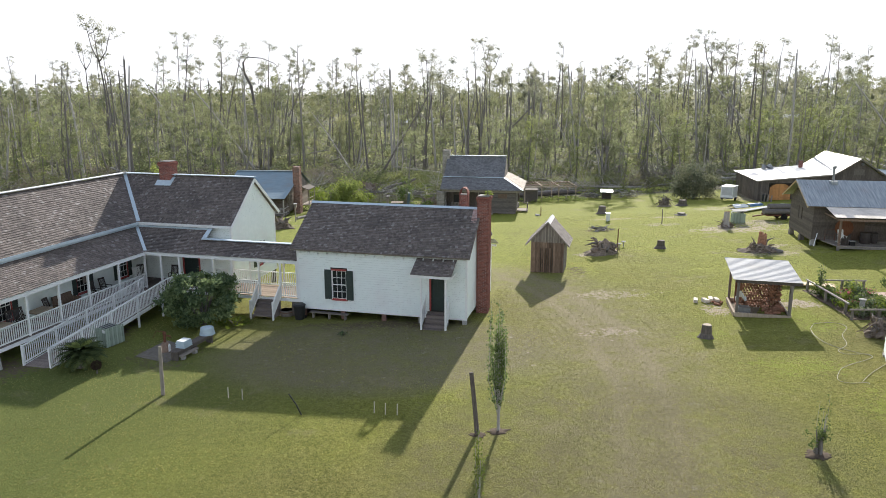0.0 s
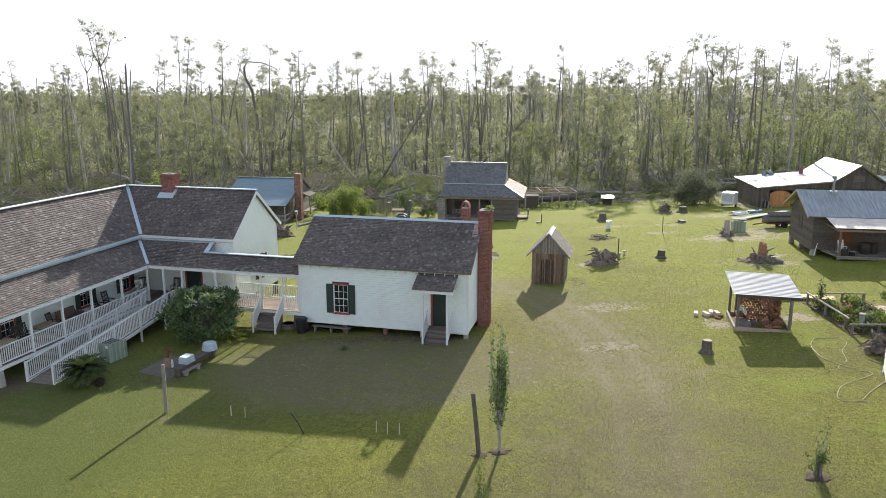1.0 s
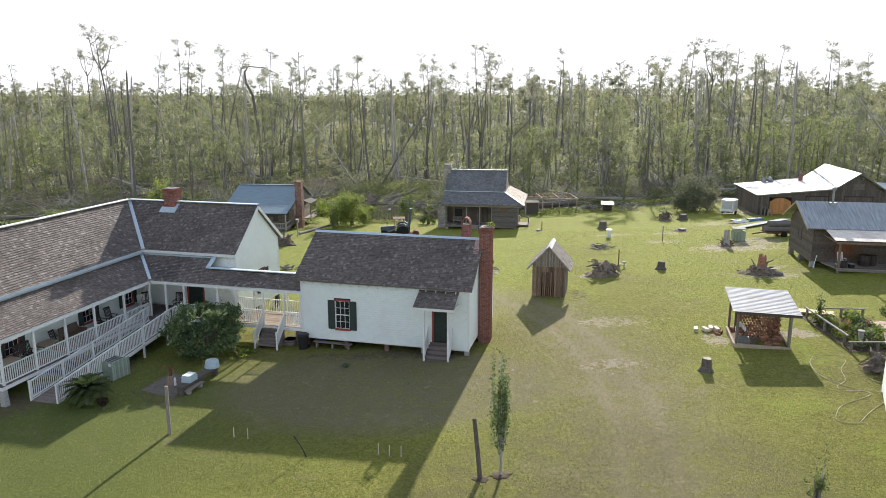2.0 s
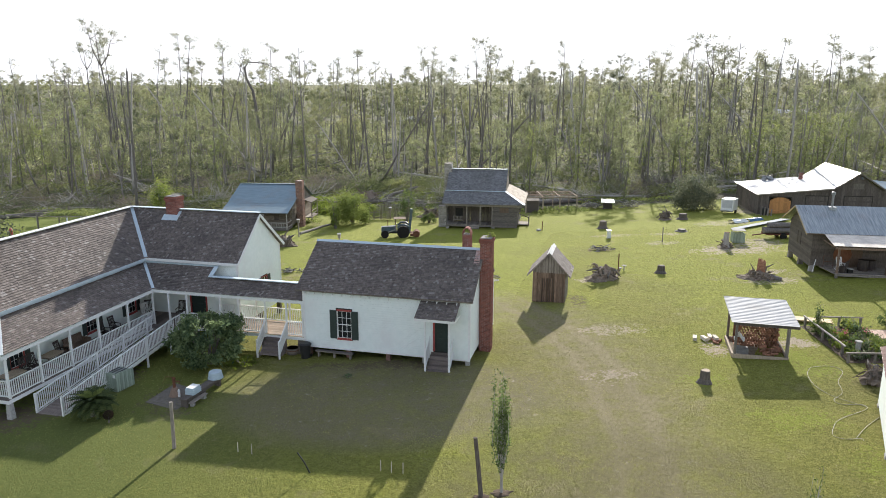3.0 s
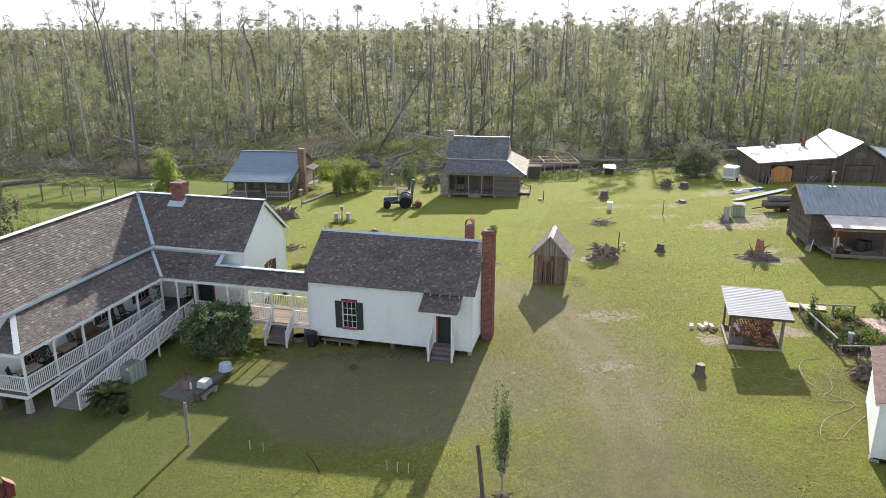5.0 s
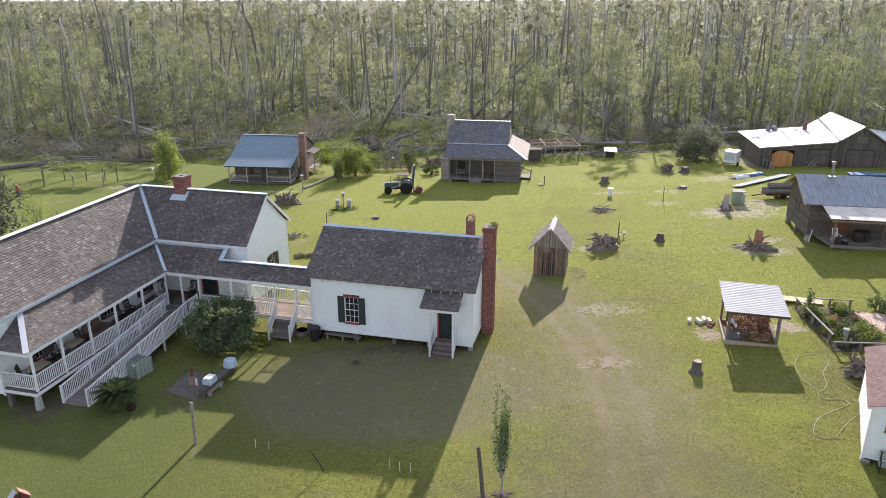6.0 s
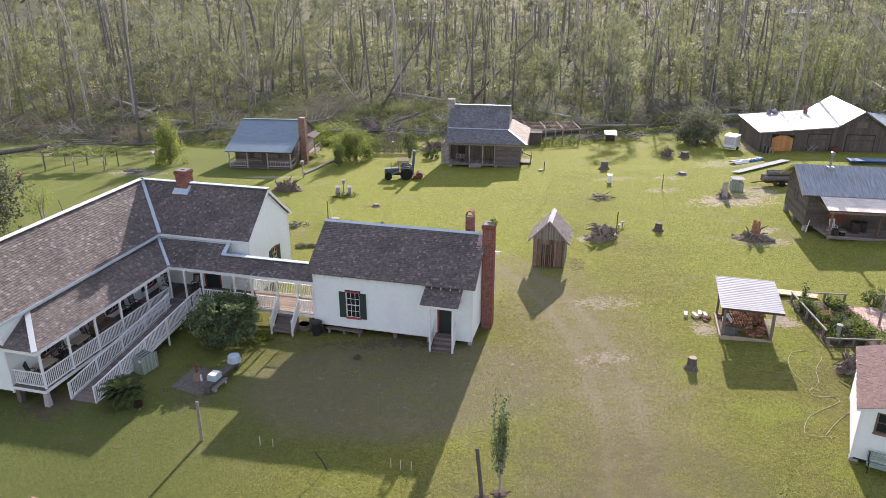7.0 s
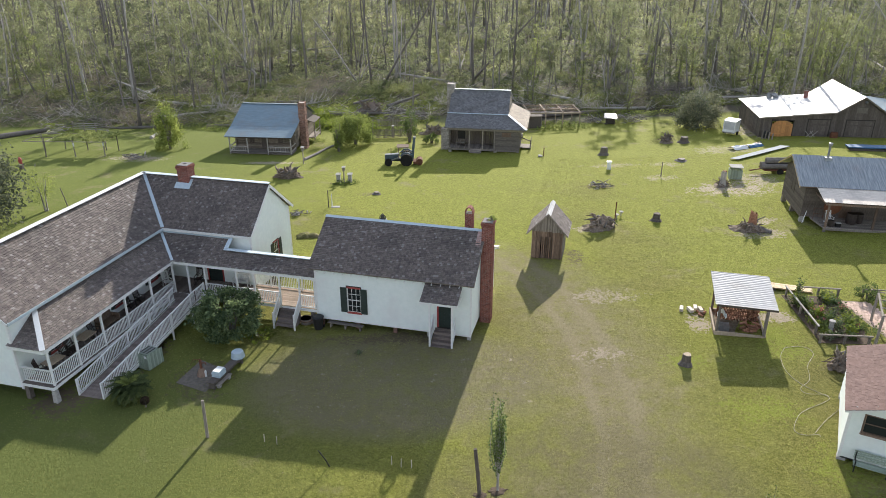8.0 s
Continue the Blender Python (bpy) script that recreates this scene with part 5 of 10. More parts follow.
    for u in (W + 0.1, W + 2.6, W + 5.4, -0.12):
        part("porch_post", Geo().tube([(u, 0.1, 0.05), (u, 0.1, ze + 0.02)], [0.10, 0.085], 7), BARK_PALE, c)
    for a, b in ((W + 0.15, W + 2.55), (W + 5.45, -0.2)):
        r = part("railing", Geo().beam((a, 0.1, 1.12), (b, 0.1, 1.12), 0.10, 0.10), BARK_PALE, c)
        part("bottom_rail", Geo().beam((a, 0.1, 0.5), (b, 0.1, 0.5), 0.10, 0.10), BARK_PALE, r)
        for k in range(1, 9):
            u = a + (b - a) * k / 9
            part("baluster", Geo().box(u - 0.04, u + 0.04, 0.075, 0.125, 0.5, 1.12), BARK_PALE, r)
    for u in (-0.12, W + 0.1):
        for zz in (1.12, 0.5):
            part("railing", Geo().beam((u, 0.15, zz), (u, 2.25, zz), 0.10, 0.10), BARK_PALE, c)
    stone_stack(c, 0.0, 0.88, 4.3, 5.4, -0.2, 6.25, rng, BRICK_PALE, size=0.22)
    # lean-to porch behind the chimney
    part("rear_roof", Geo().slab([(-0.1, 8.2, 3.0), (1.05, 8.2, 2.6), (1.05, 11.6, 2.6), (-0.1, 11.6, 3.0)], 0.08), WOOD_DARK, c)
    for v in (8.4, 11.3):
        part("porch_post", Geo().box(0.88, 1.0, v, v + 0.12, 0.0, 2.6), WOOD_GREY, c)
    part("rear_deck", Geo().box(-0.1, 1.0, 8.3, 11.5, 0.32, 0.42), WOOD_GREY, c)
    for zz in (1.3, 0.85):
        part("railing", Geo().beam((0.94, 8.4, zz), (0.94, 11.4, zz), 0.06, 0.08), WOOD_GREY, c)


def shingled_cabin():
    rng = random.Random(22)
    gz = ground_z(5, 95) - 0.05
    c = thing("farm_cabin", pose(9.6, 92.9, gz, 0, 0, -9.0), "grey weathered cabin with steep shingle roof and deep front porch", "cabin")
    L, FL, R = -9.6, 0.62, -1.75
    ze, zb, zr, vb, vr, vk = 3.45, 4.75, 7.35, 2.45, 6.1, 10.4
    sf = part("roof", Geo().slab([(L - 0.4, vb, zb), (R, vb, zb), (R, vr, zr), (L - 0.4, vr, zr)], 0.1).slab([(L - 0.4, vr, zr), (R, vr, zr), (R, vk, 4.2), (L - 0.4, vk, 4.2)], 0.1)
              .slab([(L - 0.5, -0.35, ze), (0.95, -0.35, ze), (R, vb, zb), (L - 0.5, vb, zb)], 0.1).slab([(0.95, -0.35, ze), (0.95, vk, ze), (R, vk, zb), (R, vb, zb)], 0.1), WOOD_GREY, c)
    g = Geo()
    l1, l2, l3 = math.hypot(vr - vb, zr - zb), math.hypot(vb + 0.35, zb - ze), math.hypot(0.95 - R, zb - ze)
    shingle_rows(g, (L - 0.4, vb, zb), (1, 0, 0), (0, vr - vb, zr - zb), l1, lambda t: (0.0, R - L + 0.4), rng, 0.2, (0.16, 0.3))
    shingle_rows(g, (L - 0.5, -0.35, ze), (1, 0, 0), (0, vb + 0.35, zb - ze), l2, lambda t: (0.0, 0.95 - L + 0.5 - (0.95 - R) * t / l2), rng, 0.2, (0.16, 0.3))
    tagged(part("shingles", g, SHINGLE_GREY, sf), kind="stuff")
    g = shingle_rows(Geo(), (0.95, -0.35, ze), (0, 1, 0), (R - 0.95, 0, zb - ze), l3, lambda t: ((vb + 0.35) * t / l3, vk + 0.35), rng, 0.2, (0.16, 0.3))
    tagged(part("side_shingles", g, surface("tan_side_shingle", (0.155, 0.125, 0.09), (0.26, 0.215, 0.16), 5.0, island=0.25), sf), kind="stuff")
    part("ridge_cap", Geo().beam((L - 0.4, vr, zr + 0.09), (R + 0.02, vr, zr + 0.09), 0.36, 0.05), CAP, sf)
    part("flashing", Geo().beam((L - 0.5, vb, zb + 0.09), (R, vb, zb + 0.09), 0.30, 0.06), CAP, sf)
    part("hip_cap", Geo().beam((0.97, -0.37, ze + 0.09), (R, vb, zb + 0.10), 0.34, 0.05), CAP, sf)
    part("porch_beam", Geo().box(L - 0.1, 0.6, -0.12, 0.02, ze - 0.32, ze - 0.12), WOOD_GREY, c)
    # walls
    pieces("wall_board", board_wall(Geo(), (L, 2.4), (-3.3, 2.4), FL, lambda s: 4.5, rng), WOOD_DARK, c)
    part("wall", Geo().box(-3.3, -3.2, 0.2, 2.4, FL, 3.6), WOOD_GREY, c)
    pieces("gable_board", board_wall(Geo(), (R, 2.4), (R, 10.2), FL, lambda s: min(4.65 + s * 0.71, 7.3 - max(0, s - 3.7) * 0.73) - 0.1, rng), WOOD_GREY, c)
    pieces("wall_board", board_wall(Geo(), (L, 10.2), (L, 2.4), FL, lambda s: 4.2 + min(s * 0.73, (7.8 - s) * 0.71) * 0.95, rng), WOOD_GREY, c)
    pieces("clapboard", clapboards(Geo(), (-3.3, 0.15), (0, 0.15), FL - 0.25, 3.25, course=0.2), WOOD_BARN, c)
    pieces("clapboard", clapboards(Geo(), (0, 0.15), (0, 5.5), FL - 0.25, 3.3, course=0.2), WOOD_BARN, c)
    part("wall", Geo().box(-3.3, -0.02, 0.16, 0.25, FL - 0.25, 3.3).box(-0.1, -0.02, 0.25, 5.5, FL - 0.25, 3.3).box(L, -0.02, 10.0, 10.2, FL, 4.0), WOOD_DARK, c)
    part("board_patch", Geo().box(-2.35, -1.15, 0.10, 0.125, 2.35, 2.95), WOOD_SHED, c)
    pieces("floor_board", planks(Geo(), L, -3.3, 0.0, 2.4, FL, 0.06, 0.16, "v", rng), WOOD_GREY, c)
    part("floor_beam", Geo().box(L, 0, 0.0, 0.1, FL - 0.28, FL - 0.07), WOOD_GREY, c)
    for u in (L + 0.1, -6.75, -4.95, -3.35):
        part("porch_post", Geo().box(u - 0.07, u + 0.07, 0.02, 0.16, FL, ze - 0.3), WOOD_GREY, c)
    for u in (L + 0.2, -6.6, -3.2, -0.2):
        for v in (0.15, 5.0, 9.8):
            part("pier", Geo().box(u - 0.2, u + 0.2, v - 0.12, v + 0.28, -0.3, FL - 0.28), STONE, c)
    steps(c, -6.6, -5.1, 0.0, FL, 2, 0.21, 0.3, WOOD_GREY)
    part("door", Geo().box(-6.5, -5.6, 2.33, 2.38, FL, FL + 2.0), WOOD_DARK, c)
    part("window", Geo().box(-8.6, -7.6, 2.33, 2.37, 1.3, 2.4), INSIDE, c)
    stone_stack(c, L - 1.05, L - 0.02, 5.5, 6.7, -0.2, 8.2, rng, STONE)
    stone_stack(c, L - 1.25, L - 0.02, 1.5, 2.6, -0.2, 2.8, rng, STONE, "stone_wall_end")
    # small railed stoop on the side
    part("side_stoop", Geo().box(0.05, 1.5, 2.2, 4.2, 0.35, 0.45), WOOD_GREY, c)
    part("stoop_rail", Geo().beam((1.45, 2.2, 0.1), (1.45, 2.2, 1.5), 0.09, 0.09).beam((1.45, 4.2, 0.1), (1.45, 4.2, 1.5), 0.09, 0.09).beam((1.45, 2.2, 1.4), (1.45, 4.2, 1.4), 0.07, 0.09).beam((0.05, 2.2, 1.9), (1.45, 2.2, 1.4), 0.07, 0.09), WOOD_DARK, c)
    b = Geo().box(-8.75, -7.45, 0.9, 1.35, FL + 0.42, FL + 0.47)
    for u in (-8.7, -7.55):
        b.box(u, u + 0.06, 0.95, 1.3, FL, FL + 0.9)
    for k in range(6):
        b.box(-8.6 + k * 0.2, -8.52 + k * 0.2, 1.28, 1.31, FL + 0.47, FL + 0.88)
    b.box(-8.75, -7.45, 1.27, 1.32, FL + 0.85, FL + 0.92)
    solo("porch_bench", b, WOOD_GREY, c.matrix_basis.copy(), "grey slatted wooden bench on the cabin porch", "bench")


def dark_barn():
    """Long barn with a gabled middle and a low tin-roofed side aisle."""
    rng = random.Random(23)
    c = thing("barn", pose(55.7, 94.9, 0.0, 0, 0, -8.0), "dark board barn with bright tin roof and orange double doors", "barn")
    D, gz = 12.5, -0.85
    er, zr, lz, lu = 2.9, 5.05, 1.95, -12.6
    g = corrugated(Geo(), (-3.1, D, er), (-3.1, -0.35, er), (0, -0.35, zr), (0, D, zr), 0.3, 0.02)
    corrugated(g, (3.3, -0.35, er), (3.3, D, er), (0, D, zr), (0, -0.35, zr), 0.3, 0.02)
    roof = part("roof", g, METAL_WHITE, c)
    part("aisle_roof", corrugated(Geo(), (lu - 0.4, D - 0.6, lz), (lu - 0.4, -0.35, lz - 0.05), (-3.05, -0.35, er + 0.03), (-3.05, D - 0.6, er + 0.03), 0.3, 0.02), METAL_WHITE, roof)
    part("aisle_roof", corrugated(Geo(), (9.5, -0.35, 2.2), (9.5, D, 2.2), (3.25, D, 3.0), (3.25, -0.35, 3.0), 0.3, 0.02), METAL_BLUE, roof)
    part("rake_board", Geo().beam((-3.12, -0.38, er - 0.08), (0, -0.38, zr - 0.08), 0.05, 0.18).beam((3.32, -0.38, er - 0.08), (0, -0.38, zr - 0.08), 0.05, 0.18), WOOD_GREY, roof)
    part("eave_board", Geo().beam((lu - 0.4, -0.3, lz - 0.15), (-3.1, -0.3, er - 0.09), 0.05, 0.16), WOOD_GREY, roof)
    front = lambda s: (1.9 + s * 0.0985) if s < 9.6 else (2.85 + min(s - 9.6, 15.4 - s) * 0.74 if s < 15.4 else 2.75 - (s - 15.4) * 0.1)
    pieces("wall_board", board_wall(Geo(), (lu, 0), (9.0, 0), gz - 0.3, lambda s: front(s) - 0.06, rng, 0.24, [(1.45, 4.2, 1.55)]), WOOD_DARK, c)
    pieces("wall_board", board_wall(Geo(), (lu, D - 1), (lu, 0), gz - 0.6, lambda s: lz - 0.12, rng, 0.24), WOOD_DARK, c)
    part("wall", Geo().box(lu, 9, D - 0.9, D - 0.8, gz - 0.5, 2.0), WOOD_DARK, c)
    part("sill", Geo().box(lu - 0.05, lu + 0.0, 0, D - 1, gz - 0.6, gz - 0.25), WOOD_GREY, c)

    def door(u0, u1, z1, mat, arch=0.0, label=""):
        d = part("barn_door", Geo().box(u0 - 0.1, u0, -0.10, -0.03, gz, z1 + 0.1).box(u1, u1 + 0.1, -0.10, -0.03, gz, z1 + 0.1).box(u0 - 0.1, u1 + 0.1, -0.10, -0.03, z1, z1 + 0.12), TIMBER_BLACK, c, label)
        n = 12
        for half in (0, 1):
            leaf = Geo()
            for k in range(n // 2):
                i = half * n // 2 + k
                x = abs((i + 0.5) / n - 0.5) * 2
                leaf.box(u0 + (u1 - u0) * i / n + 0.006, u0 + (u1 - u0) * (i + 1) / n - 0.006, -0.07, -0.03, gz + 0.1, z1 - arch * x ** 2.5)
            a, b = (u0, (u0 + u1) / 2 - 0.02) if half == 0 else ((u0 + u1) / 2 + 0.02, u1)
            lf = part("door_leaf", leaf, mat, d)
            for lo, hi in ((gz + 0.45, gz + 0.6), (z1 - 0.75, z1 - 0.6)):
                part("brace", Geo().box(a + 0.03, b - 0.03, -0.10, -0.07, lo, hi), mat, lf)

    door(-11.15, -8.4, 1.5, WOOD_ORANGE, 0.55, "orange-stained arched double door")
    door(-6.5, -3.7, 1.75, WOOD_DARK)
    door(-1.6, 1.9, 1.8, WOOD_DARK)
    part("loft_door", Geo().box(-0.6, 0.7, -0.08, -0.03, 2.9, 3.6).box(-0.7, 0.8, -0.09, -0.03, 2.82, 2.9), WOOD_GREY, c)
    part("gable_lamp", Geo().tube([(0.35, -0.03, 4.3), (0.35, -0.12, 4.3), (0.35, -0.3, 4.25)], [0.22, 0.22, 0.12], 10), STEEL, c)
    for u in (-3.4, 3.2):
        part("knee_brace", Geo().beam((u, -0.05, 1.9), (u, -0.5, 2.7), 0.1, 0.1), WOOD_DARK, c)
    brick_stack(c, -4.5, -4.05, 9.2, 9.65, 2.5, 3.85, BRICK, rng, corbel=False)
    part("roof_vent", Geo().tube([(-9.2, 10.6, 2.1), (-9.0, 10.7, 2.75), (-8.2, 10.9, 2.8), (-7.6, 10.9, 2.3)], [0.2, 0.45, 0.4, 0.2], 8), STEEL, c)


def store_house():
    """Raised board building with a metal roof and a front porch."""
    rng = random.Random(24)
    gz = ground_z(34, 61) - 0.05
    c = thing("store_house", pose(32.45, 61.2, gz, 0, 0, -10.0), "raised dark board building with metal roof and wide front porch", "building")
    W, D, FL = 12.0, 6.6, 0.55
    z = lambda a: a - gz
    zr, ze = z(5.95), z(4.12)
    vr = 3.45
    roof = part("roof", corrugated(corrugated(Geo(), (-0.75, -0.5, ze), (W + 0.5, -0.5, ze), (W + 0.5, vr, zr), (-0.75, vr, zr), 0.32, 0.02), (W + 0.5, D + 0.6, ze - 0.02), (-0.75, D + 0.6, ze - 0.02), (-0.75, vr, zr), (W + 0.5, vr, zr), 0.32, 0.02), METAL_SILVER, c)
    part("rake_board", Geo().beam((-0.7, -0.5, ze - 0.08), (-0.7, vr, zr - 0.08), 0.06, 0.16).beam((-0.7, D + 0.6, ze - 0.08), (-0.7, vr, zr - 0.08), 0.06, 0.16), WOOD_FRESH, roof)
    part("roof_deck", Geo().slab([(-0.6, -0.45, ze - 0.05), (W, -0.45, ze - 0.05), (W, vr, zr - 0.05), (-0.6, vr, zr - 0.05)], 0.06), WOOD_SHED, roof)
    part("porch_roof", corrugated(Geo(), (0.75, -3.05, z(3.61)), (W + 0.5, -3.05, z(3.61)), (W + 0.5, -0.42, ze - 0.04), (0.75, -0.42, ze - 0.04), 0.3, 0.015), METAL_CREAM, roof)
    part("porch_beam", Geo().box(0.95, W, -2.95, -2.83, z(3.3), z(3.47)), WOOD_SHED, roof)
    part("porch_rafter", Geo().box(0.85, 0.93, -2.9, -0.1, z(3.42), z(3.52)), WOOD_SHED, roof)
    g = clapboards(Geo(), (0, 0), (W, 0), FL, ze + 0.1, course=0.22, openings=[(3.2, 4.2, FL, FL + 2.05), (8.0, 9.0, FL, FL + 2.05)])
    pieces("clapboard", g, WOOD_DARK, c)
    part("wall", Geo().box(0, W, 0.01, 0.1, FL, ze), WOOD_DARK, c)
    rise = lambda zz: (max(0.0, (zz - ze) * 3.3 / (zr - ze)), D - max(0.0, (zz - ze) * 3.3 / (zr - ze)))
    g = clapboards(Geo(), (0, D), (0, 0), FL - 0.1, zr - 0.15, lambda zz: (D - rise(zz)[1], D - rise(zz)[0]), [(2.6, 3.5, 1.8, 2.9)], 0.22)
    pieces("gable_clapboard", g, WOOD_DARK, c)
    part("gable_wall", Geo().box(0.02, 0.1, 0, D, FL, ze).box(0.1, W, D - 0.1, D, FL, ze), WOOD_DARK, c)
    part("window", Geo().box(-0.03, 0.0, 3.1, 4.0, 1.8, 2.9).box(-0.06, -0.03, 3.05, 3.12, 1.75, 2.95).box(-0.06, -0.03, 3.98, 4.05, 1.75, 2.95), WOOD_DARK, c)
    part("door", Geo().box(3.2, 4.2, 0.0, 0.03, FL, FL + 2.05), WOOD_SHED, c)
    part("wall_panel", Geo().tube([(2.55, -0.03, FL + 1.1), (2.55, -0.12, FL + 1.1)], [0.75, 0.75], 14), WOOD_RED, c)
    for u in (0.2, 4.0, 8.0, 11.8):
        for v in (0.2, D / 2, D - 0.2):
            part("pier", Geo().hexa([(u + sx * w, v + sy * w, zz) for sx in (-1, 1) for sy in (-1, 1) for zz, w in ((-0.5, 0.24), (FL, 0.17))]), CONCRETE if v < 1 and u < 1 else WOOD_GREY, c)
    pieces("floor_board", planks(Geo(), 1.2, 11.5, -2.75, -0.03, FL + 0.02, 0.05, 0.17, "u", rng), WOOD_GREY, c)
    part("porch_floor_side", Geo().slab([(0.75, -0.6, FL), (1.2, -2.7, FL), (1.2, -0.03, FL), (0.75, -0.03, FL)], 0.05), WOOD_GREY, c)
    part("floor_beam", Geo().box(1.2, 11.5, -2.78, -2.72, FL - 0.2, FL - 0.05), WOOD_GREY, c)
    for u in (1.35, 5.2, 9.2):
        part("porch_post", Geo().box(u - 0.08, u + 0.08, -2.7, -2.54, FL, z(3.3)), WOOD_SHED, c)
        part("pier", Geo().box(u - 0.1, u + 0.1, -2.7, -2.5, -0.4, FL - 0.05), WOOD_GREY, c)
    p = part("stove_pipe", Geo().tube([(2.3, 3.1, zr - 0.35), (2.3, 3.1, zr + 1.05)], [0.10, 0.10], 12), STEEL, c)
    part("rain_cap", Geo().tube([(2.3, 3.1, zr + 1.05), (2.3, 3.1, zr + 1.12), (2.3, 3.1, zr + 1.32), (2.3, 3.1, zr + 1.36)], [0.12, 0.19, 0.19, 0.05], 12), STEEL, p)
    part("pipe_collar", Geo().box(2.0, 2.6, 2.75, 3.3, zr - 0.3, zr - 0.02), METAL_SILVER, p)
    return c


def tool_shed():
    """Tiny gabled shed of upright boards."""
    rng = random.Random(25)
    gz = ground_z(8.3, 55.5) - 0.02
    c = thing("tool_shed", pose(7.02, 55.0, gz, 0, 0, -14.5), "tiny weathered board shed with shingled gable roof and slatted door", "shed")
    W, D = 2.55, 2.9
    ze, zr = 2.62, 4.0
    top = lambda s: ze + 0.1 + min(s, W - s) * (zr - ze - 0.15) / (W / 2)
    pieces("front_board", board_wall(Geo(), (0, 0), (W, 0), 0.02, lambda s: 2.55, rng, 0.16, [(0.75, 1.72, 2.05)]), WOOD_SHED, c)
    pieces("gable_board", board_wall(Geo(), (0, -0.04), (W, -0.04), 2.5, top, rng, 0.11), WOOD_GREY, c)
    pieces("wall_board", board_wall(Geo(), (W, 0.04), (W, D), 0.02, lambda s: ze + 0.05, rng, 0.2), WOOD_GREY, c)
    pieces("wall_board", board_wall(Geo(), (0, D), (0, 0.04), 0.02, lambda s: ze + 0.05, rng, 0.2), WOOD_GREY, c)
    pieces("back_board", board_wall(Geo(), (W, D), (0, D), 0.02, top, rng, 0.2), WOOD_GREY, c)
    for k in range(6):
        u = 0.80 + k * 0.155
        part("slat", Geo().box(u, u + 0.10, -0.03, 0.0, 0.1, 2.08), WOOD_SHED, c)
    part("floor", Geo().box(0.05, W - 0.05, 0.05, D - 0.05, 0.02, 0.08), WOOD_DARK, c)
    part("back_lining", Geo().box(0.05, W - 0.05, D - 0.12, D - 0.08, 0.09, 2.9), WOOD_DARK, c)
    o = 0.42
    sl = (zr - ze) / (W / 2)
    ez = ze - o * sl + 0.06
    rf = part("roof", Geo().slab([(-o, -0.25, ez), (W / 2, -0.25, zr + 0.06), (W / 2, D + 0.25, zr + 0.06), (-o, D + 0.25, ez)][::-1], 0.06).slab([(W / 2, -0.25, zr + 0.06), (W + o, -0.25, ez), (W + o, D + 0.25, ez), (W / 2, D + 0.25, zr + 0.06)][::-1], 0.06), WOOD_GREY, c)
    ln = math.hypot(W / 2 + o, zr + 0.06 - ez)
    g = shingle_rows(Geo(), (W + o, -0.25, ez + 0.09), (0, 1, 0), (-1, 0, sl), ln, lambda t: (0.0, D + 0.5), rng, 0.24, (0.14, 0.3))
    shingle_rows(g, (-o, D + 0.25, ez + 0.09), (0, -1, 0), (1, 0, sl), ln, lambda t: (0.0, D + 0.5), rng, 0.24, (0.14, 0.3))
    tagged(part("shingles", g, SHINGLE, rf), kind="stuff")
    part("ridge_cap", Geo().slab([(W / 2 - 0.02, -0.28, zr + 0.24), (W / 2 + 0.2, -0.28, zr + 0.24 - 0.2 * sl), (W / 2 + 0.2, D + 0.28, zr + 0.24 - 0.2 * sl), (W / 2 - 0.02, D + 0.28, zr + 0.24)][::-1], 0.015).slab([(W / 2 - 0.2, -0.28, zr + 0.24 - 0.2 * sl), (W / 2 + 0.02, -0.28, zr + 0.24), (W / 2 + 0.02, D + 0.28, zr + 0.24), (W / 2 - 0.2, D + 0.28, zr + 0.24 - 0.2 * sl)][::-1], 0.015), METAL_WHITE, rf)


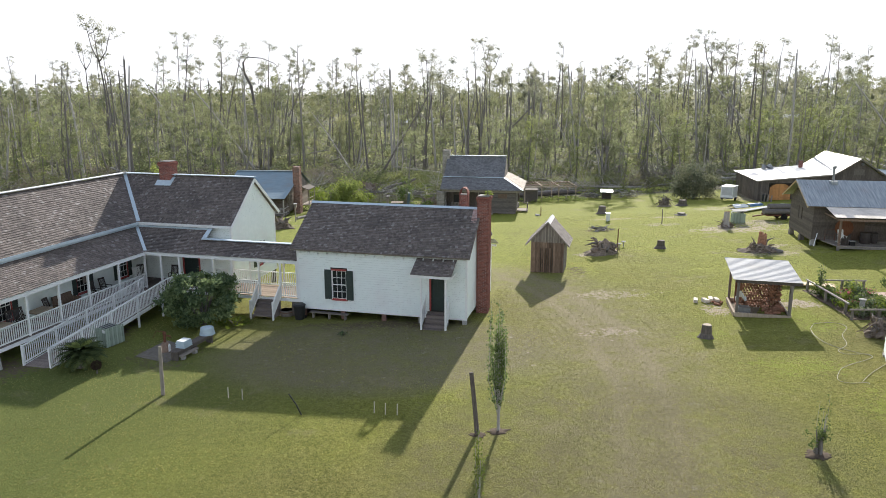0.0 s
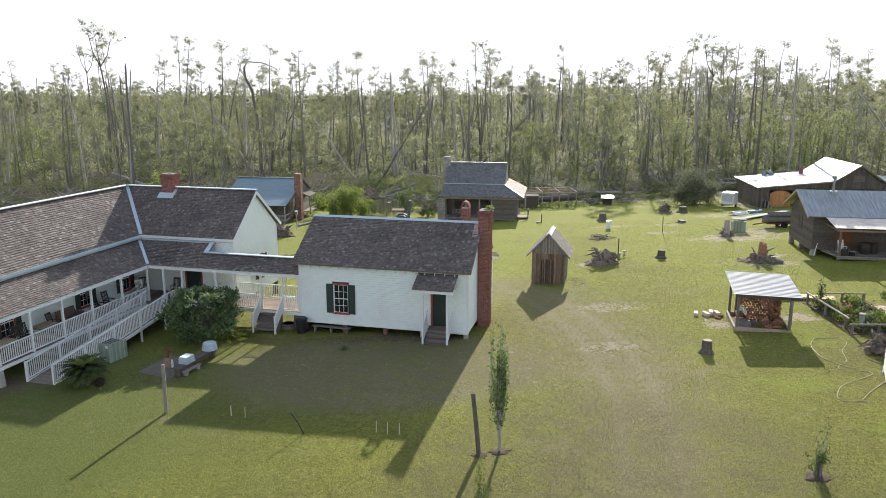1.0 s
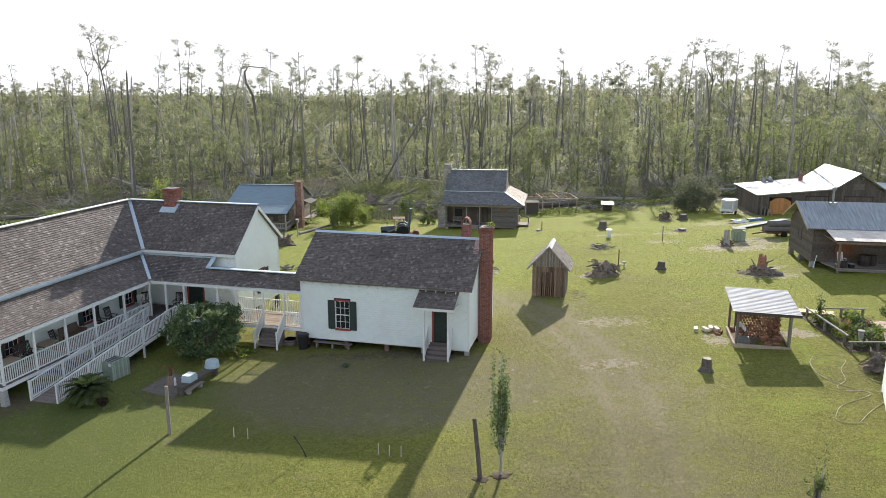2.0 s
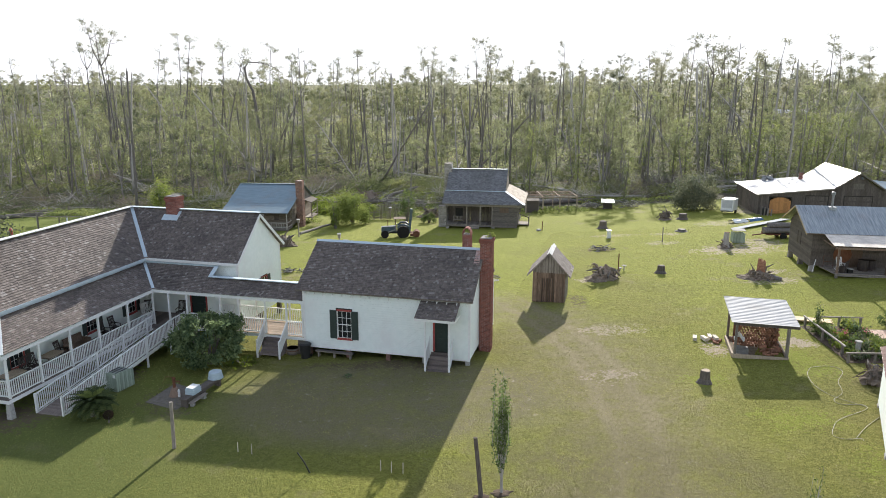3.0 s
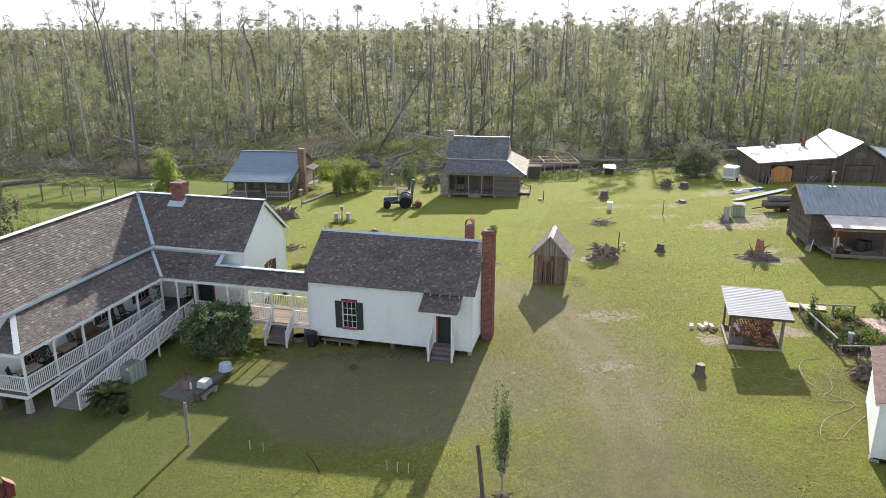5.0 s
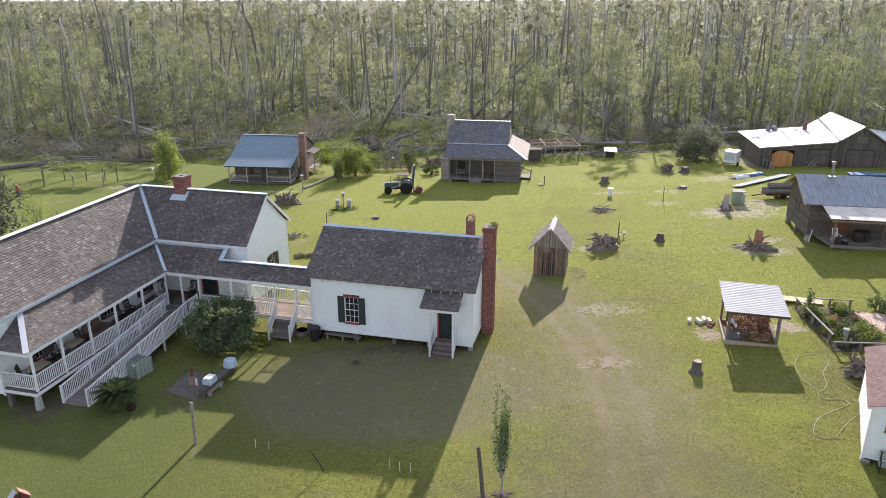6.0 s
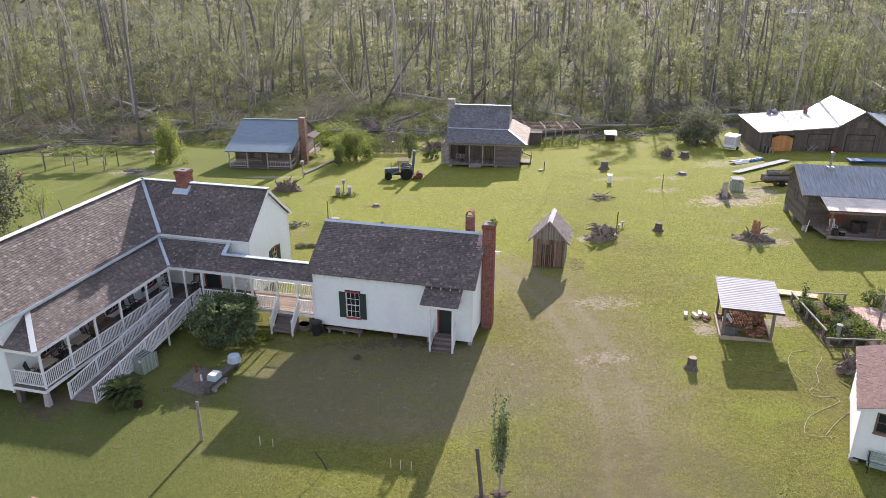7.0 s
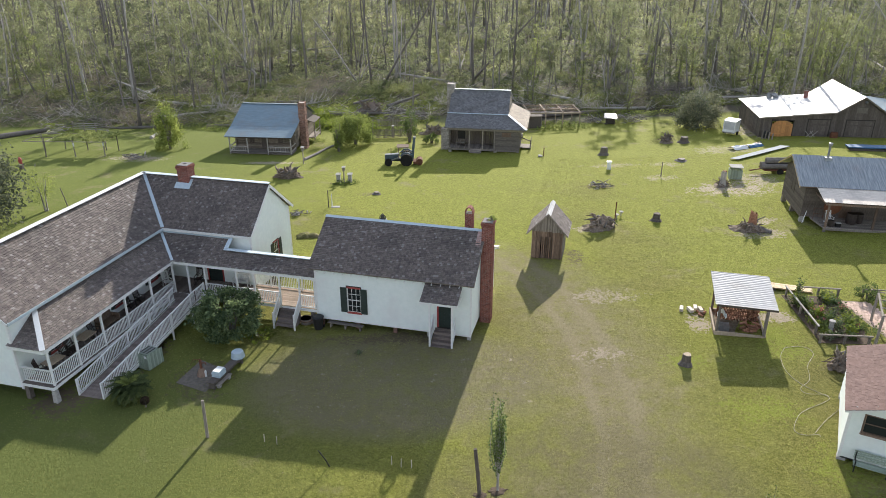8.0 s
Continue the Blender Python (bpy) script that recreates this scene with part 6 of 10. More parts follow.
def wood_shelter():
    """Open firewood shelter with a ribbed metal roof."""
    rng = random.Random(26)
    gz = ground_z(19, 42) - 0.02
    m = pose(17.6, 40.95, gz, 0, 0, -14.0)
    c = thing("wood_shelter", m, "open-sided firewood shelter with ribbed grey metal roof", "shelter")
    z = lambda a: a - gz
    f, b = z(2.93), z(3.3)
    # ribs run along the eave
    part("roof", corrugated(Geo(), (3.56, -0.25, f), (3.56, 4.05, b), (-0.25, 4.05, b), (-0.25, -0.25, f), 0.235, 0.019), surface("weathered_grey_metal_roof", (0.34, 0.345, 0.345), (0.47, 0.47, 0.465), 1.6, (1, 4, 1), 0.72, bumpy=0.03, stain=(0.32, 0.30, 0.27), stain_scale=0.5), c)
    part("roof_beam", Geo().box(-0.1, 3.6, -0.1, 0.02, f - 0.22, f - 0.05), WOOD_DARK, c)
    part("roof_beam", Geo().box(-0.1, 3.6, 3.2, 3.3, b - 0.3, b - 0.15), WOOD_DARK, c)
    for u in (0.1, 3.05):
        part("rafter", Geo().beam((u, -0.15, f - 0.08), (u, 3.9, b - 0.1), 0.06, 0.12), WOOD_DARK, c)
        for v, t in ((0.02, f - 0.1), (3.2, b - 0.25)):
            part("post", Geo().box(u - 0.07, u + 0.07, v - 0.07, v + 0.07, 0.0, t), WOOD_GREY, c)
    part("brace", Geo().beam((3.0, 0.1, 0.3), (3.05, 0.4, f - 0.2), 0.08, 0.08), WOOD_GREY, c)
    part("base_frame", Geo().box(0.0, 3.15, -0.08, 0.06, 0.0, 0.26).box(-0.06, 0.08, 0.06, 3.3, 0.0, 0.26).box(3.05, 3.19, 0.06, 3.3, 0.0, 0.26).box(0.08, 3.05, 3.15, 3.28, 0, 0.26), WOOD_TAN, c)
    part("dirt_floor", Geo().box(0.08, 3.05, 0.06, 3.15, -0.1, 0.05), SOIL_HEAP, c)
    pieces("back_board", board_wall(Geo(), (3.15, 3.36), (2.2, 3.36), 0.2, lambda s: 2.3, rng, 0.16), WOOD_GREY, c)
    pieces("back_board", board_wall(Geo(), (0.6, 1.9), (0.2, 1.9), 0.3, lambda s: 1.8, rng, 0.16), WOOD_RED, c)
    # stacked logs inside
    w = thing("firewood_stack", m, "stacked split firewood, sunlit along its top", "firewood", kind="")
    log_mesh = [mesh_of("log", Geo().tube([(0, -0.22, 0), (0, 0.22, 0)], [r * 0.09, r * 0.08], 6), FIREWOOD) for k, r in enumerate((0.8, 1.0, 1.15, 0.9, 1.05, 0.75))]
    for row in range(14):
        for col in range(14):
            x = 0.42 + col * 0.185 + (row % 2) * 0.09
            zz = 0.12 + row * 0.165
            if x > 2.95 or (row > 12 and rng.random() < 0.4):
                continue
            lg = part("log", rng.choice(log_mesh), None, w)
            lg.matrix_basis = pose(x, 2.35 + rng.uniform(-0.06, 0.06), zz, rng.uniform(-4, 4), rng.uniform(0, 360), rng.uniform(-7, 7))
    for k in range(26):
        lg = part("log", rng.choice(log_mesh), None, w)
        lg.matrix_basis = pose(rng.uniform(1.7, 2.9), rng.uniform(0.5, 1.5), 0.12 + 0.13 * (k // 9), rng.uniform(-12, 12), 0, rng.uniform(40, 130))
    t = Geo().hexa([(x, y, zz) for x, y0, y1 in ((0.25, 0.35, 0.95), (0.95, 0.35, 0.95)) for y in (y0, y1) for zz in (0.08, 0.48)])
    solo("storage_crate", t, STEEL, m, "grey metal crate inside the wood shelter", "crate")
    tp = Geo()
    for i in range(7):
        for j in range(7):
            x, y = 0.25 + i * 0.09, 1.0 + j * 0.13
            tp.v.append((x, y, 0.75 + 0.35 * math.sin(i * 0.9 + j * 0.5) * math.cos(j * 0.8) + 0.05 * (6 - j)))
    tp.f = [(j + i * 7, j + 1 + i * 7, j + 8 + i * 7, j + 7 + i * 7) for i in range(6) for j in range(6)]
    solo("plastic_sheet", tp, TRIM, m, "crumpled white plastic sheet hung in the wood shelter", "sheet")


def white_cottage():
    rng = random.Random(27)
    gz = ground_z(20, 29)
    c = thing("white_cottage", pose(19.28, 28.25, 0.0, 0, 0, -28.0), "white cottage with faded red shingle roof and brown-framed window", "house")
    W, D, Z0, ZE = 5.2, 6.0, 1.2, 3.98
    sl = 0.36
    zr = ZE + W / 2 * sl
    rise = lambda z: (max(0.0, (z - ZE) / sl), W - max(0.0, (z - ZE) / sl))
    g = clapboards(Geo(), (0, 0), (W, 0), Z0, zr, rise, [(0.65, 1.95, 2.82, 3.92)], 0.3)
    clapboards(g, (0, D), (0, 0), Z0, ZE, None, (), 0.3)
    part("siding", g, WHITE, c)
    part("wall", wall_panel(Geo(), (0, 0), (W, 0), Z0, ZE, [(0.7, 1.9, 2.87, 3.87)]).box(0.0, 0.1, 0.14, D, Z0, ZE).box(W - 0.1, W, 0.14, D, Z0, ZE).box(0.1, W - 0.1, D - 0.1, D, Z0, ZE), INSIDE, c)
    part("floor", Geo().box(0, W, 0, D, Z0 - 0.1, Z0), INSIDE, c)
    part("corner_board", Geo().box(-0.04, 0.1, -0.045, 0.1, Z0 - 0.05, ZE + 0.05), TRIM, c)
    add_window(c, on_wall((0, 0), (W, 0), 0.7, 2.87), 1.2, 1.0, 1, 2, WOOD_SHED, WOOD_SHED)
    part("window_card", Geo().box(0.76, 1.06, 0.05, 0.06, 2.9, 3.2), TRIM, c)
    for u, v in ((0.15, 0.15), (W - 0.2, 0.15), (0.15, D - 0.2), (W - 0.2, D - 0.2), (2.5, 0.15)):
        part("pier", Geo().box(u - 0.2, u + 0.2, v - 0.2, v + 0.2, gz - 0.1, Z0 - 0.1), CONCRETE, c)
    o = 0.25
    e = ZE - o * sl + 0.08
    rf = part("roof", Geo().slab([(-o, D + 0.3, e), (-o, -0.3, e), (W / 2, -0.3, zr + 0.08), (W / 2, D + 0.3, zr + 0.08)], 0.1).slab([(W + o, -0.3, e), (W + o, D + 0.3, e), (W / 2, D + 0.3, zr + 0.08), (W / 2, -0.3, zr + 0.08)], 0.1), TRIM, c)
    ln = math.hypot(W / 2 + o, zr + 0.08 - e)
    g = shingle_rows(Geo(), (-o, D + 0.3, e), (0, -1, 0), (W / 2 + o, 0, zr + 0.08 - e), ln, lambda t: (0.0, D + 0.6), rng, 0.14, (0.25, 0.35))
    shingle_rows(g, (W + o, -0.3, e), (0, 1, 0), (-W / 2 - o, 0, zr + 0.08 - e), ln, lambda t: (0.0, D + 0.6), rng, 0.14, (0.25, 0.35))
    tagged(part("shingles", g, SHINGLE_RED, rf), kind="stuff")
    # slatted green bench under the window
    b = thing("garden_bench", c.matrix_basis @ pose(0.62, -0.8, gz), "green slatted metal garden bench by the cottage wall", "bench")
    for k in range(4):
        part("seat_slat", Geo().box(0, 1.5, 0.0 + k * 0.12, 0.10 + k * 0.12, 0.42, 0.45), PALE_GREEN, b)
        part("back_slat", Geo().box(0, 1.5, 0.50 + k * 0.02, 0.53 + k * 0.02, 0.52 + k * 0.11, 0.61 + k * 0.11), PALE_GREEN, b)
    for u in (0.05, 1.41):
        part("leg", Geo().box(u, u + 0.05, 0.0, 0.05, 0, 0.62).box(u, u + 0.05, 0.45, 0.5, 0, 0.95).box(u, u + 0.05, 0.0, 0.48, 0.6, 0.64), BLACK, b)


log_cabin()
shingled_cabin()
dark_barn()
store_house()
tool_shed()
wood_shelter()
white_cottage()


# ---- yard plants ----
def leafy(name, m, label, category, leaf, radius, height, count, size, seed, group="", stems=7, lift=0.25, hollow=0.55, bark=None, loose=0.15):
    """A shrub or round tree: stems, limbs and a crown of many leaves with an uneven outline."""
    rng = random.Random(seed)
    npr = np.random.default_rng(seed)
    t = thing(name, m, label, category, group)
    for k in range(stems):
        g = Geo()
        a = 6.28 * k / stems + rng.uniform(-0.3, 0.3)
        r = radius * rng.uniform(0.25, 0.75)
        top = height * rng.uniform(0.6, 0.95)
        g.tube([(math.cos(a) * 0.12, math.sin(a) * 0.12, -0.05), (math.cos(a) * r * 0.45, math.sin(a) * r * 0.45, top * 0.5), (math.cos(a) * r, math.sin(a) * r, top)], [0.05 + 0.008 * height, 0.03 + 0.004 * height, 0.012], 5)
        part("stem", g, bark or BARK, t)
    cl = []
    for k in range(max(24, int(count / 90))):
        a, u = rng.uniform(0, 6.28), rng.uniform(-0.9 if lift > 0.02 else -0.2, 1.0)
        rr = (hollow + (1.05 - hollow) * rng.random()) * (1 + 0.18 * noise.noise((math.cos(a) * 2, math.sin(a) * 2, u * 2 + seed)))
        w = math.sqrt(max(0.0, 1 - u * u * 0.9))
        cl.append((math.cos(a) * radius * rr * w, math.sin(a) * radius * rr * w, height * (lift + (1 - lift) * (0.5 + 0.5 * u * rr) if lift > 0.02 else (u * rr + 0.25) / 1.25)))
    cl = np.array(cl)
    pick = npr.integers(0, len(cl), count)
    c = cl[pick] + npr.normal(size=(count, 3)) * np.array([radius * loose, radius * loose, height * loose * 0.47])
    c[:, 2] = np.maximum(c[:, 2], 0.06)
    part("crown", quads("crown", c, npr.uniform(size * 0.6, size * 1.35, count), leaf, npr, aspect=0.8), None, t)
    return t


def columnar(name, m, label, h, w, count, leaf, seed, size=0.11, stems=13):
    """A slim upright young tree."""
    rng = random.Random(seed)
    npr = np.random.default_rng(seed)
    t = thing(name, m, label, "tree")
    g = Geo()
    cs = []
    g.tube([(0, 0, -0.1), (0, 0, h * 0.28), (0.02, 0, h * 0.6)], [0.011 * h, 0.009 * h, 0.004 * h], 7)
    for k in range(stems):
        a = rng.uniform(0, 6.28)
        z0 = h * rng.uniform(0.06, 0.3)
        z1 = h * rng.uniform(0.62, 1.0)
        r = w * rng.uniform(0.05, 1.0)
        mid = Vector((math.cos(a) * r, math.sin(a) * r, z0 + (z1 - z0) * 0.4))
        end = Vector((math.cos(a) * r * 0.9, math.sin(a) * r * 0.9, z1))
        g.tube([(0, 0, z0), mid, end], [0.004 * h, 0.0027 * h, 0.004], 4)
        n = int(count / stems)
        for i in range(n):
            s = (i + rng.random()) / n
            p = mid.lerp(end, ((s - 0.25) / 0.75) ** 1.3 * 0.97) if s > 0.25 else Vector((0, 0, z0)).lerp(mid, 0.35 + 2.6 * s)
            cs.append((p.x + rng.gauss(0, 0.06), p.y + rng.gauss(0, 0.06), p.z + rng.gauss(0, 0.1)))
    part("trunk", g, BARK_PALE, t)
    cs = np.array(cs)
    part("crown", quads("crown", cs, npr.uniform(size * 0.6, size * 1.4, len(cs)), leaf, npr), None, t)
    return t


def mound(name, x, y, rx, ry, h, mat, label, category, seed, group=""):
    """A low ragged heap or bare patch that sinks into the lawn at its rim."""
    g = Geo()
    n, rings = 44, 7
    z0 = ground_z(x, y)
    g.v.append((0, 0, h * 0.8))
    for j in range(1, rings + 1):
        for i in range(n):
            a = 6.2832 * i / n
            q = j / rings
            ca, sa2 = math.cos(a), math.sin(a)
            w = 1 + 0.55 * noise.noise((ca * 1.3, sa2 * 1.3, seed)) + 0.40 * noise.noise((ca * 4.5, sa2 * 4.5, seed + 7)) + 0.2 * noise.noise((ca * 11, sa2 * 11, seed + 3))
            px, py = ca * rx * q * w, sa2 * ry * q * w
            z = h * (1 - q * q) + (0.35 * h + 0.03) * noise.noise((px * 2.4, py * 2.4, seed)) * (1 - q * 0.6) - (0.08 if j == rings else 0)
            g.v.append((px, py, z + ground_z(x + px, y + py) - z0))
    g.f += [(0, 1 + i, 1 + (i + 1) % n) for i in range(n)]
    for j in range(rings - 1):
        for i in range(n):
            a, b = 1 + j * n + i, 1 + j * n + (i + 1) % n
            g.f.append((a, a + n, b + n, b))
    return solo(name, g, mat, on_ground(x, y, 0, 0.0), label, category, group, smooth=True)


def root_ball(x, y, r, h, seed, label="upturned stump with tangled muddy roots", log=0.0, turn=0.0, mounded=True):
    rng = random.Random(seed)
    t = thing("uprooted_stump", on_ground(x, y, turn), label, "stump", "uprooted stumps")
    g = Geo()
    n, rings = 26, 10
    for j in range(rings + 1):
        q = j / rings
        for i in range(n):
            a = 6.2832 * i / n
            w = math.cos(q * 1.45) ** 1.15 * (1 + 0.5 * noise.noise((math.cos(a) * 1.7, math.sin(a) * 1.7, q * 2.2 + seed)) + 0.3 * noise.noise((math.cos(a) * 6, math.sin(a) * 6, q * 7 + seed)))
            g.v.append((math.cos(a) * r * w, math.sin(a) * r * 0.6 * w, -0.05 + h * 0.85 * q * (1 + 0.25 * noise.noise((math.cos(a), math.sin(a), seed + 3.0)))))
    for j in range(rings):
        for i in range(n):
            g.f.append((j * n + i, j * n + (i + 1) % n, (j + 1) * n + (i + 1) % n, (j + 1) * n + i))
    g.f.append(tuple(rings * n + i for i in range(n)))
    part("soil_clod", g, ROOTWOOD, t)
    heap = Geo()
    for j in range(5):
        for i in range(20):
            a, q = 6.2832 * i / 20, (1.3, 1.05, 0.8, 0.45, 0.1)[j]
            w = q * (1 + 0.45 * noise.noise((math.cos(a) * 2, math.sin(a) * 2, seed + 7.0)) + 0.25 * noise.noise((math.cos(a) * 5, math.sin(a) * 5, seed + j)))
            heap.v.append((math.cos(a) * r * w - 0.3 * r, math.sin(a) * r * 0.75 * w, (-0.08, 0.05, 0.14, 0.22, 0.26)[j] * h))
    heap.f = [(j * 20 + i, j * 20 + (i + 1) % 20, j * 20 + 20 + (i + 1) % 20, j * 20 + 20 + i) for j in range(4) for i in range(20)]
    if mounded:
        part("clinging_soil", heap, SOIL_HEAP, t)
    for k in range(30):
        a = rng.uniform(0, 6.28)
        q = Geo()
        s = Vector((math.cos(a) * r * 0.5, math.sin(a) * r * 0.35, h * rng.uniform(0.05, 0.75)))
        spike = k % 4 == 0
        d = Vector((math.cos(a), math.sin(a) * 0.8, rng.uniform(0.3, 1.3) if spike else rng.uniform(-0.4, 0.45))).normalized()
        L = r * (rng.uniform(0.4, 0.85) if spike else rng.uniform(0.25, 0.65))
        m1 = s + d * L * 0.5 + Vector((rng.uniform(-0.15, 0.15), rng.uniform(-0.15, 0.15), rng.uniform(0, 0.2))) * r
        e = s + d * L + Vector((rng.uniform(-0.4, 0.4), rng.uniform(-0.4, 0.4), rng.uniform(-0.1, 0.25) if spike else rng.uniform(-0.5, 0.1))) * r
        m1.z, e.z = max(m1.z, 0.04), max(e.z, 0.03)
        q.tube([s, m1, e], [r * rng.uniform(0.07, 0.15), r * rng.uniform(0.04, 0.09), 0.02], 6)
        part("root", q, ROOTWOOD if k % 3 else BARK, t)
    if log:
        part("log", Geo().tube([(0, 0, h * 0.3), (log * 0.5, 0.1, h * 0.25), (log, 0.0, h * 0.15)], [r * 0.3, r * 0.25, r * 0.2], 8), BARK, t)
    return t


def stump(x, y, r, h, seed, label="sawn grey tree stump", mat=None, jag=0.0, face=None):
    rng = random.Random(seed)
    t = thing("tree_stump", on_ground(x, y, rng.uniform(0, 360)), label, "stump", "tree stumps")
    g = Geo()
    n = 14
    for z, k in ((-0.1, 2.0), (0.07, 1.5), (h * 0.35, 1.08), (h * 0.96, 0.96), (h, 0.88)):
        for i in range(n):
            a = 6.2832 * i / n
            q = r * k * (1 + 0.12 * math.sin(3 * a + seed) + 0.05 * rng.uniform(-1, 1))
            g.v.append((math.cos(a) * q, math.sin(a) * q, z + (jag * rng.uniform(-1, 1) if z >= h * 0.9 else 0)))
    for j in range(4):
        for i in range(n):
            g.f.append((j * n + i, j * n + (i + 1) % n, (j + 1) * n + (i + 1) % n, (j + 1) * n + i))
    part("bark", g, mat or BARK, t)
    top = Geo()
    top.v = [(0, 0, h + (0.2 * jag))] + [p for p in g.v[4 * n:]]
    top.f = [(0, 1 + i, 1 + (i + 1) % n) for i in range(n)]
    part("sawn_face", top, face or ((mat or WOOD_GREY) if jag == 0 else FIREWOOD), t)
    return t


def post(x, y, h, r, label, mat=None, lean=(0, 0), group="", name="wooden_post", sides=8):
    g = Geo().tube([(0, 0, -0.2), (lean[0] * 0.5, lean[1] * 0.5, h * 0.5), (lean[0], lean[1], h)], [r * 1.1, r, r * 0.92], sides)
    return solo(name, g, mat or WOOD_GREY, on_ground(x, y), label, "post", group)


leafy("camellia_bush", on_ground(-14.95, 42.2), "big rounded glossy dark green bush beside the ramp", "bush", LEAF_SHRUB, 2.25, 3.1, 11000, 0.22, 41, stems=9, lift=0.05, hollow=0.72, loose=0.085)
columnar("slim_young_tree", on_ground(2.25, 26.6), "slim columnar young tree with pale upright stems", 6.0, 0.58, 2300, LEAF_SAPLING, 42, 0.115, 19)
columnar("bright_sapling", on_ground(1.2, 21.0), "small bright green sapling on the lawn", 3.0, 0.16, 420, LEAF_BRIGHT, 43, 0.08, 4)
leafy("small_lawn_bush", on_ground(13.8, 23.85), "small wispy sapling in a mulched ring", "bush", LEAF_MID, 0.45, 1.3, 380, 0.10, 44, stems=5, lift=0.1, hollow=0.2)
columnar("wispy_sapling", on_ground(13.95, 23.9), "thin leaning sapling with a few leaves", 2.6, 0.35, 70, LEAF_MID, 45, 0.09, 3)
mound("mulch_ring", 13.8, 23.8, 0.55, 0.4, 0.06, SOIL, "dark mulch ring round a small sapling", "mulch", 1, "mulch rings")
mound("mulch_ring", 2.25, 26.55, 0.5, 0.35, 0.05, SOIL, "dark mulch ring round a slim young tree", "mulch", 2, "mulch rings")
mound("mulch_ring", 1.4, 26.35, 0.4, 0.28, 0.04, SOIL, "bare soil ring round a wooden post", "mulch", 3, "mulch rings")
leafy("yellow_green_tree", on_ground(-38.6, 96), "small upright tree in bright yellow-green leaf", "tree", LEAF_VINE, 1.75, 6.6, 5600, 0.25, 46, lift=0.0, hollow=0.6)
leafy("broad_bush", on_ground(-13.2, 99.5), "broad leafy green bush at the lawn's edge", "bush", LEAF_WEED, 2.55, 4.5, 8000, 0.24, 47, lift=0.0, hollow=0.45)
leafy("small_tree", on_ground(-15.0, 95.2), "small light green tree beside a bush", "tree", LEAF_WEED, 0.9, 4.6, 1300, 0.24, 48, lift=0.0, hollow=0.3)
leafy("small_tree", on_ground(-5.5, 101.3), "small feathery green tree behind the tractor", "tree", LEAF_MID, 1.4, 4.6, 1300, 0.22, 49, lift=0.1, hollow=0.3)
leafy("magnolia_tree", on_ground(37.6, 105.5), "dark round evergreen tree beside a white trailer", "tree", LEAF_GREY, 2.9, 5.5, 8000, 0.30, 50, lift=0.0, hollow=0.5)
leafy("grey_leafed_tree", on_ground(-44.6, 61.0), "large grey-green evergreen tree behind the house", "tree", LEAF_EVERGREEN, 4.9, 9.2, 17000, 0.34, 51, lift=0.06, hollow=0.35)
leafy("thin_shrub", on_ground(-41.3, 68.2), "thin airy shrub on the back lawn", "bush", LEAF_VINE, 1.5, 4.2, 1200, 0.15, 52, stems=4, lift=0.15, hollow=0.3, bark=BARK_PALE)
leafy("edge_bush", on_ground(-2.3, 100.4), "scrubby bush beside the cabin's stone chimney", "bush", LEAF_MID, 1.1, 1.7, 900, 0.22, 53, lift=0.0)
for k, (bx, by, br, bh) in enumerate(((-19, 112, 3.2, 1.6), (-26, 114, 3.0, 1.5), (-12, 108.5, 2.4, 1.6), (-32, 116, 3.4, 1.4), (-22, 118, 3.0, 1.8))):
    leafy("weed_clump", on_ground(bx, by), "bright green clump of tall weeds", "bush", LEAF_BRIGHT if k % 2 == 0 else LEAF_WOODS, br, bh, 1500, 0.26, 60 + k, "weed clumps", lift=0.0, hollow=0.1)


def cycad():
    rng = random.Random(70)
    t = thing("sago_palm", on_ground(-18.85, 34.75), "dark green sago palm with a rosette of stiff fronds", "palm")
    part("trunk", Geo().tube([(0, 0, -0.1), (0, 0, 0.75)], [0.24, 0.2], 9), BARK, t)
    for k in range(58):
        a = 2.399 * k
        el = 1.35 - 1.25 * (k / 58) ** 0.8 + rng.uniform(-0.08, 0.08)
        L = rng.uniform(1.1, 1.4) * (0.7 if k < 5 else 1.0)
        g = Geo()
        line, q, d = [], Vector((0, 0, 0.75)), el
        for i in range(11):
            line.append(q.copy())
            q = q + Vector((math.cos(a) * math.cos(d), math.sin(a) * math.cos(d), math.sin(d))) * L / 10
            d -= 0.13
            q.z = max(q.z, 0.08)
        g.tube(line, [0.018] * 10 + [0.005], 4)
        side = Vector((-math.sin(a), math.cos(a), 0.12))
        for i in range(1, 11):
            d2 = (line[i] - line[i - 1]).normalized()
            for f in (0.0, 0.5):
                p = line[i].lerp(line[i - 1], f)
                for sg in (-1, 1):
                    e = p + side * sg * 0.25 * math.sin(0.35 + 2.4 * i / 10) + d2 * 0.1
                    g.add([p - d2 * 0.035, p + d2 * 0.035, e + d2 * 0.012, e - d2 * 0.012], [(0, 1, 2, 3)])
        # centre fronds take a brighter leaf colour to look sunlit
        part("frond", g, LEAF_VINE if k < 5 else LEAF_CYCAD, t, "upright centre frond coloured yellow-green as if sunlit" if k < 5 else "")


cycad()
leafy("weed_tuft", on_ground(-5.88, 39.58), "small dark weed tuft on bare soil", "plant", LEAF_SHRUB, 0.28, 0.22, 160, 0.08, 74, stems=3, lift=0.0)


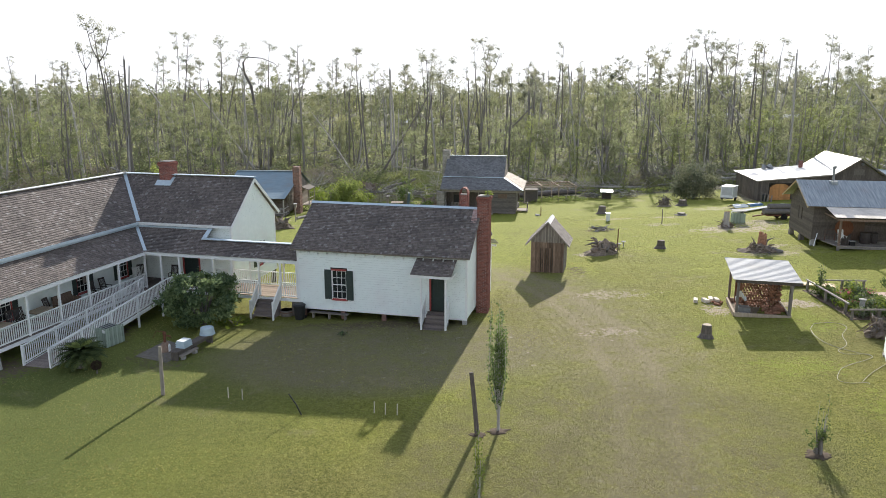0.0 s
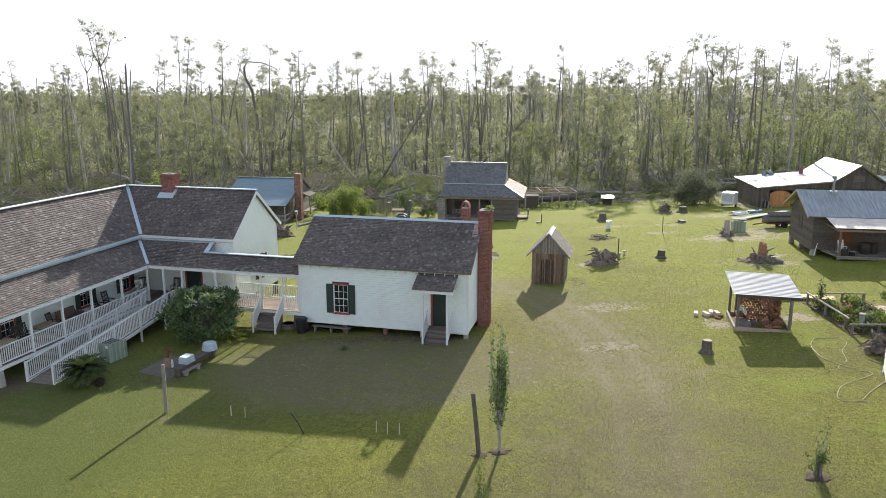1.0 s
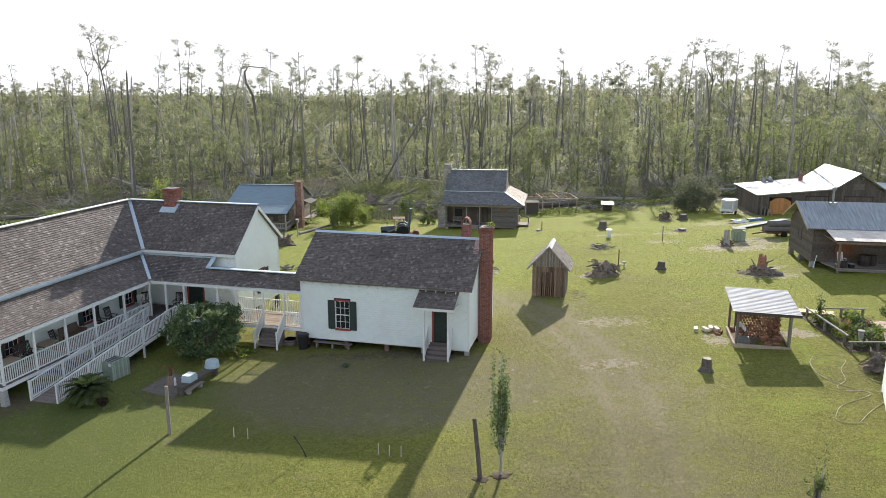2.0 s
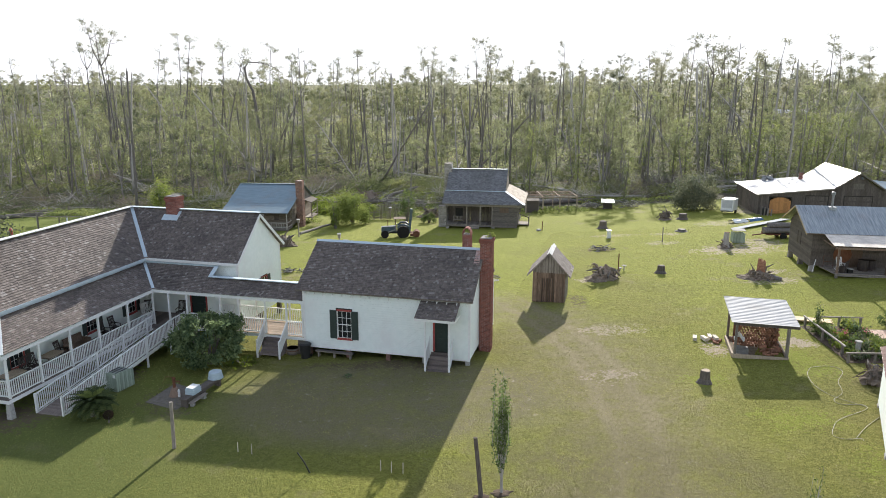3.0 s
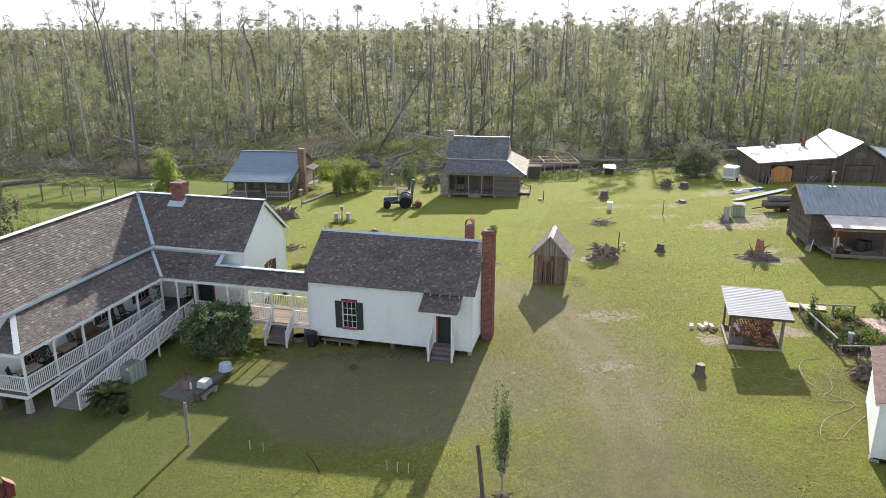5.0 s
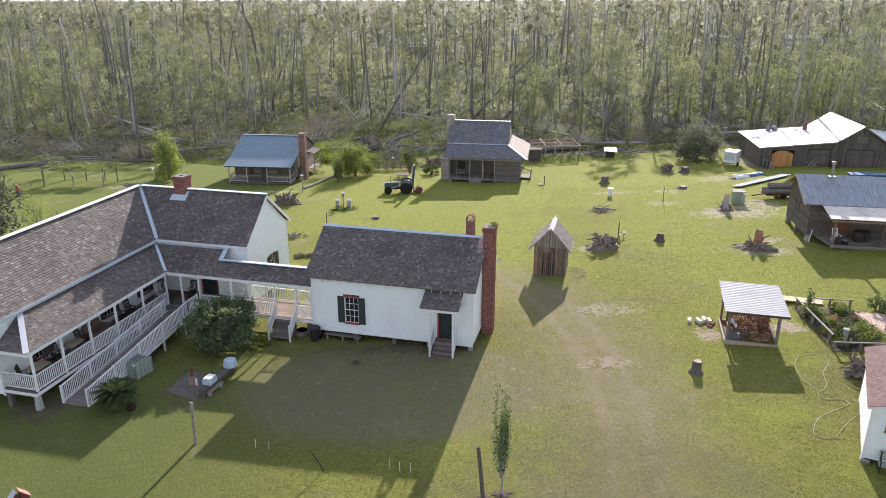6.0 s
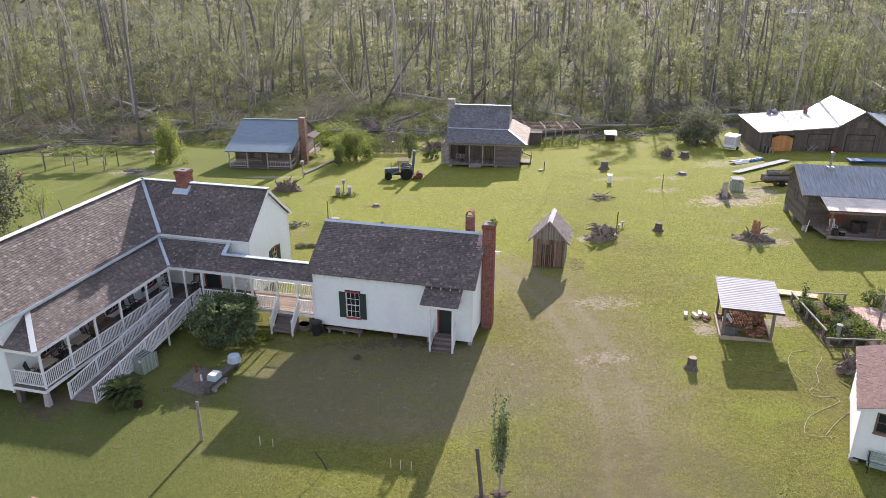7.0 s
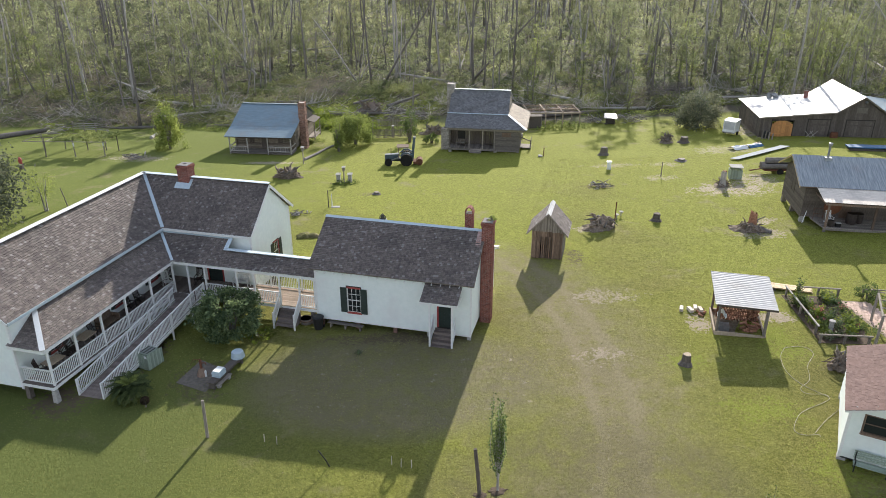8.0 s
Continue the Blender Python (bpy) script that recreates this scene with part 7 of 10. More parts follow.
def clipped_shrub(x, y, r, seed):
    """A clipped ball of dense twigs on a short stem."""
    npr = np.random.default_rng(seed)
    t = thing("clipped_shrub", on_ground(x, y), "dark brown clipped ball of a shrub on a short stem", "bush")
    part("stem", Geo().tube([(0, 0, -0.08), (0.015, 0, 0.12), (0, 0.01, 0.3)], [0.055, 0.04, 0.035], 7), BARK, t)
    d = npr.normal(size=(1900, 3))
    d /= np.linalg.norm(d, axis=1)[:, None]
    c = d * (r * npr.uniform(0.55, 1.0, (1900, 1)) ** 0.6) * np.array([1.0, 1.0, 0.92]) + np.array([0, 0, 0.16 + r])
    part("crown", quads("crown", c, npr.uniform(0.035, 0.075, 1900), LEAF_BROWN, npr, aspect=0.7), None, t)


clipped_shrub(-17.62, 33.87, 0.27, 71)
leafy("fern_clump", on_ground(-12.9, 41.9), "low bright green ferns in a sunlit patch", "plant", LEAF_BRIGHT, 0.9, 0.5, 700, 0.13, 73, lift=0.0)


# ---- things near the white houses ----
def bin_and_tub():
    t = thing("trash_bin", on_ground(-9.1, 43.02, -14), "black plastic wheeled trash bin by the house wall", "bin")
    part("body", Geo().tube([(0, 0, 0.02), (0, 0, 0.5), (0, 0, 0.9)], [0.29, 0.34, 0.37], 18), BLACK, t)
    part("lid", Geo().tube([(0, 0, 0.9), (0, 0, 0.94), (0, 0, 1.02)], [0.41, 0.41, 0.3], 18), BLACK, t)
    for u in (-0.27, 0.27):
        part("wheel", Geo().tube([(u - 0.03, 0.28, 0.1), (u + 0.03, 0.28, 0.1)], 0.1, 10), RUBBER, t)
    w = thing("planter_tub", on_ground(-10.1, 43.9), "half-barrel wooden tub of soil by the steps", "planter")
    part("barrel_wall", Geo().tube([(0, 0, 0), (0, 0, 0.2), (0, 0, 0.4), (0, 0, 0.4), (0, 0, 0.3)], [0.40, 0.46, 0.44, 0.38, 0.36], 16), WOOD_GREY, w)
    part("hoop", Geo().tube([(0, 0, 0.28), (0, 0, 0.32)], [0.468, 0.465], 16), RUST, w)
    part("soil", Geo().tube([(0, 0, 0.3), (0, 0, 0.34)], [0.37, 0.2], 14), SOIL, w)
    b = thing("low_bench", on_ground(-7.2, 42.92, -16), "low weathered plank bench along the house wall", "bench")
    part("seat", Geo().box(-1.3, 1.3, -0.17, 0.17, 0.36, 0.41), WOOD_GREY, b)
    for u in (-1.1, 0.0, 1.1):
        part("leg", Geo().box(u - 0.04, u + 0.04, -0.12, 0.12, 0, 0.36), WOOD_GREY, b)


def wash_stand():
    gz = ground_z(-15.4, 37.2)
    p = Geo().slab([(-16.75, 36.35, gz + 0.03), (-14.65, 35.35, gz + 0.05), (-13.9, 37.6, gz + 0.03), (-16.0, 38.9, gz + 0.02)], 0.12)
    solo("concrete_pad", p, surface("damp_dark_concrete", (0.11, 0.098, 0.08), (0.20, 0.178, 0.15), 5.0, rough=0.95), Matrix(), "dark stained concrete pad on the lawn", "paving")
    w = thing("wash_bench", pose(-14.35, 35.55, gz, 0, 0, 73), "long dark plank wash bench", "bench")
    part("plank", Geo().box(0, 3.4, -0.24, 0.24, 0.50, 0.56), WOOD_DARK, w)
    part("apron", Geo().box(0.1, 3.3, -0.22, -0.18, 0.36, 0.5), WOOD_DARK, w)
    for u in (0.15, 1.75, 3.2):
        part("leg", Geo().box(u - 0.05, u + 0.05, -0.2, 0.2, 0, 0.5), WOOD_DARK, w)
    part("lower_plank", Geo().box(0.2, 1.6, -0.45, -0.2, 0.25, 0.30), WOOD_GREY, w)
    part("lower_block", Geo().box(0.3, 0.5, -0.42, -0.22, 0, 0.25).box(1.3, 1.5, -0.42, -0.22, 0, 0.25), CONCRETE, w)
    t = thing("wash_tub", w.matrix_basis @ pose(0.95, 0, 0.56), "two pale ribbed crates stacked upside down on a bench", "tub", "wash tubs")
    part("shell", Geo().hexa([(sx * a, sy * b, z) for sx in (-1, 1) for sy in (-1, 1) for z, a, b in ((0.0, 0.34, 0.27), (0.36, 0.31, 0.24))]), PALE_BLUE, t)
    for z in (0.0, 0.12, 0.24):
        part("rib", Geo().box(-0.355, 0.355, -0.285, 0.285, z, z + 0.03), PALE_BLUE, t)
    part("base", Geo().box(-0.30, 0.30, -0.23, 0.23, 0.36, 0.38), TRIM, t)
    t = thing("wash_tub", w.matrix_basis @ pose(3.05, 0, 0.56), "pale blue enamel tub turned upside down on a bench", "tub", "wash tubs")
    part("shell", Geo().tube([(0, 0, 0.0), (0, 0, 0.05), (0, 0, 0.36), (0, 0, 0.40), (0, 0, 0.405)], [0.42, 0.42, 0.37, 0.34, 0.2], 18), PALE_BLUE, t)
    part("rim", Geo().tube([(0, 0, 0.0), (0, 0, 0.04)], 0.44, 18), PALE_BLUE, t)
    h = thing("hand_pump", pose(-15.4, 37.2, gz + 0.03, 0, 0, 20), "old iron hand pump on a brick stand", "pump")
    part("stand", Geo().tube([(0, 0, 0), (0, 0, 0.12), (0, 0, 0.4), (0, 0, 0.5)], [0.34, 0.3, 0.2, 0.14], 9), WOOD_SHED, h)
    part("barrel", Geo().tube([(0, 0, 0.5), (0, 0, 0.95), (0, 0, 1.0), (0, 0, 1.12)], [0.08, 0.08, 0.11, 0.05], 10), RUST, h)
    part("spout", Geo().tube([(0.05, 0, 0.85), (0.28, 0, 0.82), (0.3, 0, 0.7)], [0.04, 0.035, 0.035], 7), RUST, h)
    part("handle", Geo().tube([(-0.02, 0, 1.1), (-0.4, 0, 1.2), (-0.6, 0, 0.8)], [0.02, 0.02, 0.015], 6), RUST, h)
    part("bottle", Geo().tube([(0.22, -0.25, 0.0), (0.22, -0.25, 0.35), (0.22, -0.25, 0.45)], [0.07, 0.07, 0.03], 8), TRIM, h)


def unit_screen():
    c = thing("picket_enclosure", on_ground(-19.2, 38.48, -24), "pale green picket enclosure round a cooling unit", "enclosure")
    for k in range(9):
        u = -0.56 + k * 0.14
        part("picket", Geo().box(u - 0.055, u + 0.055, -0.64, -0.62, 0.05, 1.12), PALE_GREEN, c)
        for s in (-0.64, 0.64):
            part("picket", Geo().box(s - 0.01, s + 0.01, u - 0.055, u + 0.055, 0.05, 1.12), PALE_GREEN, c)
    for z in (0.3, 0.92):
        part("rail", Geo().box(-0.62, 0.62, -0.62, -0.58, z, z + 0.08), PALE_GREEN, c)
        part("rail", Geo().box(0.59, 0.63, -0.58, 0.6, z, z + 0.08), PALE_GREEN, c)
    a = thing("cooling_unit", c.matrix_basis @ pose(0, 0.02, 0.0), "grey metal outdoor cooling unit", "appliance")
    part("case", Geo().box(-0.45, 0.45, -0.45, 0.5, 0.02, 1.04), PALE_GREEN, a)
    for k in range(6):
        part("grille_slat", Geo().box(-0.38 + k * 0.13, -0.31 + k * 0.13, -0.38, 0.42, 1.04, 1.06), BLACK if k % 2 else STEEL, a)
    part("notice", Geo().box(0.4, 0.6, -0.645, -0.64, 0.9, 1.08), TRIM, c)


def rocking_chair(m, mat, label, group=""):
    c = thing("rocking_chair", m, label, "chair", group)
    part("seat", Geo().box(-0.25, 0.25, -0.24, 0.24, 0.40, 0.44), mat, c)
    for u in (-0.24, 0.24):
        part("rocker", Geo().tube([(u, -0.42, 0.08), (u, 0.0, 0.02), (u, 0.5, 0.10)], 0.022, 5), mat, c)
        part("front_leg", Geo().tube([(u, -0.21, 0.03), (u, -0.21, 0.64)], 0.022, 5), mat, c)
        part("back_post", Geo().tube([(u, 0.2, 0.04), (u, 0.22, 0.5), (u, 0.38, 1.12)], 0.022, 5), mat, c)
        part("arm", Geo().box(u - 0.035, u + 0.035, -0.27, 0.27, 0.63, 0.66), mat, c)
    for k in range(5):
        x = -0.18 + k * 0.09
        part("back_slat", Geo().beam((x, 0.225, 0.5), (x, 0.375, 1.06), 0.05, 0.018), mat, c)
    part("top_rail", Geo().box(-0.25, 0.25, 0.355, 0.395, 1.04, 1.14), mat, c)
    return c


def porch_table(m, label):
    t = thing("porch_table", m, label, "table")
    part("top", Geo().box(-0.6, 0.6, -0.38, 0.38, 0.72, 0.76), WOOD_TAN, t)
    part("apron", Geo().box(-0.52, 0.52, -0.31, 0.31, 0.63, 0.72), WOOD_TAN, t)
    for u in (-0.52, 0.52):
        for v in (-0.3, 0.3):
            part("leg", Geo().box(u - 0.03, u + 0.03, v - 0.03, v + 0.03, 0, 0.72), WOOD_GREY, t)


def porch_furniture():
    for v, rz in ((-11.5, 120), (-9.6, 70), (-8.95, 82), (-6.9, 100), (-3.2, 90), (-2.25, 84), (1.3, 40)):
        rocking_chair(HOUSE @ pose(-23.45, v, 0.90, 0, 0, rz), CHAIR_DARK, "dark-stained wooden rocking chair on the porch", "porch rocking chairs")
    rocking_chair(HOUSE @ pose(-21.2, 1.7, 0.90, 0, 0, 10), CHAIR_DARK, "dark-stained wooden rocking chair on the porch", "porch rocking chairs")
    porch_table(HOUSE @ pose(-23.2, -10.8, 0.90, 0, 0, 85), "grey wooden table at the porch end")
    porch_table(HOUSE @ pose(-23.3, -7.9, 0.90, 0, 0, 90), "grey wooden table against the porch wall")
    for v, rz in ((0.65, 60),):
        rocking_chair(HOUSE @ pose(-23.2, v, 0.90, 0, 0, rz), TRIM, "white painted wooden rocking chair on the porch", "porch rocking chairs")
    b = thing("porch_sofa", HOUSE @ pose(-23.6, -5.5, 0.90, 0, 0, 90), "low brown wooden settle against the porch wall", "bench")
    part("seat", Geo().box(-0.75, 0.75, -0.35, 0.3, 0.3, 0.45), WOOD_SHED, b)
    part("backrest", Geo().hexa([(x, y, z) for x in (-0.75, 0.75) for y, z in ((0.22, 0.45), (0.32, 0.95), (0.30, 0.45), (0.40, 0.95))]), WOOD_SHED, b)
    for u in (-0.8, 0.72):
        part("arm", Geo().box(u, u + 0.08, -0.36, 0.32, 0.0, 0.65), WOOD_SHED, b)
    b = thing("porch_settle", HOUSE @ pose(-17.9, 2.05, 0.90), "white slatted bench on the porch", "bench")
    part("seat", Geo().box(-0.65, 0.65, -0.2, 0.22, 0.42, 0.46), TRIM, b)
    for k in range(8):
        part("back_slat", Geo().box(-0.6 + k * 0.16, -0.52 + k * 0.16, 0.2, 0.23, 0.46, 0.95), TRIM, b)
    part("top_rail", Geo().box(-0.65, 0.65, 0.19, 0.24, 0.95, 1.02), TRIM, b)
    for u in (-0.62, 0.58):
        part("leg", Geo().box(u, u + 0.05, -0.2, -0.15, 0, 0.62).box(u, u + 0.05, 0.18, 0.23, 0, 0.9).box(u, u + 0.05, -0.2, 0.2, 0.6, 0.64), TRIM, b)
    w = thing("wall_hanging", HOUSE @ pose(-24.20, -3.1, 2.35), "dark iron scroll hung on the porch wall", "ornament")
    part("backboard", Geo().box(0.0, 0.03, -0.3, 0.1, -0.4, 0.15), WOOD_DARK, w)
    for k in range(4):
        part("ring", Geo().tube([(0.03, 0.2 + k * 0.18 + 0.08 * math.cos(a), 0.2 + 0.08 * math.sin(a)) for a in [6.2832 * i / 10 for i in range(11)]], 0.02, 4), CHAIR_DARK, w)
    # things on the store house porch
    s = pose(32.45, 61.2, ground_z(34, 61) - 0.05, 0, 0, -10.0)
    rocking_chair(s @ pose(1.95, -1.6, 0.57, 0, 0, 15), TRIM, "white rocking chair on the store porch")
    for u, v, r, h in ((1.9, -2.25, 0.26, 0.55), (3.9, -1.2, 0.42, 0.95), (4.6, -0.9, 0.36, 0.85)):
        k = thing("barrel", s @ pose(u, v, 0.57), "dark iron drum standing on the store porch", "barrel", "porch drums")
        part("drum", Geo().tube([(0, 0, 0), (0, 0, h * 0.5), (0, 0, h)], [r, r * 1.06, r], 14), CHAIR_DARK, k)
        part("band", Geo().tube([(0, 0, h * 0.3), (0, 0, h * 0.34)], [r * 1.07, r * 1.07], 14), BLACK, k)
    k = thing("tin_bucket", s @ pose(2.5, -2.3, 0.57), "small pale tin box on the store porch", "box")
    part("case", Geo().box(-0.2, 0.2, -0.15, 0.15, 0, 0.35), RUBBER, k)
    part("lid", Geo().box(-0.22, 0.22, -0.17, 0.17, 0.35, 0.39), CONCRETE, k)
    solo("leaning_board", Geo().beam((0.05, -0.35, 0.0), (0.35, -0.02, 1.1), 0.06, 0.03), TRIM, s @ pose(0.1, 0, 0), "pale board leaning on the store house wall", "board")
    c = thing("iron_cot", s @ pose(1.3, -0.6, 0.57), "folded iron cot frame against the wall", "cot")
    part("frame", Geo().tube([(-0.4, 0, 0), (-0.4, 0.1, 1.0), (0.4, 0.1, 1.0), (0.4, 0, 0)], 0.02, 5), RUST, c)
    part("cross_bar", Geo().tube([(-0.4, 0.05, 0.5), (0.4, 0.05, 0.5)], 0.015, 5), RUST, c)


bin_and_tub()
wash_stand()
unit_screen()
porch_furniture()
post(-13.17, 31.05, 2.42, 0.085, "weathered grey round post standing on the lawn", lean=(0.05, 0.0))
post(1.4, 26.4, 2.6, 0.095, "thick dark wooden post leaning slightly on the lawn", WOOD_DARK, (-0.27, 0.15))
post(-6.08, 28.57, 0.95, 0.03, "thin iron rod leaning in the lawn", BLACK, (-0.62, 0.1), name="iron_rod", sides=6)
for sx_, sy_ in ((-9.96, 30.6), (-9.25, 30.4), (-3.0, 28.65), (-2.5, 28.45), (-1.98, 28.35)):
    post(sx_, sy_, 0.52, 0.022, "short pale wooden stake in the lawn", FIREWOOD_END, (0.01, 0.0), "lawn stakes", "stake", 5)
stump(14.62, 37.35, 0.26, 0.74, 3, "cut dark grey tree stump with a pale sawn top", WOOD_DARK, face=WOOD_TAN)


# ---- wood shelter side: hose, lumber, garden ----
def garden():
    rng = random.Random(80)
    npr = np.random.default_rng(80)
    bed = thing("flower_bed", on_ground(25.9, 42.4), "dark-soiled flower bed full of green plants", "flower bed")
    z0 = ground_z(25.9, 42.4)
    g = Geo()
    ring = [(24.3, 46.2), (28.0, 45.5), (27.6, 42.0), (26.8, 38.8), (23.8, 39.3)]
    g.slab([(a - 25.9, b - 42.4, ground_z(a, b) - z0 + 0.03) for a, b in ring][::-1], 0.1)
    part("soil", g, SOIL, bed)
    for k in range(64):
        x, y = rng.uniform(24.3, 27.5), rng.uniform(39.4, 45.4)
        r, h = rng.uniform(0.2, 0.5), rng.uniform(0.25, 0.85)
        n = 130
        c = npr.normal(size=(n, 3)) * np.array([r * 0.5, r * 0.5, h * 0.3]) + np.array([x - 25.9, y - 42.4, ground_z(x, y) - z0 + h * 0.5])
        c[:, 2] = np.maximum(c[:, 2], 0.04)
        p = part("plant", quads("plant", c, npr.uniform(0.07, 0.2, n), rng.choice((LEAF_MID, LEAF_MID, LEAF_BRIGHT, LEAF_SHRUB, LEAF_GREY)), npr), None, bed)
        p["kind"] = "stuff"
        if k % 11 == 0:
            n = 22
            c2 = npr.normal(size=(n, 3)) * np.array([r * 0.5, r * 0.5, h * 0.12]) + np.array([x - 25.9, y - 42.4, ground_z(x, y) - z0 + h])
            part("blossom", quads("blossom", c2, npr.uniform(0.08, 0.15, n), PETAL, npr), None, p)

    def rail(p, q, h, mat, label):
        f = thing("rail_fence", on_ground(*p), label, "fence", "garden rails")
        d = Vector((q[0] - p[0], q[1] - p[1], ground_z(*q) - ground_z(*p)))
        part("rail", Geo().beam((0, 0, h), d + Vector((0, 0, h)), 0.10, 0.08), mat, f)
        for s in (0.05, 0.5, 0.95):
            a = d * s
            part("post", Geo().box(a.x - 0.06, a.x + 0.06, a.y - 0.06, a.y + 0.06, a.z - 0.1, a.z + h - 0.04), WOOD_GREY, f)

    rail((24.55, 46.3), (24.0, 40.2), 0.72, BARK_PALE, "pale rail on short posts beside the flower bed")
    rail((25.4, 46.3), (28.2, 45.6), 0.62, WOOD_GREY, "grey wooden rail on short posts behind the flower bed")
    rail((23.6, 39.35), (26.7, 38.75), 0.62, WOOD_GREY, "grey wooden rail on short posts before the flower bed")
    rail((29.6, 45.4), (31.6, 45.0), 0.62, WOOD_GREY, "grey wooden rail on short posts along the paving")
    pv = thing("brick_path", on_ground(28.9, 41.5), "pinkish brick garden path", "path", kind="structure")
    zb = ground_z(28.9, 41.5)
    part("bedding", Geo().slab([(x - 28.9, y - 41.5, ground_z(x, y) - zb + 0.02) for x, y in ((27.8, 45.0), (29.5, 44.6), (30.3, 36.5), (28.3, 36.5))][::-1], 0.06), SAND, pv)
    brick = mesh_of("paver", Geo().box(-0.10, 0.10, -0.10, 0.10, 0, 0.03), PAVER)
    for k in range(290):
        row, col = divmod(k, 8)
        y = 44.5 - row * 0.215
        x = 28.05 + (44.5 - y) * 0.06 + col * 0.208 + (row % 2) * 0.1
        b = part("paver", brick, None, pv)
        b.matrix_basis = pose(x - 28.9, y - 41.5, ground_z(x, y) - zb + 0.012 + rng.uniform(0, 0.008), 0, 0, rng.uniform(-3, 3))
    a = thing("garden_arbour", on_ground(27.6, 40.2), "plain grey wooden garden arbour over the path", "arbour")
    for x, y in ((-0.75, -1.6), (0.75, 1.6), (1.0, -1.9), (2.2, 1.2)):
        part("post", Geo().box(x - 0.06, x + 0.06, y - 0.06, y + 0.06, -0.1, 2.1), WOOD_GREY, a)
    part("beam", Geo().beam((-0.75, -1.6, 2.12), (0.75, 1.6, 2.12), 0.1, 0.12), WOOD_GREY, a)
    part("beam", Geo().beam((1.0, -1.9, 2.12), (2.2, 1.2, 2.12), 0.1, 0.12), WOOD_GREY, a)
    for k in range(4):
        s = k / 3
        part("slat", Geo().beam((-0.75 + 1.5 * s, -1.6 + 3.2 * s, 2.2), (1.0 + 1.2 * s, -1.9 + 3.1 * s, 2.2), 0.06, 0.05), WOOD_GREY, a)
    b = thing("stone_planter", on_ground(25.1, 40.7), "pale round concrete planter among the plants", "planter")
    part("column", Geo().tube([(0, 0, -0.05), (0, 0, 0.1), (0, 0, 0.72)], [0.2, 0.15, 0.15], 12), CONCRETE, b)
    part("rim", Geo().tube([(0, 0, 0.72), (0, 0, 0.76), (0, 0, 0.82), (0, 0, 0.83)], [0.15, 0.2, 0.2, 0.13], 14), CONCRETE, b)
    leafy("garden_shrub", on_ground(29.9, 45.0), "leafy green shrub beside the brick path", "bush", LEAF_MID, 0.9, 1.1, 700, 0.16, 81, lift=0.0)
    leafy("garden_shrub", on_ground(31.2, 43.6), "leafy green shrub beside the brick path", "bush", LEAF_SHRUB, 0.9, 0.9, 600, 0.16, 82, lift=0.0)
    columnar("garden_sapling", on_ground(25.0, 45.2), "slim sapling at the corner of the flower bed", 2.0, 0.25, 160, LEAF_MID, 83, 0.16)


def hose():
    pts = [(21.31, 38.82), (20.69, 37.94), (20.3, 36.65), (20.29, 35.6), (20.53, 34.69), (21.02, 33.88), (21.39, 33.3), (20.9, 32.88), (19.76, 32.33), (19.07, 31.85), (18.5, 31.12), (18.2, 30.57), (18.25, 30.25), (18.61, 30.07), (19.25, 30.08), (19.25, 29.88)]
    pts2 = [(21.31, 38.82), (22.14, 38.94), (22.72, 38.66), (22.74, 38.01), (22.29, 37.38), (21.75, 36.65), (21.34, 35.53), (20.98, 34.95), (20.32, 34.41), (20.24, 33.94), (20.52, 33.73), (21.31, 33.62), (21.39, 33.3)]
    pts3 = [(19.08, 30.16), (20.13, 31.19), (21.54, 32.3)]
    h = thing("garden_hose", Matrix.Translation((20.3, 34, ground_z(20.3, 34))), "pale garden hose snaking over the lawn", "hose")
    for line in (pts, pts2, pts3):
        p = [Vector((a - 20.3, b - 34, ground_z(a, b) - ground_z(20.3, 34) + 0.03)) for a, b in line]
        q = []
        for i in range(len(p) - 1):
            p0, p1, p2, p3 = p[max(i - 1, 0)], p[i], p[i + 1], p[min(i + 2, len(p) - 1)]
            for k in range(5):
                t = k / 5
                q.append(0.5 * ((2 * p1) + (p2 - p0) * t + (2 * p0 - 5 * p1 + 4 * p2 - p3) * t * t + (3 * p1 - p0 - 3 * p2 + p3) * t ** 3))
        q.append(p[-1])
        part("hose_run", Geo().tube(q, 0.012, 6), HOSE, h, smooth=True)


def lumber():
    rng = random.Random(84)
    l = thing("lumber_stack", on_ground(24.3, 47.45, -18), "low stack of pale yellow sawn boards", "lumber")
    for j in range(2):
        for k in range(5):
            part("board", Geo().box(-2.6 + rng.uniform(-0.1, 0.1), 2.5 + rng.uniform(-0.1, 0.1), -0.42 + k * 0.17, -0.27 + k * 0.17, 0.18 + j * 0.05, 0.22 + j * 0.05), WOOD_FRESH, l)
    for u in (-1.9, 0, 1.9):
        part("bearer", Geo().box(u - 0.05, u + 0.05, -0.45, 0.45, 0.0, 0.18), WOOD_DARK, l)
    for k, (x, y) in enumerate(((16.55, 44.6), (17.1, 44.35), (17.5, 44.55), (17.75, 44.2))):
        solo("wood_block", Geo().box(-0.12, 0.12, -0.3, 0.3, 0, 0.2 + 0.03 * k), FIREWOOD_END, on_ground(x, y, rng.uniform(-20, 20)), "pale split wood block on the lawn", "firewood", "split blocks")
    for k in range(9):
        x, y = rng.uniform(17.5, 18.1), rng.uniform(43.4, 44.6)
        solo("wood_block", Geo().tube([(-0.2, 0, 0.07), (0.2, 0, 0.07)], 0.07, 6), FIREWOOD, on_ground(x, y, rng.uniform(0, 180)), "small split log lying on the lawn", "firewood", "split blocks")


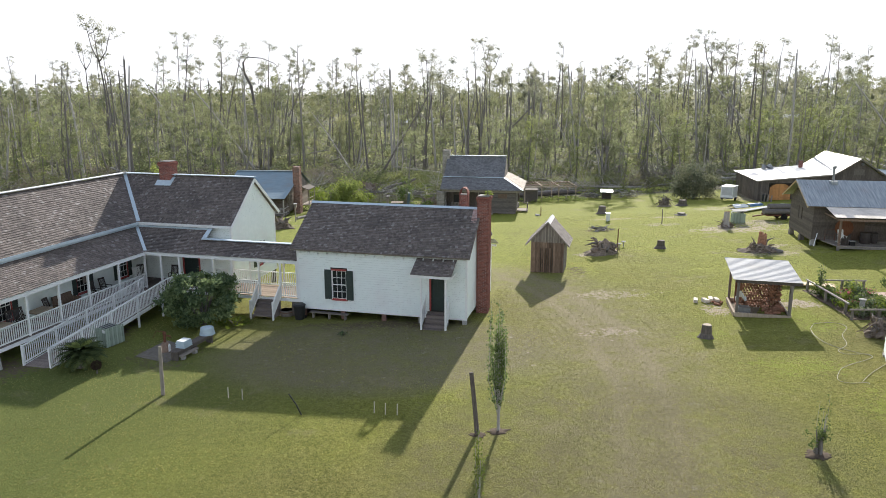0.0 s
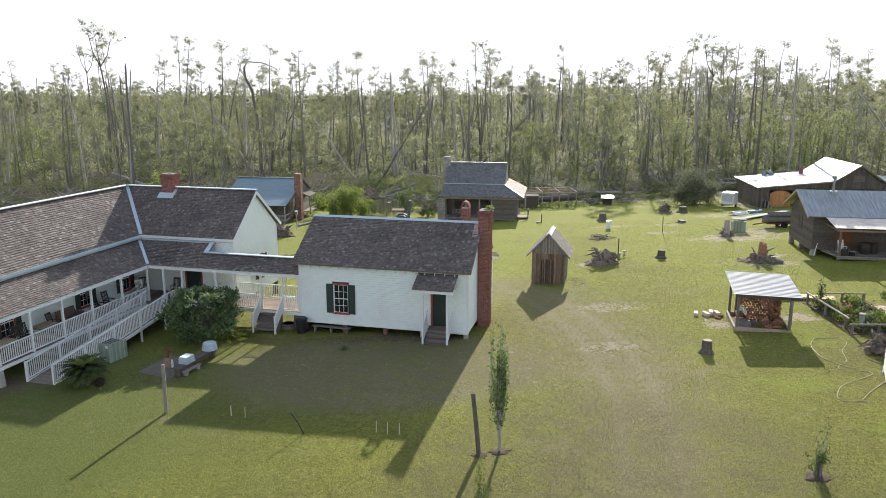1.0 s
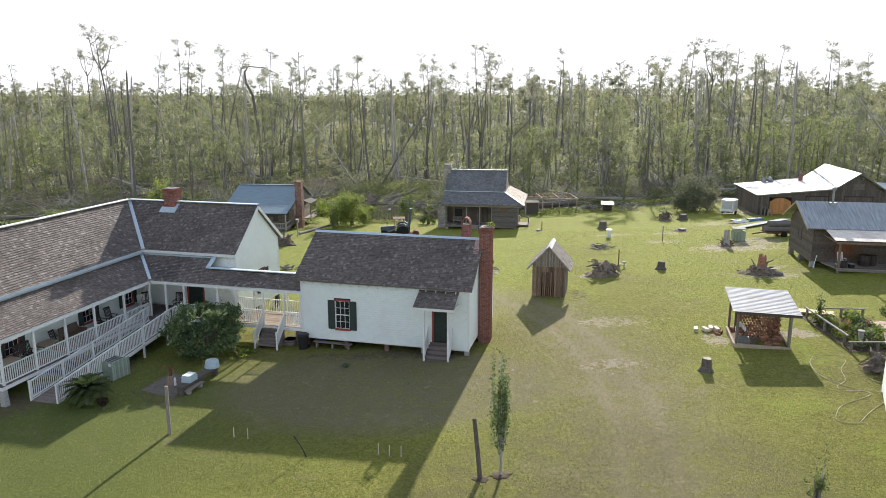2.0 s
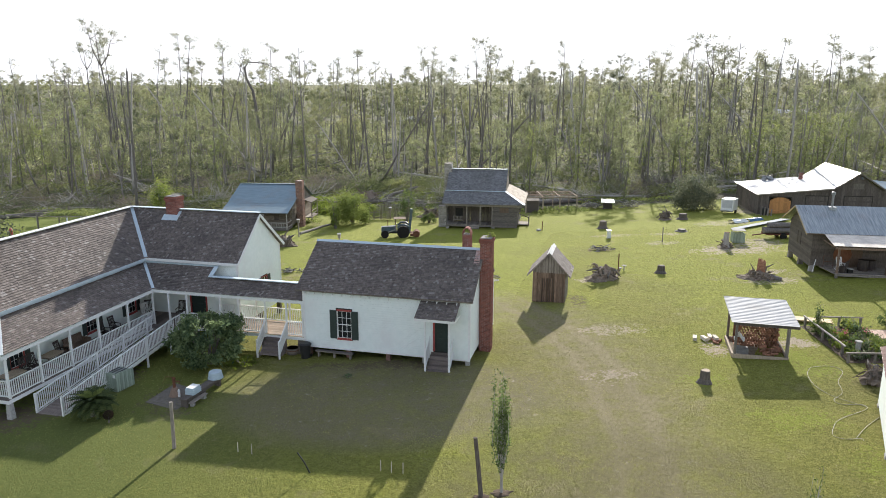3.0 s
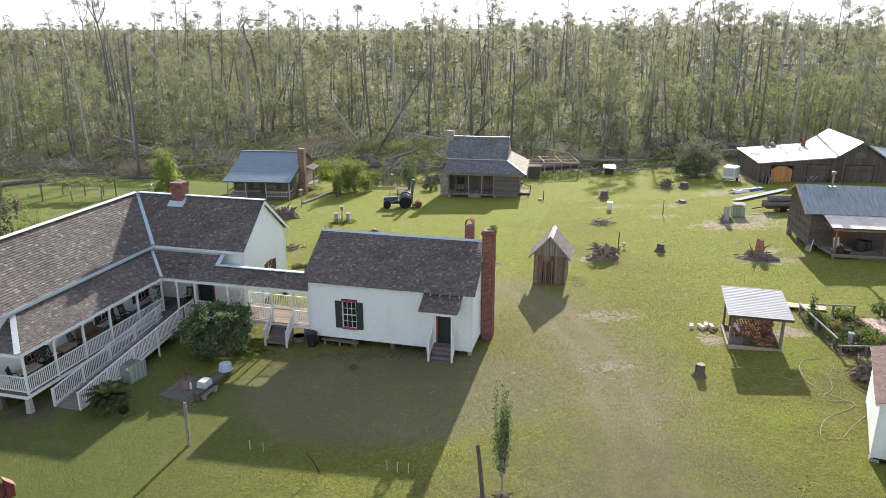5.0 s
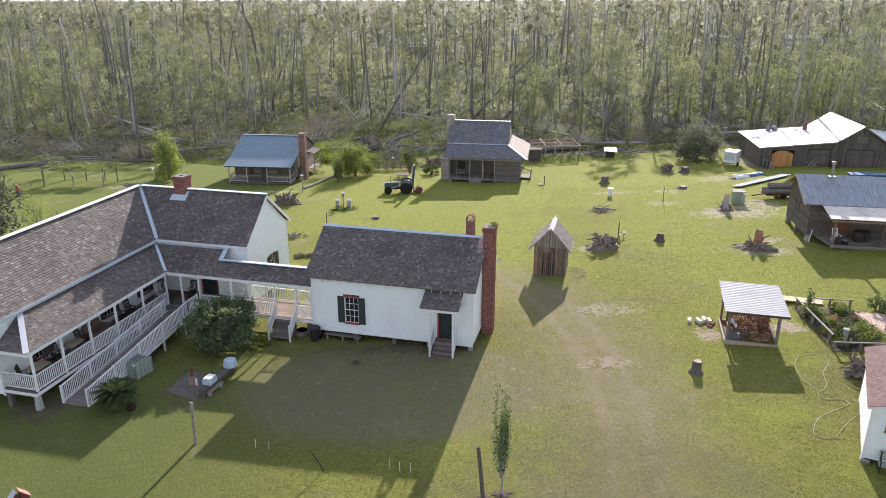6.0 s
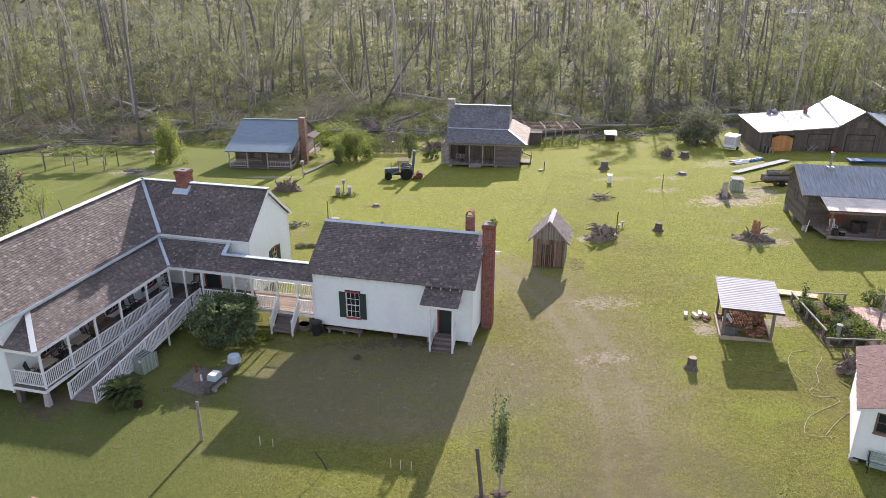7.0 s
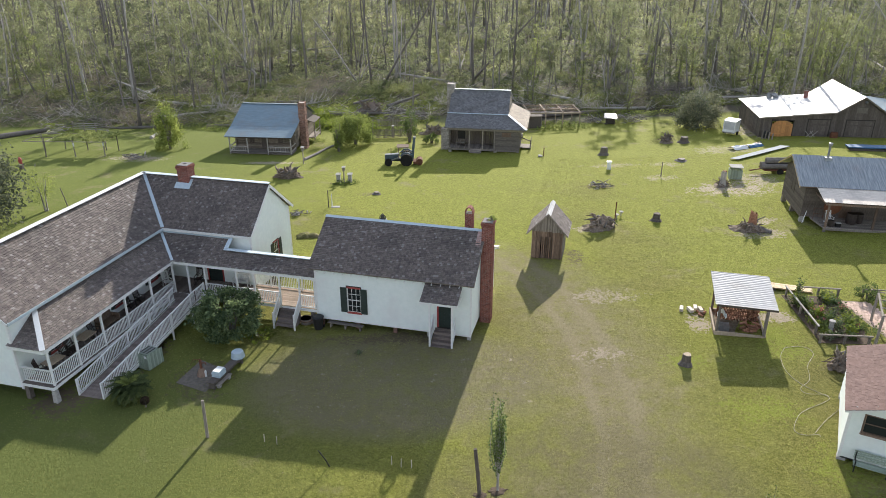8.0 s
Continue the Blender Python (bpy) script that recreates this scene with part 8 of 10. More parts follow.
garden()
hose()
lumber()
root_ball(23.6, 36.4, 0.8, 1.1, 85, "upturned stump with shredded brown roots", turn=30, mounded=False)

# ---- back lawn: stumps, poles, boxes ----
root_ball(14.3, 61.7, 1.25, 1.5, 86, turn=10)
root_ball(27.3, 59.6, 1.1, 0.9, 87, "broken stump with splintered red wood and sprawling roots", 1.8, -30)
stump(27.6, 59.9, 0.33, 1.5, 4, "tall splintered red-brown stump", FIREWOOD, 0.32)
stump(29.9, 73.6, 0.29, 1.7, 5, "tall grey broken tree stump", BARK_PALE, 0.08)
root_ball(30.0, 73.9, 0.9, 0.5, 88, turn=60)
stump(20.5, 90.3, 0.45, 1.0, 6, "dark cut tree stump on the back lawn", WOOD_DARK)
stump(19.9, 63.2, 0.33, 0.75, 21, "dark cut tree stump on the back lawn", WOOD_DARK)
stump(32.6, 95.5, 0.5, 0.8, 7, "dark cut tree stump on the back lawn", WOOD_DARK)
root_ball(30.5, 96.5, 1.1, 1.3, 89, turn=80)
root_ball(-19.2, 81.5, 1.45, 1.5, 90, "large upturned stump with tangled muddy roots", turn=5, mounded=False)
stump(-7.9, 74.3, 0.3, 0.25, 8, "low pale sawn stump")
stump(29.1, 85.3, 0.45, 0.3, 9, "low pale sawn stump")


def litter(x, y, r, count, seed, label):
    rng = random.Random(seed)
    t = thing("brush_pile", on_ground(x, y), label, "brush", "brush piles")
    for k in range(count):
        a = rng.uniform(0, 6.28)
        p = Vector((rng.gauss(0, r * 0.4), rng.gauss(0, r * 0.3), rng.uniform(0.05, r * (0.2 if r < 2.3 else 0.42))))
        d = Vector((math.cos(a), math.sin(a), rng.uniform(-0.1, 0.25))) * rng.uniform(0.4, 1.0) * r * 0.6
        part("stick", Geo().tube([p, p + d * 0.5 + Vector((0, 0, 0.05)), p + d], [0.05, 0.04, 0.015], 4), BARK_PALE if k % 2 else BARK, t)


litter(16.9, 75.5, 1.5, 46, 91, "flat pile of grey sticks in a bare patch")
litter(-15.2, 67.3, 1.1, 40, 92, "small pile of grey sticks on the lawn")
litter(-8.9, 117.6, 3.2, 120, 93, "big pile of grey cut branches at the woods' edge")
litter(-4.5, 118.3, 2.6, 80, 94, "big pile of grey cut branches at the woods' edge")
litter(-60.0, 106.5, 3.0, 60, 95, "big pile of grey cut branches at the woods' edge")
root_ball(-2.1, 107.1, 1.5, 1.5, 141, "dark upturned root mass beside the cabin")
root_ball(-13.4, 122.5, 2.0, 2.4, 142, "dark upturned root mass at the woods' edge")
litter(24.0, 113.5, 2.4, 70, 96, "big pile of grey cut branches at the woods' edge")
litter(29.5, 112.5, 2.6, 80, 97, "big pile of grey cut branches at the woods' edge")
litter(-41.5, 90.8, 2.0, 50, 98, "scattered grey sticks on a bare patch")
litter(15.0, 63.0, 1.0, 24, 99, "scattered grey sticks beside an uprooted stump")

post(16.0, 63.5, 1.95, 0.05, "thin dark pole on the back lawn", RUST, name="metal_pole")
post(24.6, 78.4, 1.75, 0.05, "thin grey pole on the back lawn", WOOD_GREY, name="wooden_pole")
post(-12.5, 69.7, 1.9, 0.05, "thin dark pole on the back lawn", WOOD_DARK, name="wooden_pole")
post(-12.15, 69.8, 1.45, 0.05, "white pipe standing on a pale pad", TRIM, name="pipe")
solo("paving_slab", Geo().box(-0.45, 0.45, -0.25, 0.25, 0.0, 0.06), CONCRETE, on_ground(-11.8, 69.8), "pale concrete slab beside a pipe", "slab")
post(-39.9, 69.8, 2.0, 0.05, "thin leaning stake on the back lawn", WOOD_GREY, (-0.4, 0), name="stake")
for px_, py_, h_ in ((16.35, 64.3, 0.38), (16.9, 64.9, 0.45)):
    t_ = thing("plate_stand", on_ground(px_, py_), "white disc on a short stand", "feeder", "white disc stands")
    part("stem", Geo().tube([(0, 0, 0), (0, 0, h_)], 0.05, 6), CONCRETE, t_)
    part("disc", Geo().tube([(0, 0, h_), (0, 0, h_ + 0.06)], [0.22, 0.2], 14), CONCRETE, t_)
t_ = thing("plate_stand", on_ground(12.2, 90.4), "white disc beside a short dark post", "feeder", "white disc stands")
part("disc", Geo().tube([(0, 0, 0.0), (0, 0, 0.2)], [0.3, 0.28], 12), CONCRETE, t_)
part("post", Geo().box(0.4, 0.5, 0, 0.1, -0.1, 1.2), RUST, t_)
for hx, hy, hh in ((-8.2, 105.2, 1.7), (-18.55, 88.0, 2.2), (-12.2, 79.7, 1.7)):
    b_ = thing("nest_box", on_ground(hx, hy), "small grey nest box on a post", "nest box", "nest boxes")
    part("post", Geo().box(-0.06, 0.06, -0.06, 0.06, -0.1, hh - 0.4), WOOD_GREY, b_)
    part("box", Geo().box(-0.16, 0.16, -0.14, 0.16, hh - 0.4, hh), WOOD_GREY, b_)
    part("lid", Geo().hexa([(x, y, z + (hh + (0.06 if y > 0 else 0))) for x in (-0.21, 0.21) for y in (-0.24, 0.2) for z in (0, 0.04)]), CONCRETE, b_)
for hx in (-12.8, -11.45):
    p_ = thing("stone_pedestal", on_ground(hx, 79.3), "pale square masonry pedestal with a cap", "pedestal", "pedestals")
    part("shaft", Geo().box(-0.21, 0.21, -0.21, 0.21, -0.05, 0.95), CONCRETE, p_)
    part("cap", Geo().hexa([(x, y, z + (0.0 if y < 0 else 0.08)) for x in (-0.3, 0.3) for y in (-0.28, 0.28) for z in (0.93, 1.0)]), CONCRETE, p_)
p_ = thing("marker_box", on_ground(19.5, 82.6), "white painted box with an overhanging lid on the lawn", "box")
part("body", Geo().box(-0.2, 0.2, -0.2, 0.2, -0.05, 0.9), TRIM, p_)
part("lid", Geo().box(-0.28, 0.28, -0.28, 0.28, 0.9, 0.98), TRIM, p_)
leafy("weed_tuft", on_ground(-12.0, 79.0), "low green weeds round two pedestals", "plant", LEAF_MID, 1.4, 0.4, 600, 0.16, 100, lift=0.0)


def dinner_bell():
    b = thing("dinner_bell", on_ground(-5.68, 57.0), "black iron farm bell on a white post", "bell")
    part("post", Geo().tube([(0, 0, -0.1), (0, 0, 2.95)], [0.09, 0.08], 8), TRIM, b)
    part("yoke", Geo().tube([(-0.24, 0, 2.95), (-0.25, 0, 3.3), (0, 0, 3.62), (0.25, 0, 3.3), (0.24, 0, 2.95)], 0.035, 6), BLACK, b)
    part("bell", Geo().tube([(0, 0, 3.0), (0, 0, 3.06), (0, 0, 3.28), (0, 0, 3.45), (0, 0, 3.52)], [0.27, 0.25, 0.17, 0.12, 0.05], 14), BLACK, b)
    part("bracket", Geo().box(0.1, 0.34, -0.05, 0.05, 2.95, 3.12), TRIM, b)


dinner_bell()
mound("soil_mound", -13.2, 61.0, 1.2, 0.8, 0.34, MOSSY, "low heap of soil grown over with grass behind the house", "mound", 9)


def nesting_boxes():
    """Two back-to-back nesting boxes on a tall pole, roofs pitched away from each other."""
    b = thing("birdhouse", on_ground(-14.38, 19.24, 45), "pair of red wooden birdhouses on a tall grey pole", "birdhouse")
    z = 6.12 - ground_z(-14.38, 19.24)
    part("pole", Geo().tube([(0, 0, -0.3), (0, 0, z * 0.5), (0, 0, z + 0.1)], [0.06, 0.055, 0.05], 10), WOOD_DARK, b)
    for k, roof_mat in ((1, ROOF_PINK), (-1, METAL_GALV)):
        x0, x1 = 0.055 * k, 0.30 * k
        g = Geo().hexa([(x, y, h) for x, top in ((x0, z + 0.26), (x1, z - 0.02)) for y in (-0.125, 0.125) for h in (z - 0.44, top)])
        box = part("nesting_box", g, BARN_RED, b)
        r = Geo().hexa([(x, y, h + t) for x, h in ((x0 - 0.012 * k, z + 0.275), (x1 + 0.05 * k, z - 0.075)) for y in (-0.15, 0.15) for t in (0.0, 0.028)])
        part("roof", r, roof_mat, box, "faded pinkish roof board" if k > 0 else "pale grey roof sheet")
        part("entrance_hole", Geo().tube([(x1 - 0.004 * k, 0, z - 0.16), (x1 + 0.006 * k, 0, z - 0.16)], 0.032, 14), BLACK, box)
    for h in (z - 0.35, z - 0.05):
        part("bracket", Geo().box(-0.055, 0.055, -0.062, 0.062, h - 0.02, h + 0.02), RUST, b)


nesting_boxes()


def tractor():
    t = thing("tractor", on_ground(-6.2, 87.6, 182), "faded blue old farm tractor with canopy frame and raised boom", "tractor")

    def wheel(x, y, r, w, rim):
        k = part("wheel", Geo().tube([(x, y - w / 2, r), (x, y + w / 2, r)], r * 0.5, 14), rim, t)
        part("tyre", Geo().tube([(x, y - w / 2, r), (x, y - w * 0.42, r), (x, y + w * 0.42, r), (x, y + w / 2, r)], [r * 0.82, r, r, r * 0.82], 20), RUBBER, k)
        part("rim", Geo().tube([(x, y - w / 2 - 0.02, r), (x, y - w / 2 + 0.02, r)], r * 0.5, 14).tube([(x, y + w / 2 - 0.02, r), (x, y + w / 2 + 0.02, r)], r * 0.5, 14), RUBBER, k)

    for y in (-0.85, 0.85):
        wheel(-0.95, y, 0.78, 0.4, RUBBER)
        wheel(1.35, y * 0.85, 0.48, 0.26, RUBBER)
        part("fender", Geo().tube([(-0.25, y, 1.35), (-0.6, y, 1.7), (-1.2, y, 1.72), (-1.7, y, 1.4)], 0.12, 6), TRACTOR_BLUE, t)
    part("hood", Geo().hexa([(x, y, z) for x, w in ((0.0, 0.34), (1.75, 0.30)) for y in (-w, w) for z in (0.75, 1.45 if x == 0 else 1.35)]), TRACTOR_BLUE, t)
    part("grille", Geo().box(1.75, 1.82, -0.28, 0.28, 0.75, 1.3), STEEL, t)
    part("chassis", Geo().box(-1.3, 1.7, -0.25, 0.25, 0.5, 0.8), BLACK, t)
    part("front_loader", Geo().beam((-0.1, -0.55, 1.1), (1.3, -0.55, 0.6), 0.1, 0.14).beam((-0.1, 0.55, 1.1), (1.3, 0.55, 0.6), 0.1, 0.14), STEEL, t)
    part("seat", Geo().box(-0.85, -0.45, -0.22, 0.22, 1.15, 1.25).box(-0.9, -0.82, -0.22, 0.22, 1.2, 1.6), BLACK, t)
    part("steering_wheel", Geo().tube([(-0.15 + 0.05 * math.cos(a), 0.2 * math.sin(a), 1.6 + 0.15 * math.cos(a)) for a in [6.2832 * i / 12 for i in range(13)]], 0.02, 4), BLACK, t)
    for x in (-1.05, 0.05):
        for y in (-0.6, 0.6):
            part("canopy_post", Geo().beam((x, y, 1.0), (x, y, 2.40), 0.05, 0.05), WOOD_SHED, t)
    part("canopy", Geo().box(-1.25, 0.25, -0.75, 0.75, 2.40, 2.44), WOOD_SHED, t)
    part("exhaust", Geo().tube([(1.0, 0.15, 1.4), (1.0, 0.15, 2.2)], 0.04, 8), RUST, t)
    part("boom", Geo().beam((-1.65, 0.1, 0.5), (-2.0, 0.1, 3.6), 0.26, 0.32, up=(1, 0, 0)), TRACTOR_BLUE, t)
    part("implement", Geo().box(-2.9, -1.8, -0.7, 0.7, 0.25, 0.55).tube([(-2.6, -0.6, 0.45), (-2.6, 0.6, 0.45)], 0.42, 12), RUST, t)
    part("hitch", Geo().beam((-1.3, 0, 0.6), (-2.2, 0, 0.5), 0.12, 0.12), RUST, t)


tractor()


def log_on_lawn(p, q, r, mat, label, bits=6):
    d = Vector((q[0] - p[0], q[1] - p[1], ground_z(*q) - ground_z(*p)))
    g = Geo().tube([Vector((0, 0, r * 0.8)), d * 0.33 + Vector((0.1, 0.15, r * 0.85)), d * 0.66 + Vector((-0.1, 0.1, r * 0.8)), d + Vector((0, 0, r * 0.7))], [r * 1.15, r, r * 0.9, r * 0.7], 10)
    solo("felled_log", g, mat, on_ground(*p), label, "log", "felled logs")


log_on_lawn((-18.8, 89.9), (-16.0, 99.4), 0.17, BARK_FAR, "long felled log lying across the lawn")
log_on_lawn((-70, 98.0), (-62.5, 108.3), 0.42, BARK, "long thick felled log at the edge of the lawn")
log_on_lawn((-44.0, 102.9), (-44.6, 108.6), 0.22, BARK_PALE, "pale bark-stripped log on the lawn")
log_on_lawn((-38.5, 111.6), (-31, 112.6), 0.3, BARK, "long felled log at the edge of the lawn")
log_on_lawn((9, 116.5), (27, 120), 0.35, BARK, "long felled trunk behind the pen")


def grape_arbour():
    rng = random.Random(110)
    npr = np.random.default_rng(110)
    a = thing("grape_arbour", on_ground(-50, 93), "low post-and-wire grape arbour covered with vines", "arbour")
    z0 = ground_z(-50, 93)
    for x, y in ((-53.4, 91.1), (-49.6, 91.4), (-45.8, 91.7), (-56.0, 95.6), (-53.2, 95.9), (-49.8, 95.3), (-47.2, 95.2), (-45.3, 94.8), (-54.6, 93.3), (-46.6, 93.3)):
        z = ground_z(x, y) - z0
        h = 2.25
        part("post", Geo().tube([(x + 50, y - 93, z - 0.1), (x + 50 + rng.uniform(-0.15, 0.15), y - 93, z + h)], [0.085, 0.07], 6), WOOD_GREY if rng.random() < 0.6 else WOOD_DARK, a)
        if rng.random() < 0.6:
            part("paint_band", Geo().tube([(x + 50, y - 93, z + 1.4), (x + 50, y - 93, z + 1.9)], 0.095, 6), TRIM, a)
    for y in (91.3, 93.4, 95.4):
        part("top_pole", Geo().tube([(-6.3, y - 93, 2.2), (0, y - 93, 2.15), (4.9, y - 93, 2.1)], 0.05, 5), WOOD_GREY, a)
    for x in (-6, -3, 0, 3, 4.8):
        part("cross_pole", Geo().tube([(x, -1.9, 2.25), (x, 2.6, 2.2)], 0.045, 5), WOOD_GREY, a)
    n = 3600
    c = np.stack([npr.uniform(-2.6, 5.2, n), npr.uniform(-1.8, 2.6, n), 2.25 + np.abs(npr.normal(size=n)) * 0.13], 1)
    keep = np.array([noise.noise((p[0] * 0.5, p[1] * 0.6, 4)) for p in c]) > -0.25
    part("vine", quads("vine", c[keep], npr.uniform(0.14, 0.30, keep.sum()), LEAF_CLIMB, npr), None, a)


grape_arbour()


def picket_fence(p, q, h, label):
    f = thing("picket_fence", on_ground(*p), label, "fence", "picket fences")
    d = Vector((q[0] - p[0], q[1] - p[1], ground_z(*q) - ground_z(*p)))
    n = int(d.length / 0.17)
    m = mesh_of("picket", Geo().box(-0.045, 0.045, -0.012, 0.012, 0.03, h).add([(-0.045, 0, h), (0.045, 0, h), (0, 0, h + 0.09)], [(0, 1, 2)]), WOOD_GREY)
    for k in range(n + 1):
        b = part("picket", m, None, f)
        b.matrix_basis = Matrix.Translation(d * k / n) @ Matrix.Rotation(math.atan2(d.y, d.x), 4, "Z")
    for z in (0.35, h - 0.25):
        part("rail", Geo().beam(Vector((0, 0.03, z)), d + Vector((0, 0.03, z)), 0.04, 0.08), WOOD_GREY, f)


picket_fence((-11.2, 104.2), (-4.8, 104.8), 1.35, "weathered grey picket fence round a small plot")
picket_fence((-12.1, 112.9), (-4.9, 112.8), 1.35, "weathered grey picket fence round a small plot")
picket_fence((-11.2, 104.2), (-12.1, 112.9), 1.3, "weathered grey picket fence round a small plot")
r_ = thing("rail_fence", on_ground(-58.7, 109.2), "grey split-rail fence at the woods' edge", "fence")
for k_ in range(4):
    part("rail", Geo().tube([(0, 0, 0.35 + k_ * 0.3), (3, -0.4, 0.38 + k_ * 0.3), (6.0, -0.8, 0.3 + k_ * 0.3)], 0.07, 5), BARK_PALE, r_)
for k_ in range(4):
    part("post", Geo().box(k_ * 1.9 - 0.07, k_ * 1.9 + 0.07, -k_ * 0.25 - 0.07, -k_ * 0.25 + 0.07, -0.2, 1.5), WOOD_GREY, r_)
h_ = thing("water_hydrant", on_ground(-53.1, 84.8), "red and black yard hydrant on a wooden stand", "hydrant")
part("stand", Geo().box(-0.2, 0.2, -0.2, 0.2, 0, 0.7), WOOD_DARK, h_)
part("head", Geo().tube([(0, 0, 0.7), (0, 0, 1.2), (0, 0, 1.5)], [0.2, 0.24, 0.1], 10), RED_TRIM, h_)


def pen():
    """Wire-roofed poultry pen beside the cabin."""
    p = thing("poultry_pen", on_ground(12.8, 110.4, 3), "open timber poultry pen with a wire-mesh roof", "pen")
    for u in (0, 2.7, 5.4, 8.1):
        for v in (0, 5.5):
            part("post", Geo().box(u - 0.09, u + 0.09, v - 0.09, v + 0.09, -0.4, 2.35), WOOD_TAN, p)
    for v in (0, 2.75, 5.5):
        part("beam", Geo().box(-0.2, 8.3, v - 0.08, v + 0.08, 2.35, 2.52), WOOD_TAN, p)
    for u in (0, 2.7, 5.4, 8.1):
        part("joist", Geo().box(u - 0.07, u + 0.07, -0.1, 5.6, 2.52, 2.62), WOOD_TAN, p)
    g = Geo()
    for k in range(34):
        g.box(k * 0.245 - 0.005, k * 0.245 + 0.005, 0, 5.5, 2.63, 2.635)
    for k in range(23):
        g.box(0, 8.1, k * 0.245 - 0.005, k * 0.245 + 0.005, 2.638, 2.643)
    tagged(part("wire_mesh", g, RUST, p), kind="stuff")
    c = thing("hen_coop", p.matrix_basis @ pose(0.2, 0.3, -0.1), "small dark wooden hen coop inside the pen", "coop")
    part("body", Geo().box(0, 1.9, 0, 2.0, 0.1, 2.0), WOOD_DARK, c)
    part("frame", Geo().box(-0.06, 1.96, -0.06, 0.0, 1.9, 2.05).box(-0.06, 0.04, -0.06, 0, 0.1, 1.9).box(1.86, 1.96, -0.06, 0, 0.1, 1.9), WOOD_GREY, c)
    part("roof", Geo().slab([(-0.2, -0.3, 2.05), (2.1, -0.3, 2.05), (2.1, 2.2, 2.3), (-0.2, 2.2, 2.3)], 0.05), WOOD_GREY, c)
    k = thing("kennel", on_ground(26.0, 111.8, -12), "small open kennel with a white flat roof", "kennel")
    part("body", Geo().box(-0.7, 0.7, 0.3, 1.4, -0.2, 1.0).box(-0.7, -0.6, -0.3, 0.3, -0.2, 1.1).box(0.6, 0.7, -0.3, 0.3, -0.2, 1.1), WOOD_DARK, k)
    part("roof", Geo().slab([(-1.0, -0.7, 1.15), (1.0, -0.7, 1.15), (1.0, 1.7, 1.35), (-1.0, 1.7, 1.35)], 0.06), METAL_WHITE, k)


pen()


# ---- barn yard ----
def barn_yard():
    rng = random.Random(120)
    t = thing("cargo_trailer", on_ground(40.3, 99.4, -38) @ Matrix.Scale(0.88, 4), "small white enclosed cargo trailer", "trailer")
    part("body", Geo().hexa([(x, y, z) for x, i in ((-0.95, 0.04), (0.95, 0.04)) for y in (-0.9, 1.6) for z in (0.55, 2.3)]), TRIM, t)
    part("roof", Geo().box(-1.0, 1.0, -0.95, 1.65, 2.3, 2.38), METAL_WHITE, t)
    part("front_panel", Geo().box(-0.8, 0.8, -0.93, -0.9, 1.0, 2.2), METAL_GALV, t)
    for x in (-1.02, 1.02):
        w = part("wheel", Geo().tube([(x - 0.1, 0.4, 0.34), (x + 0.1, 0.4, 0.34)], 0.34, 14), RUBBER, t)
        part("fender", Geo().box(x - 0.14, x + 0.14, -0.05, 0.85, 0.68, 0.74), TRIM, t)
    part("tongue", Geo().beam((-0.5, -0.9, 0.5), (0, -1.9, 0.45), 0.08, 0.08).beam((0.5, -0.9, 0.5), (0, -1.9, 0.45), 0.08, 0.08), BLACK, t)
    part("bumper", Geo().box(-1.0, 1.0, -1.0, -0.93, 0.45, 0.62), CONCRETE, t)
    s = Geo().slab([(34.73, 84.52, ground_z(34.7, 84.5) + 0.22), (35.53, 83.89, ground_z(35.5, 83.9) + 0.22), (44.19, 89.27, ground_z(44.2, 89.3) + 0.22), (43.34, 90.04, ground_z(43.3, 90) + 0.22)], 0.05)
    solo("metal_sheet", s, surface("dull_blue_grey_sheet", (0.22, 0.25, 0.27), (0.33, 0.36, 0.38), 2.0, rough=0.85, bumpy=0.05), Matrix(), "long pale metal roofing sheet lying on blocks", "sheet")
    for x, y in ((36.0, 84.8), (39.6, 87.0), (43.2, 89.2)):
        solo("timber_block", Geo().box(-0.4, 0.4, -0.1, 0.1, -0.05, 0.17), WOOD_DARK, on_ground(x, y, 120), "dark timber block under a metal sheet", "block", "sheet blocks")
    d = thing("tarp_heap", on_ground(39.0, 90.6, 30), "heap of boards under a white and blue tarpaulin", "tarpaulin")
    for col, mat, x0 in (("white_cover", TRIM, -2.2), ("blue_cover", BLUE_TARP, 0.3)):
        g = Geo()
        for i in range(9):
            for j in range(6):
                x, y = x0 + i * 0.28, -0.6 + j * 0.24
                g.v.append((x, y - 0.18 * x, max(0.03, 0.4 * (1 - ((j - 2.5) / 2.6) ** 2) + 0.14 * noise.noise((x * 2, y * 3, 1)))))
        g.f = [(i * 6 + j, (i + 1) * 6 + j, (i + 1) * 6 + j + 1, i * 6 + j + 1) for i in range(8) for j in range(5)]
        part(col, g, mat, d)
    for k in range(5):
        part("board", Geo().beam((1.5 + k * 0.25, -1.0 + k * 0.2, 0.06), (3.2 + k * 0.3, 1.0, 0.07), 0.14, 0.04), WOOD_FRESH if k % 2 else WOOD_GREY, d)
    b = thing("board_pile", on_ground(53.0, 86.6, -6), "long pile of boards covered with a blue tarpaulin", "lumber")
    for k in range(6):
        part("board", Geo().box(-2.6, 5.5, -0.6 + k * 0.2, -0.42 + k * 0.2, 0.05 + 0.06 * (k % 2), 0.16 + 0.06 * (k % 2)), WOOD_DARK, b)
    part("cover", Geo().hexa([(x, y, z) for x in (-2.8, 5.8) for y, top in ((-0.5, 0.5), (0.7, 0.55)) for z in (0.36, top)]), BLUE_TARP, b)
    l = thing("log_trailer", on_ground(37.0, 77.9, 0), "low rusty trailer loaded with thick logs", "trailer")
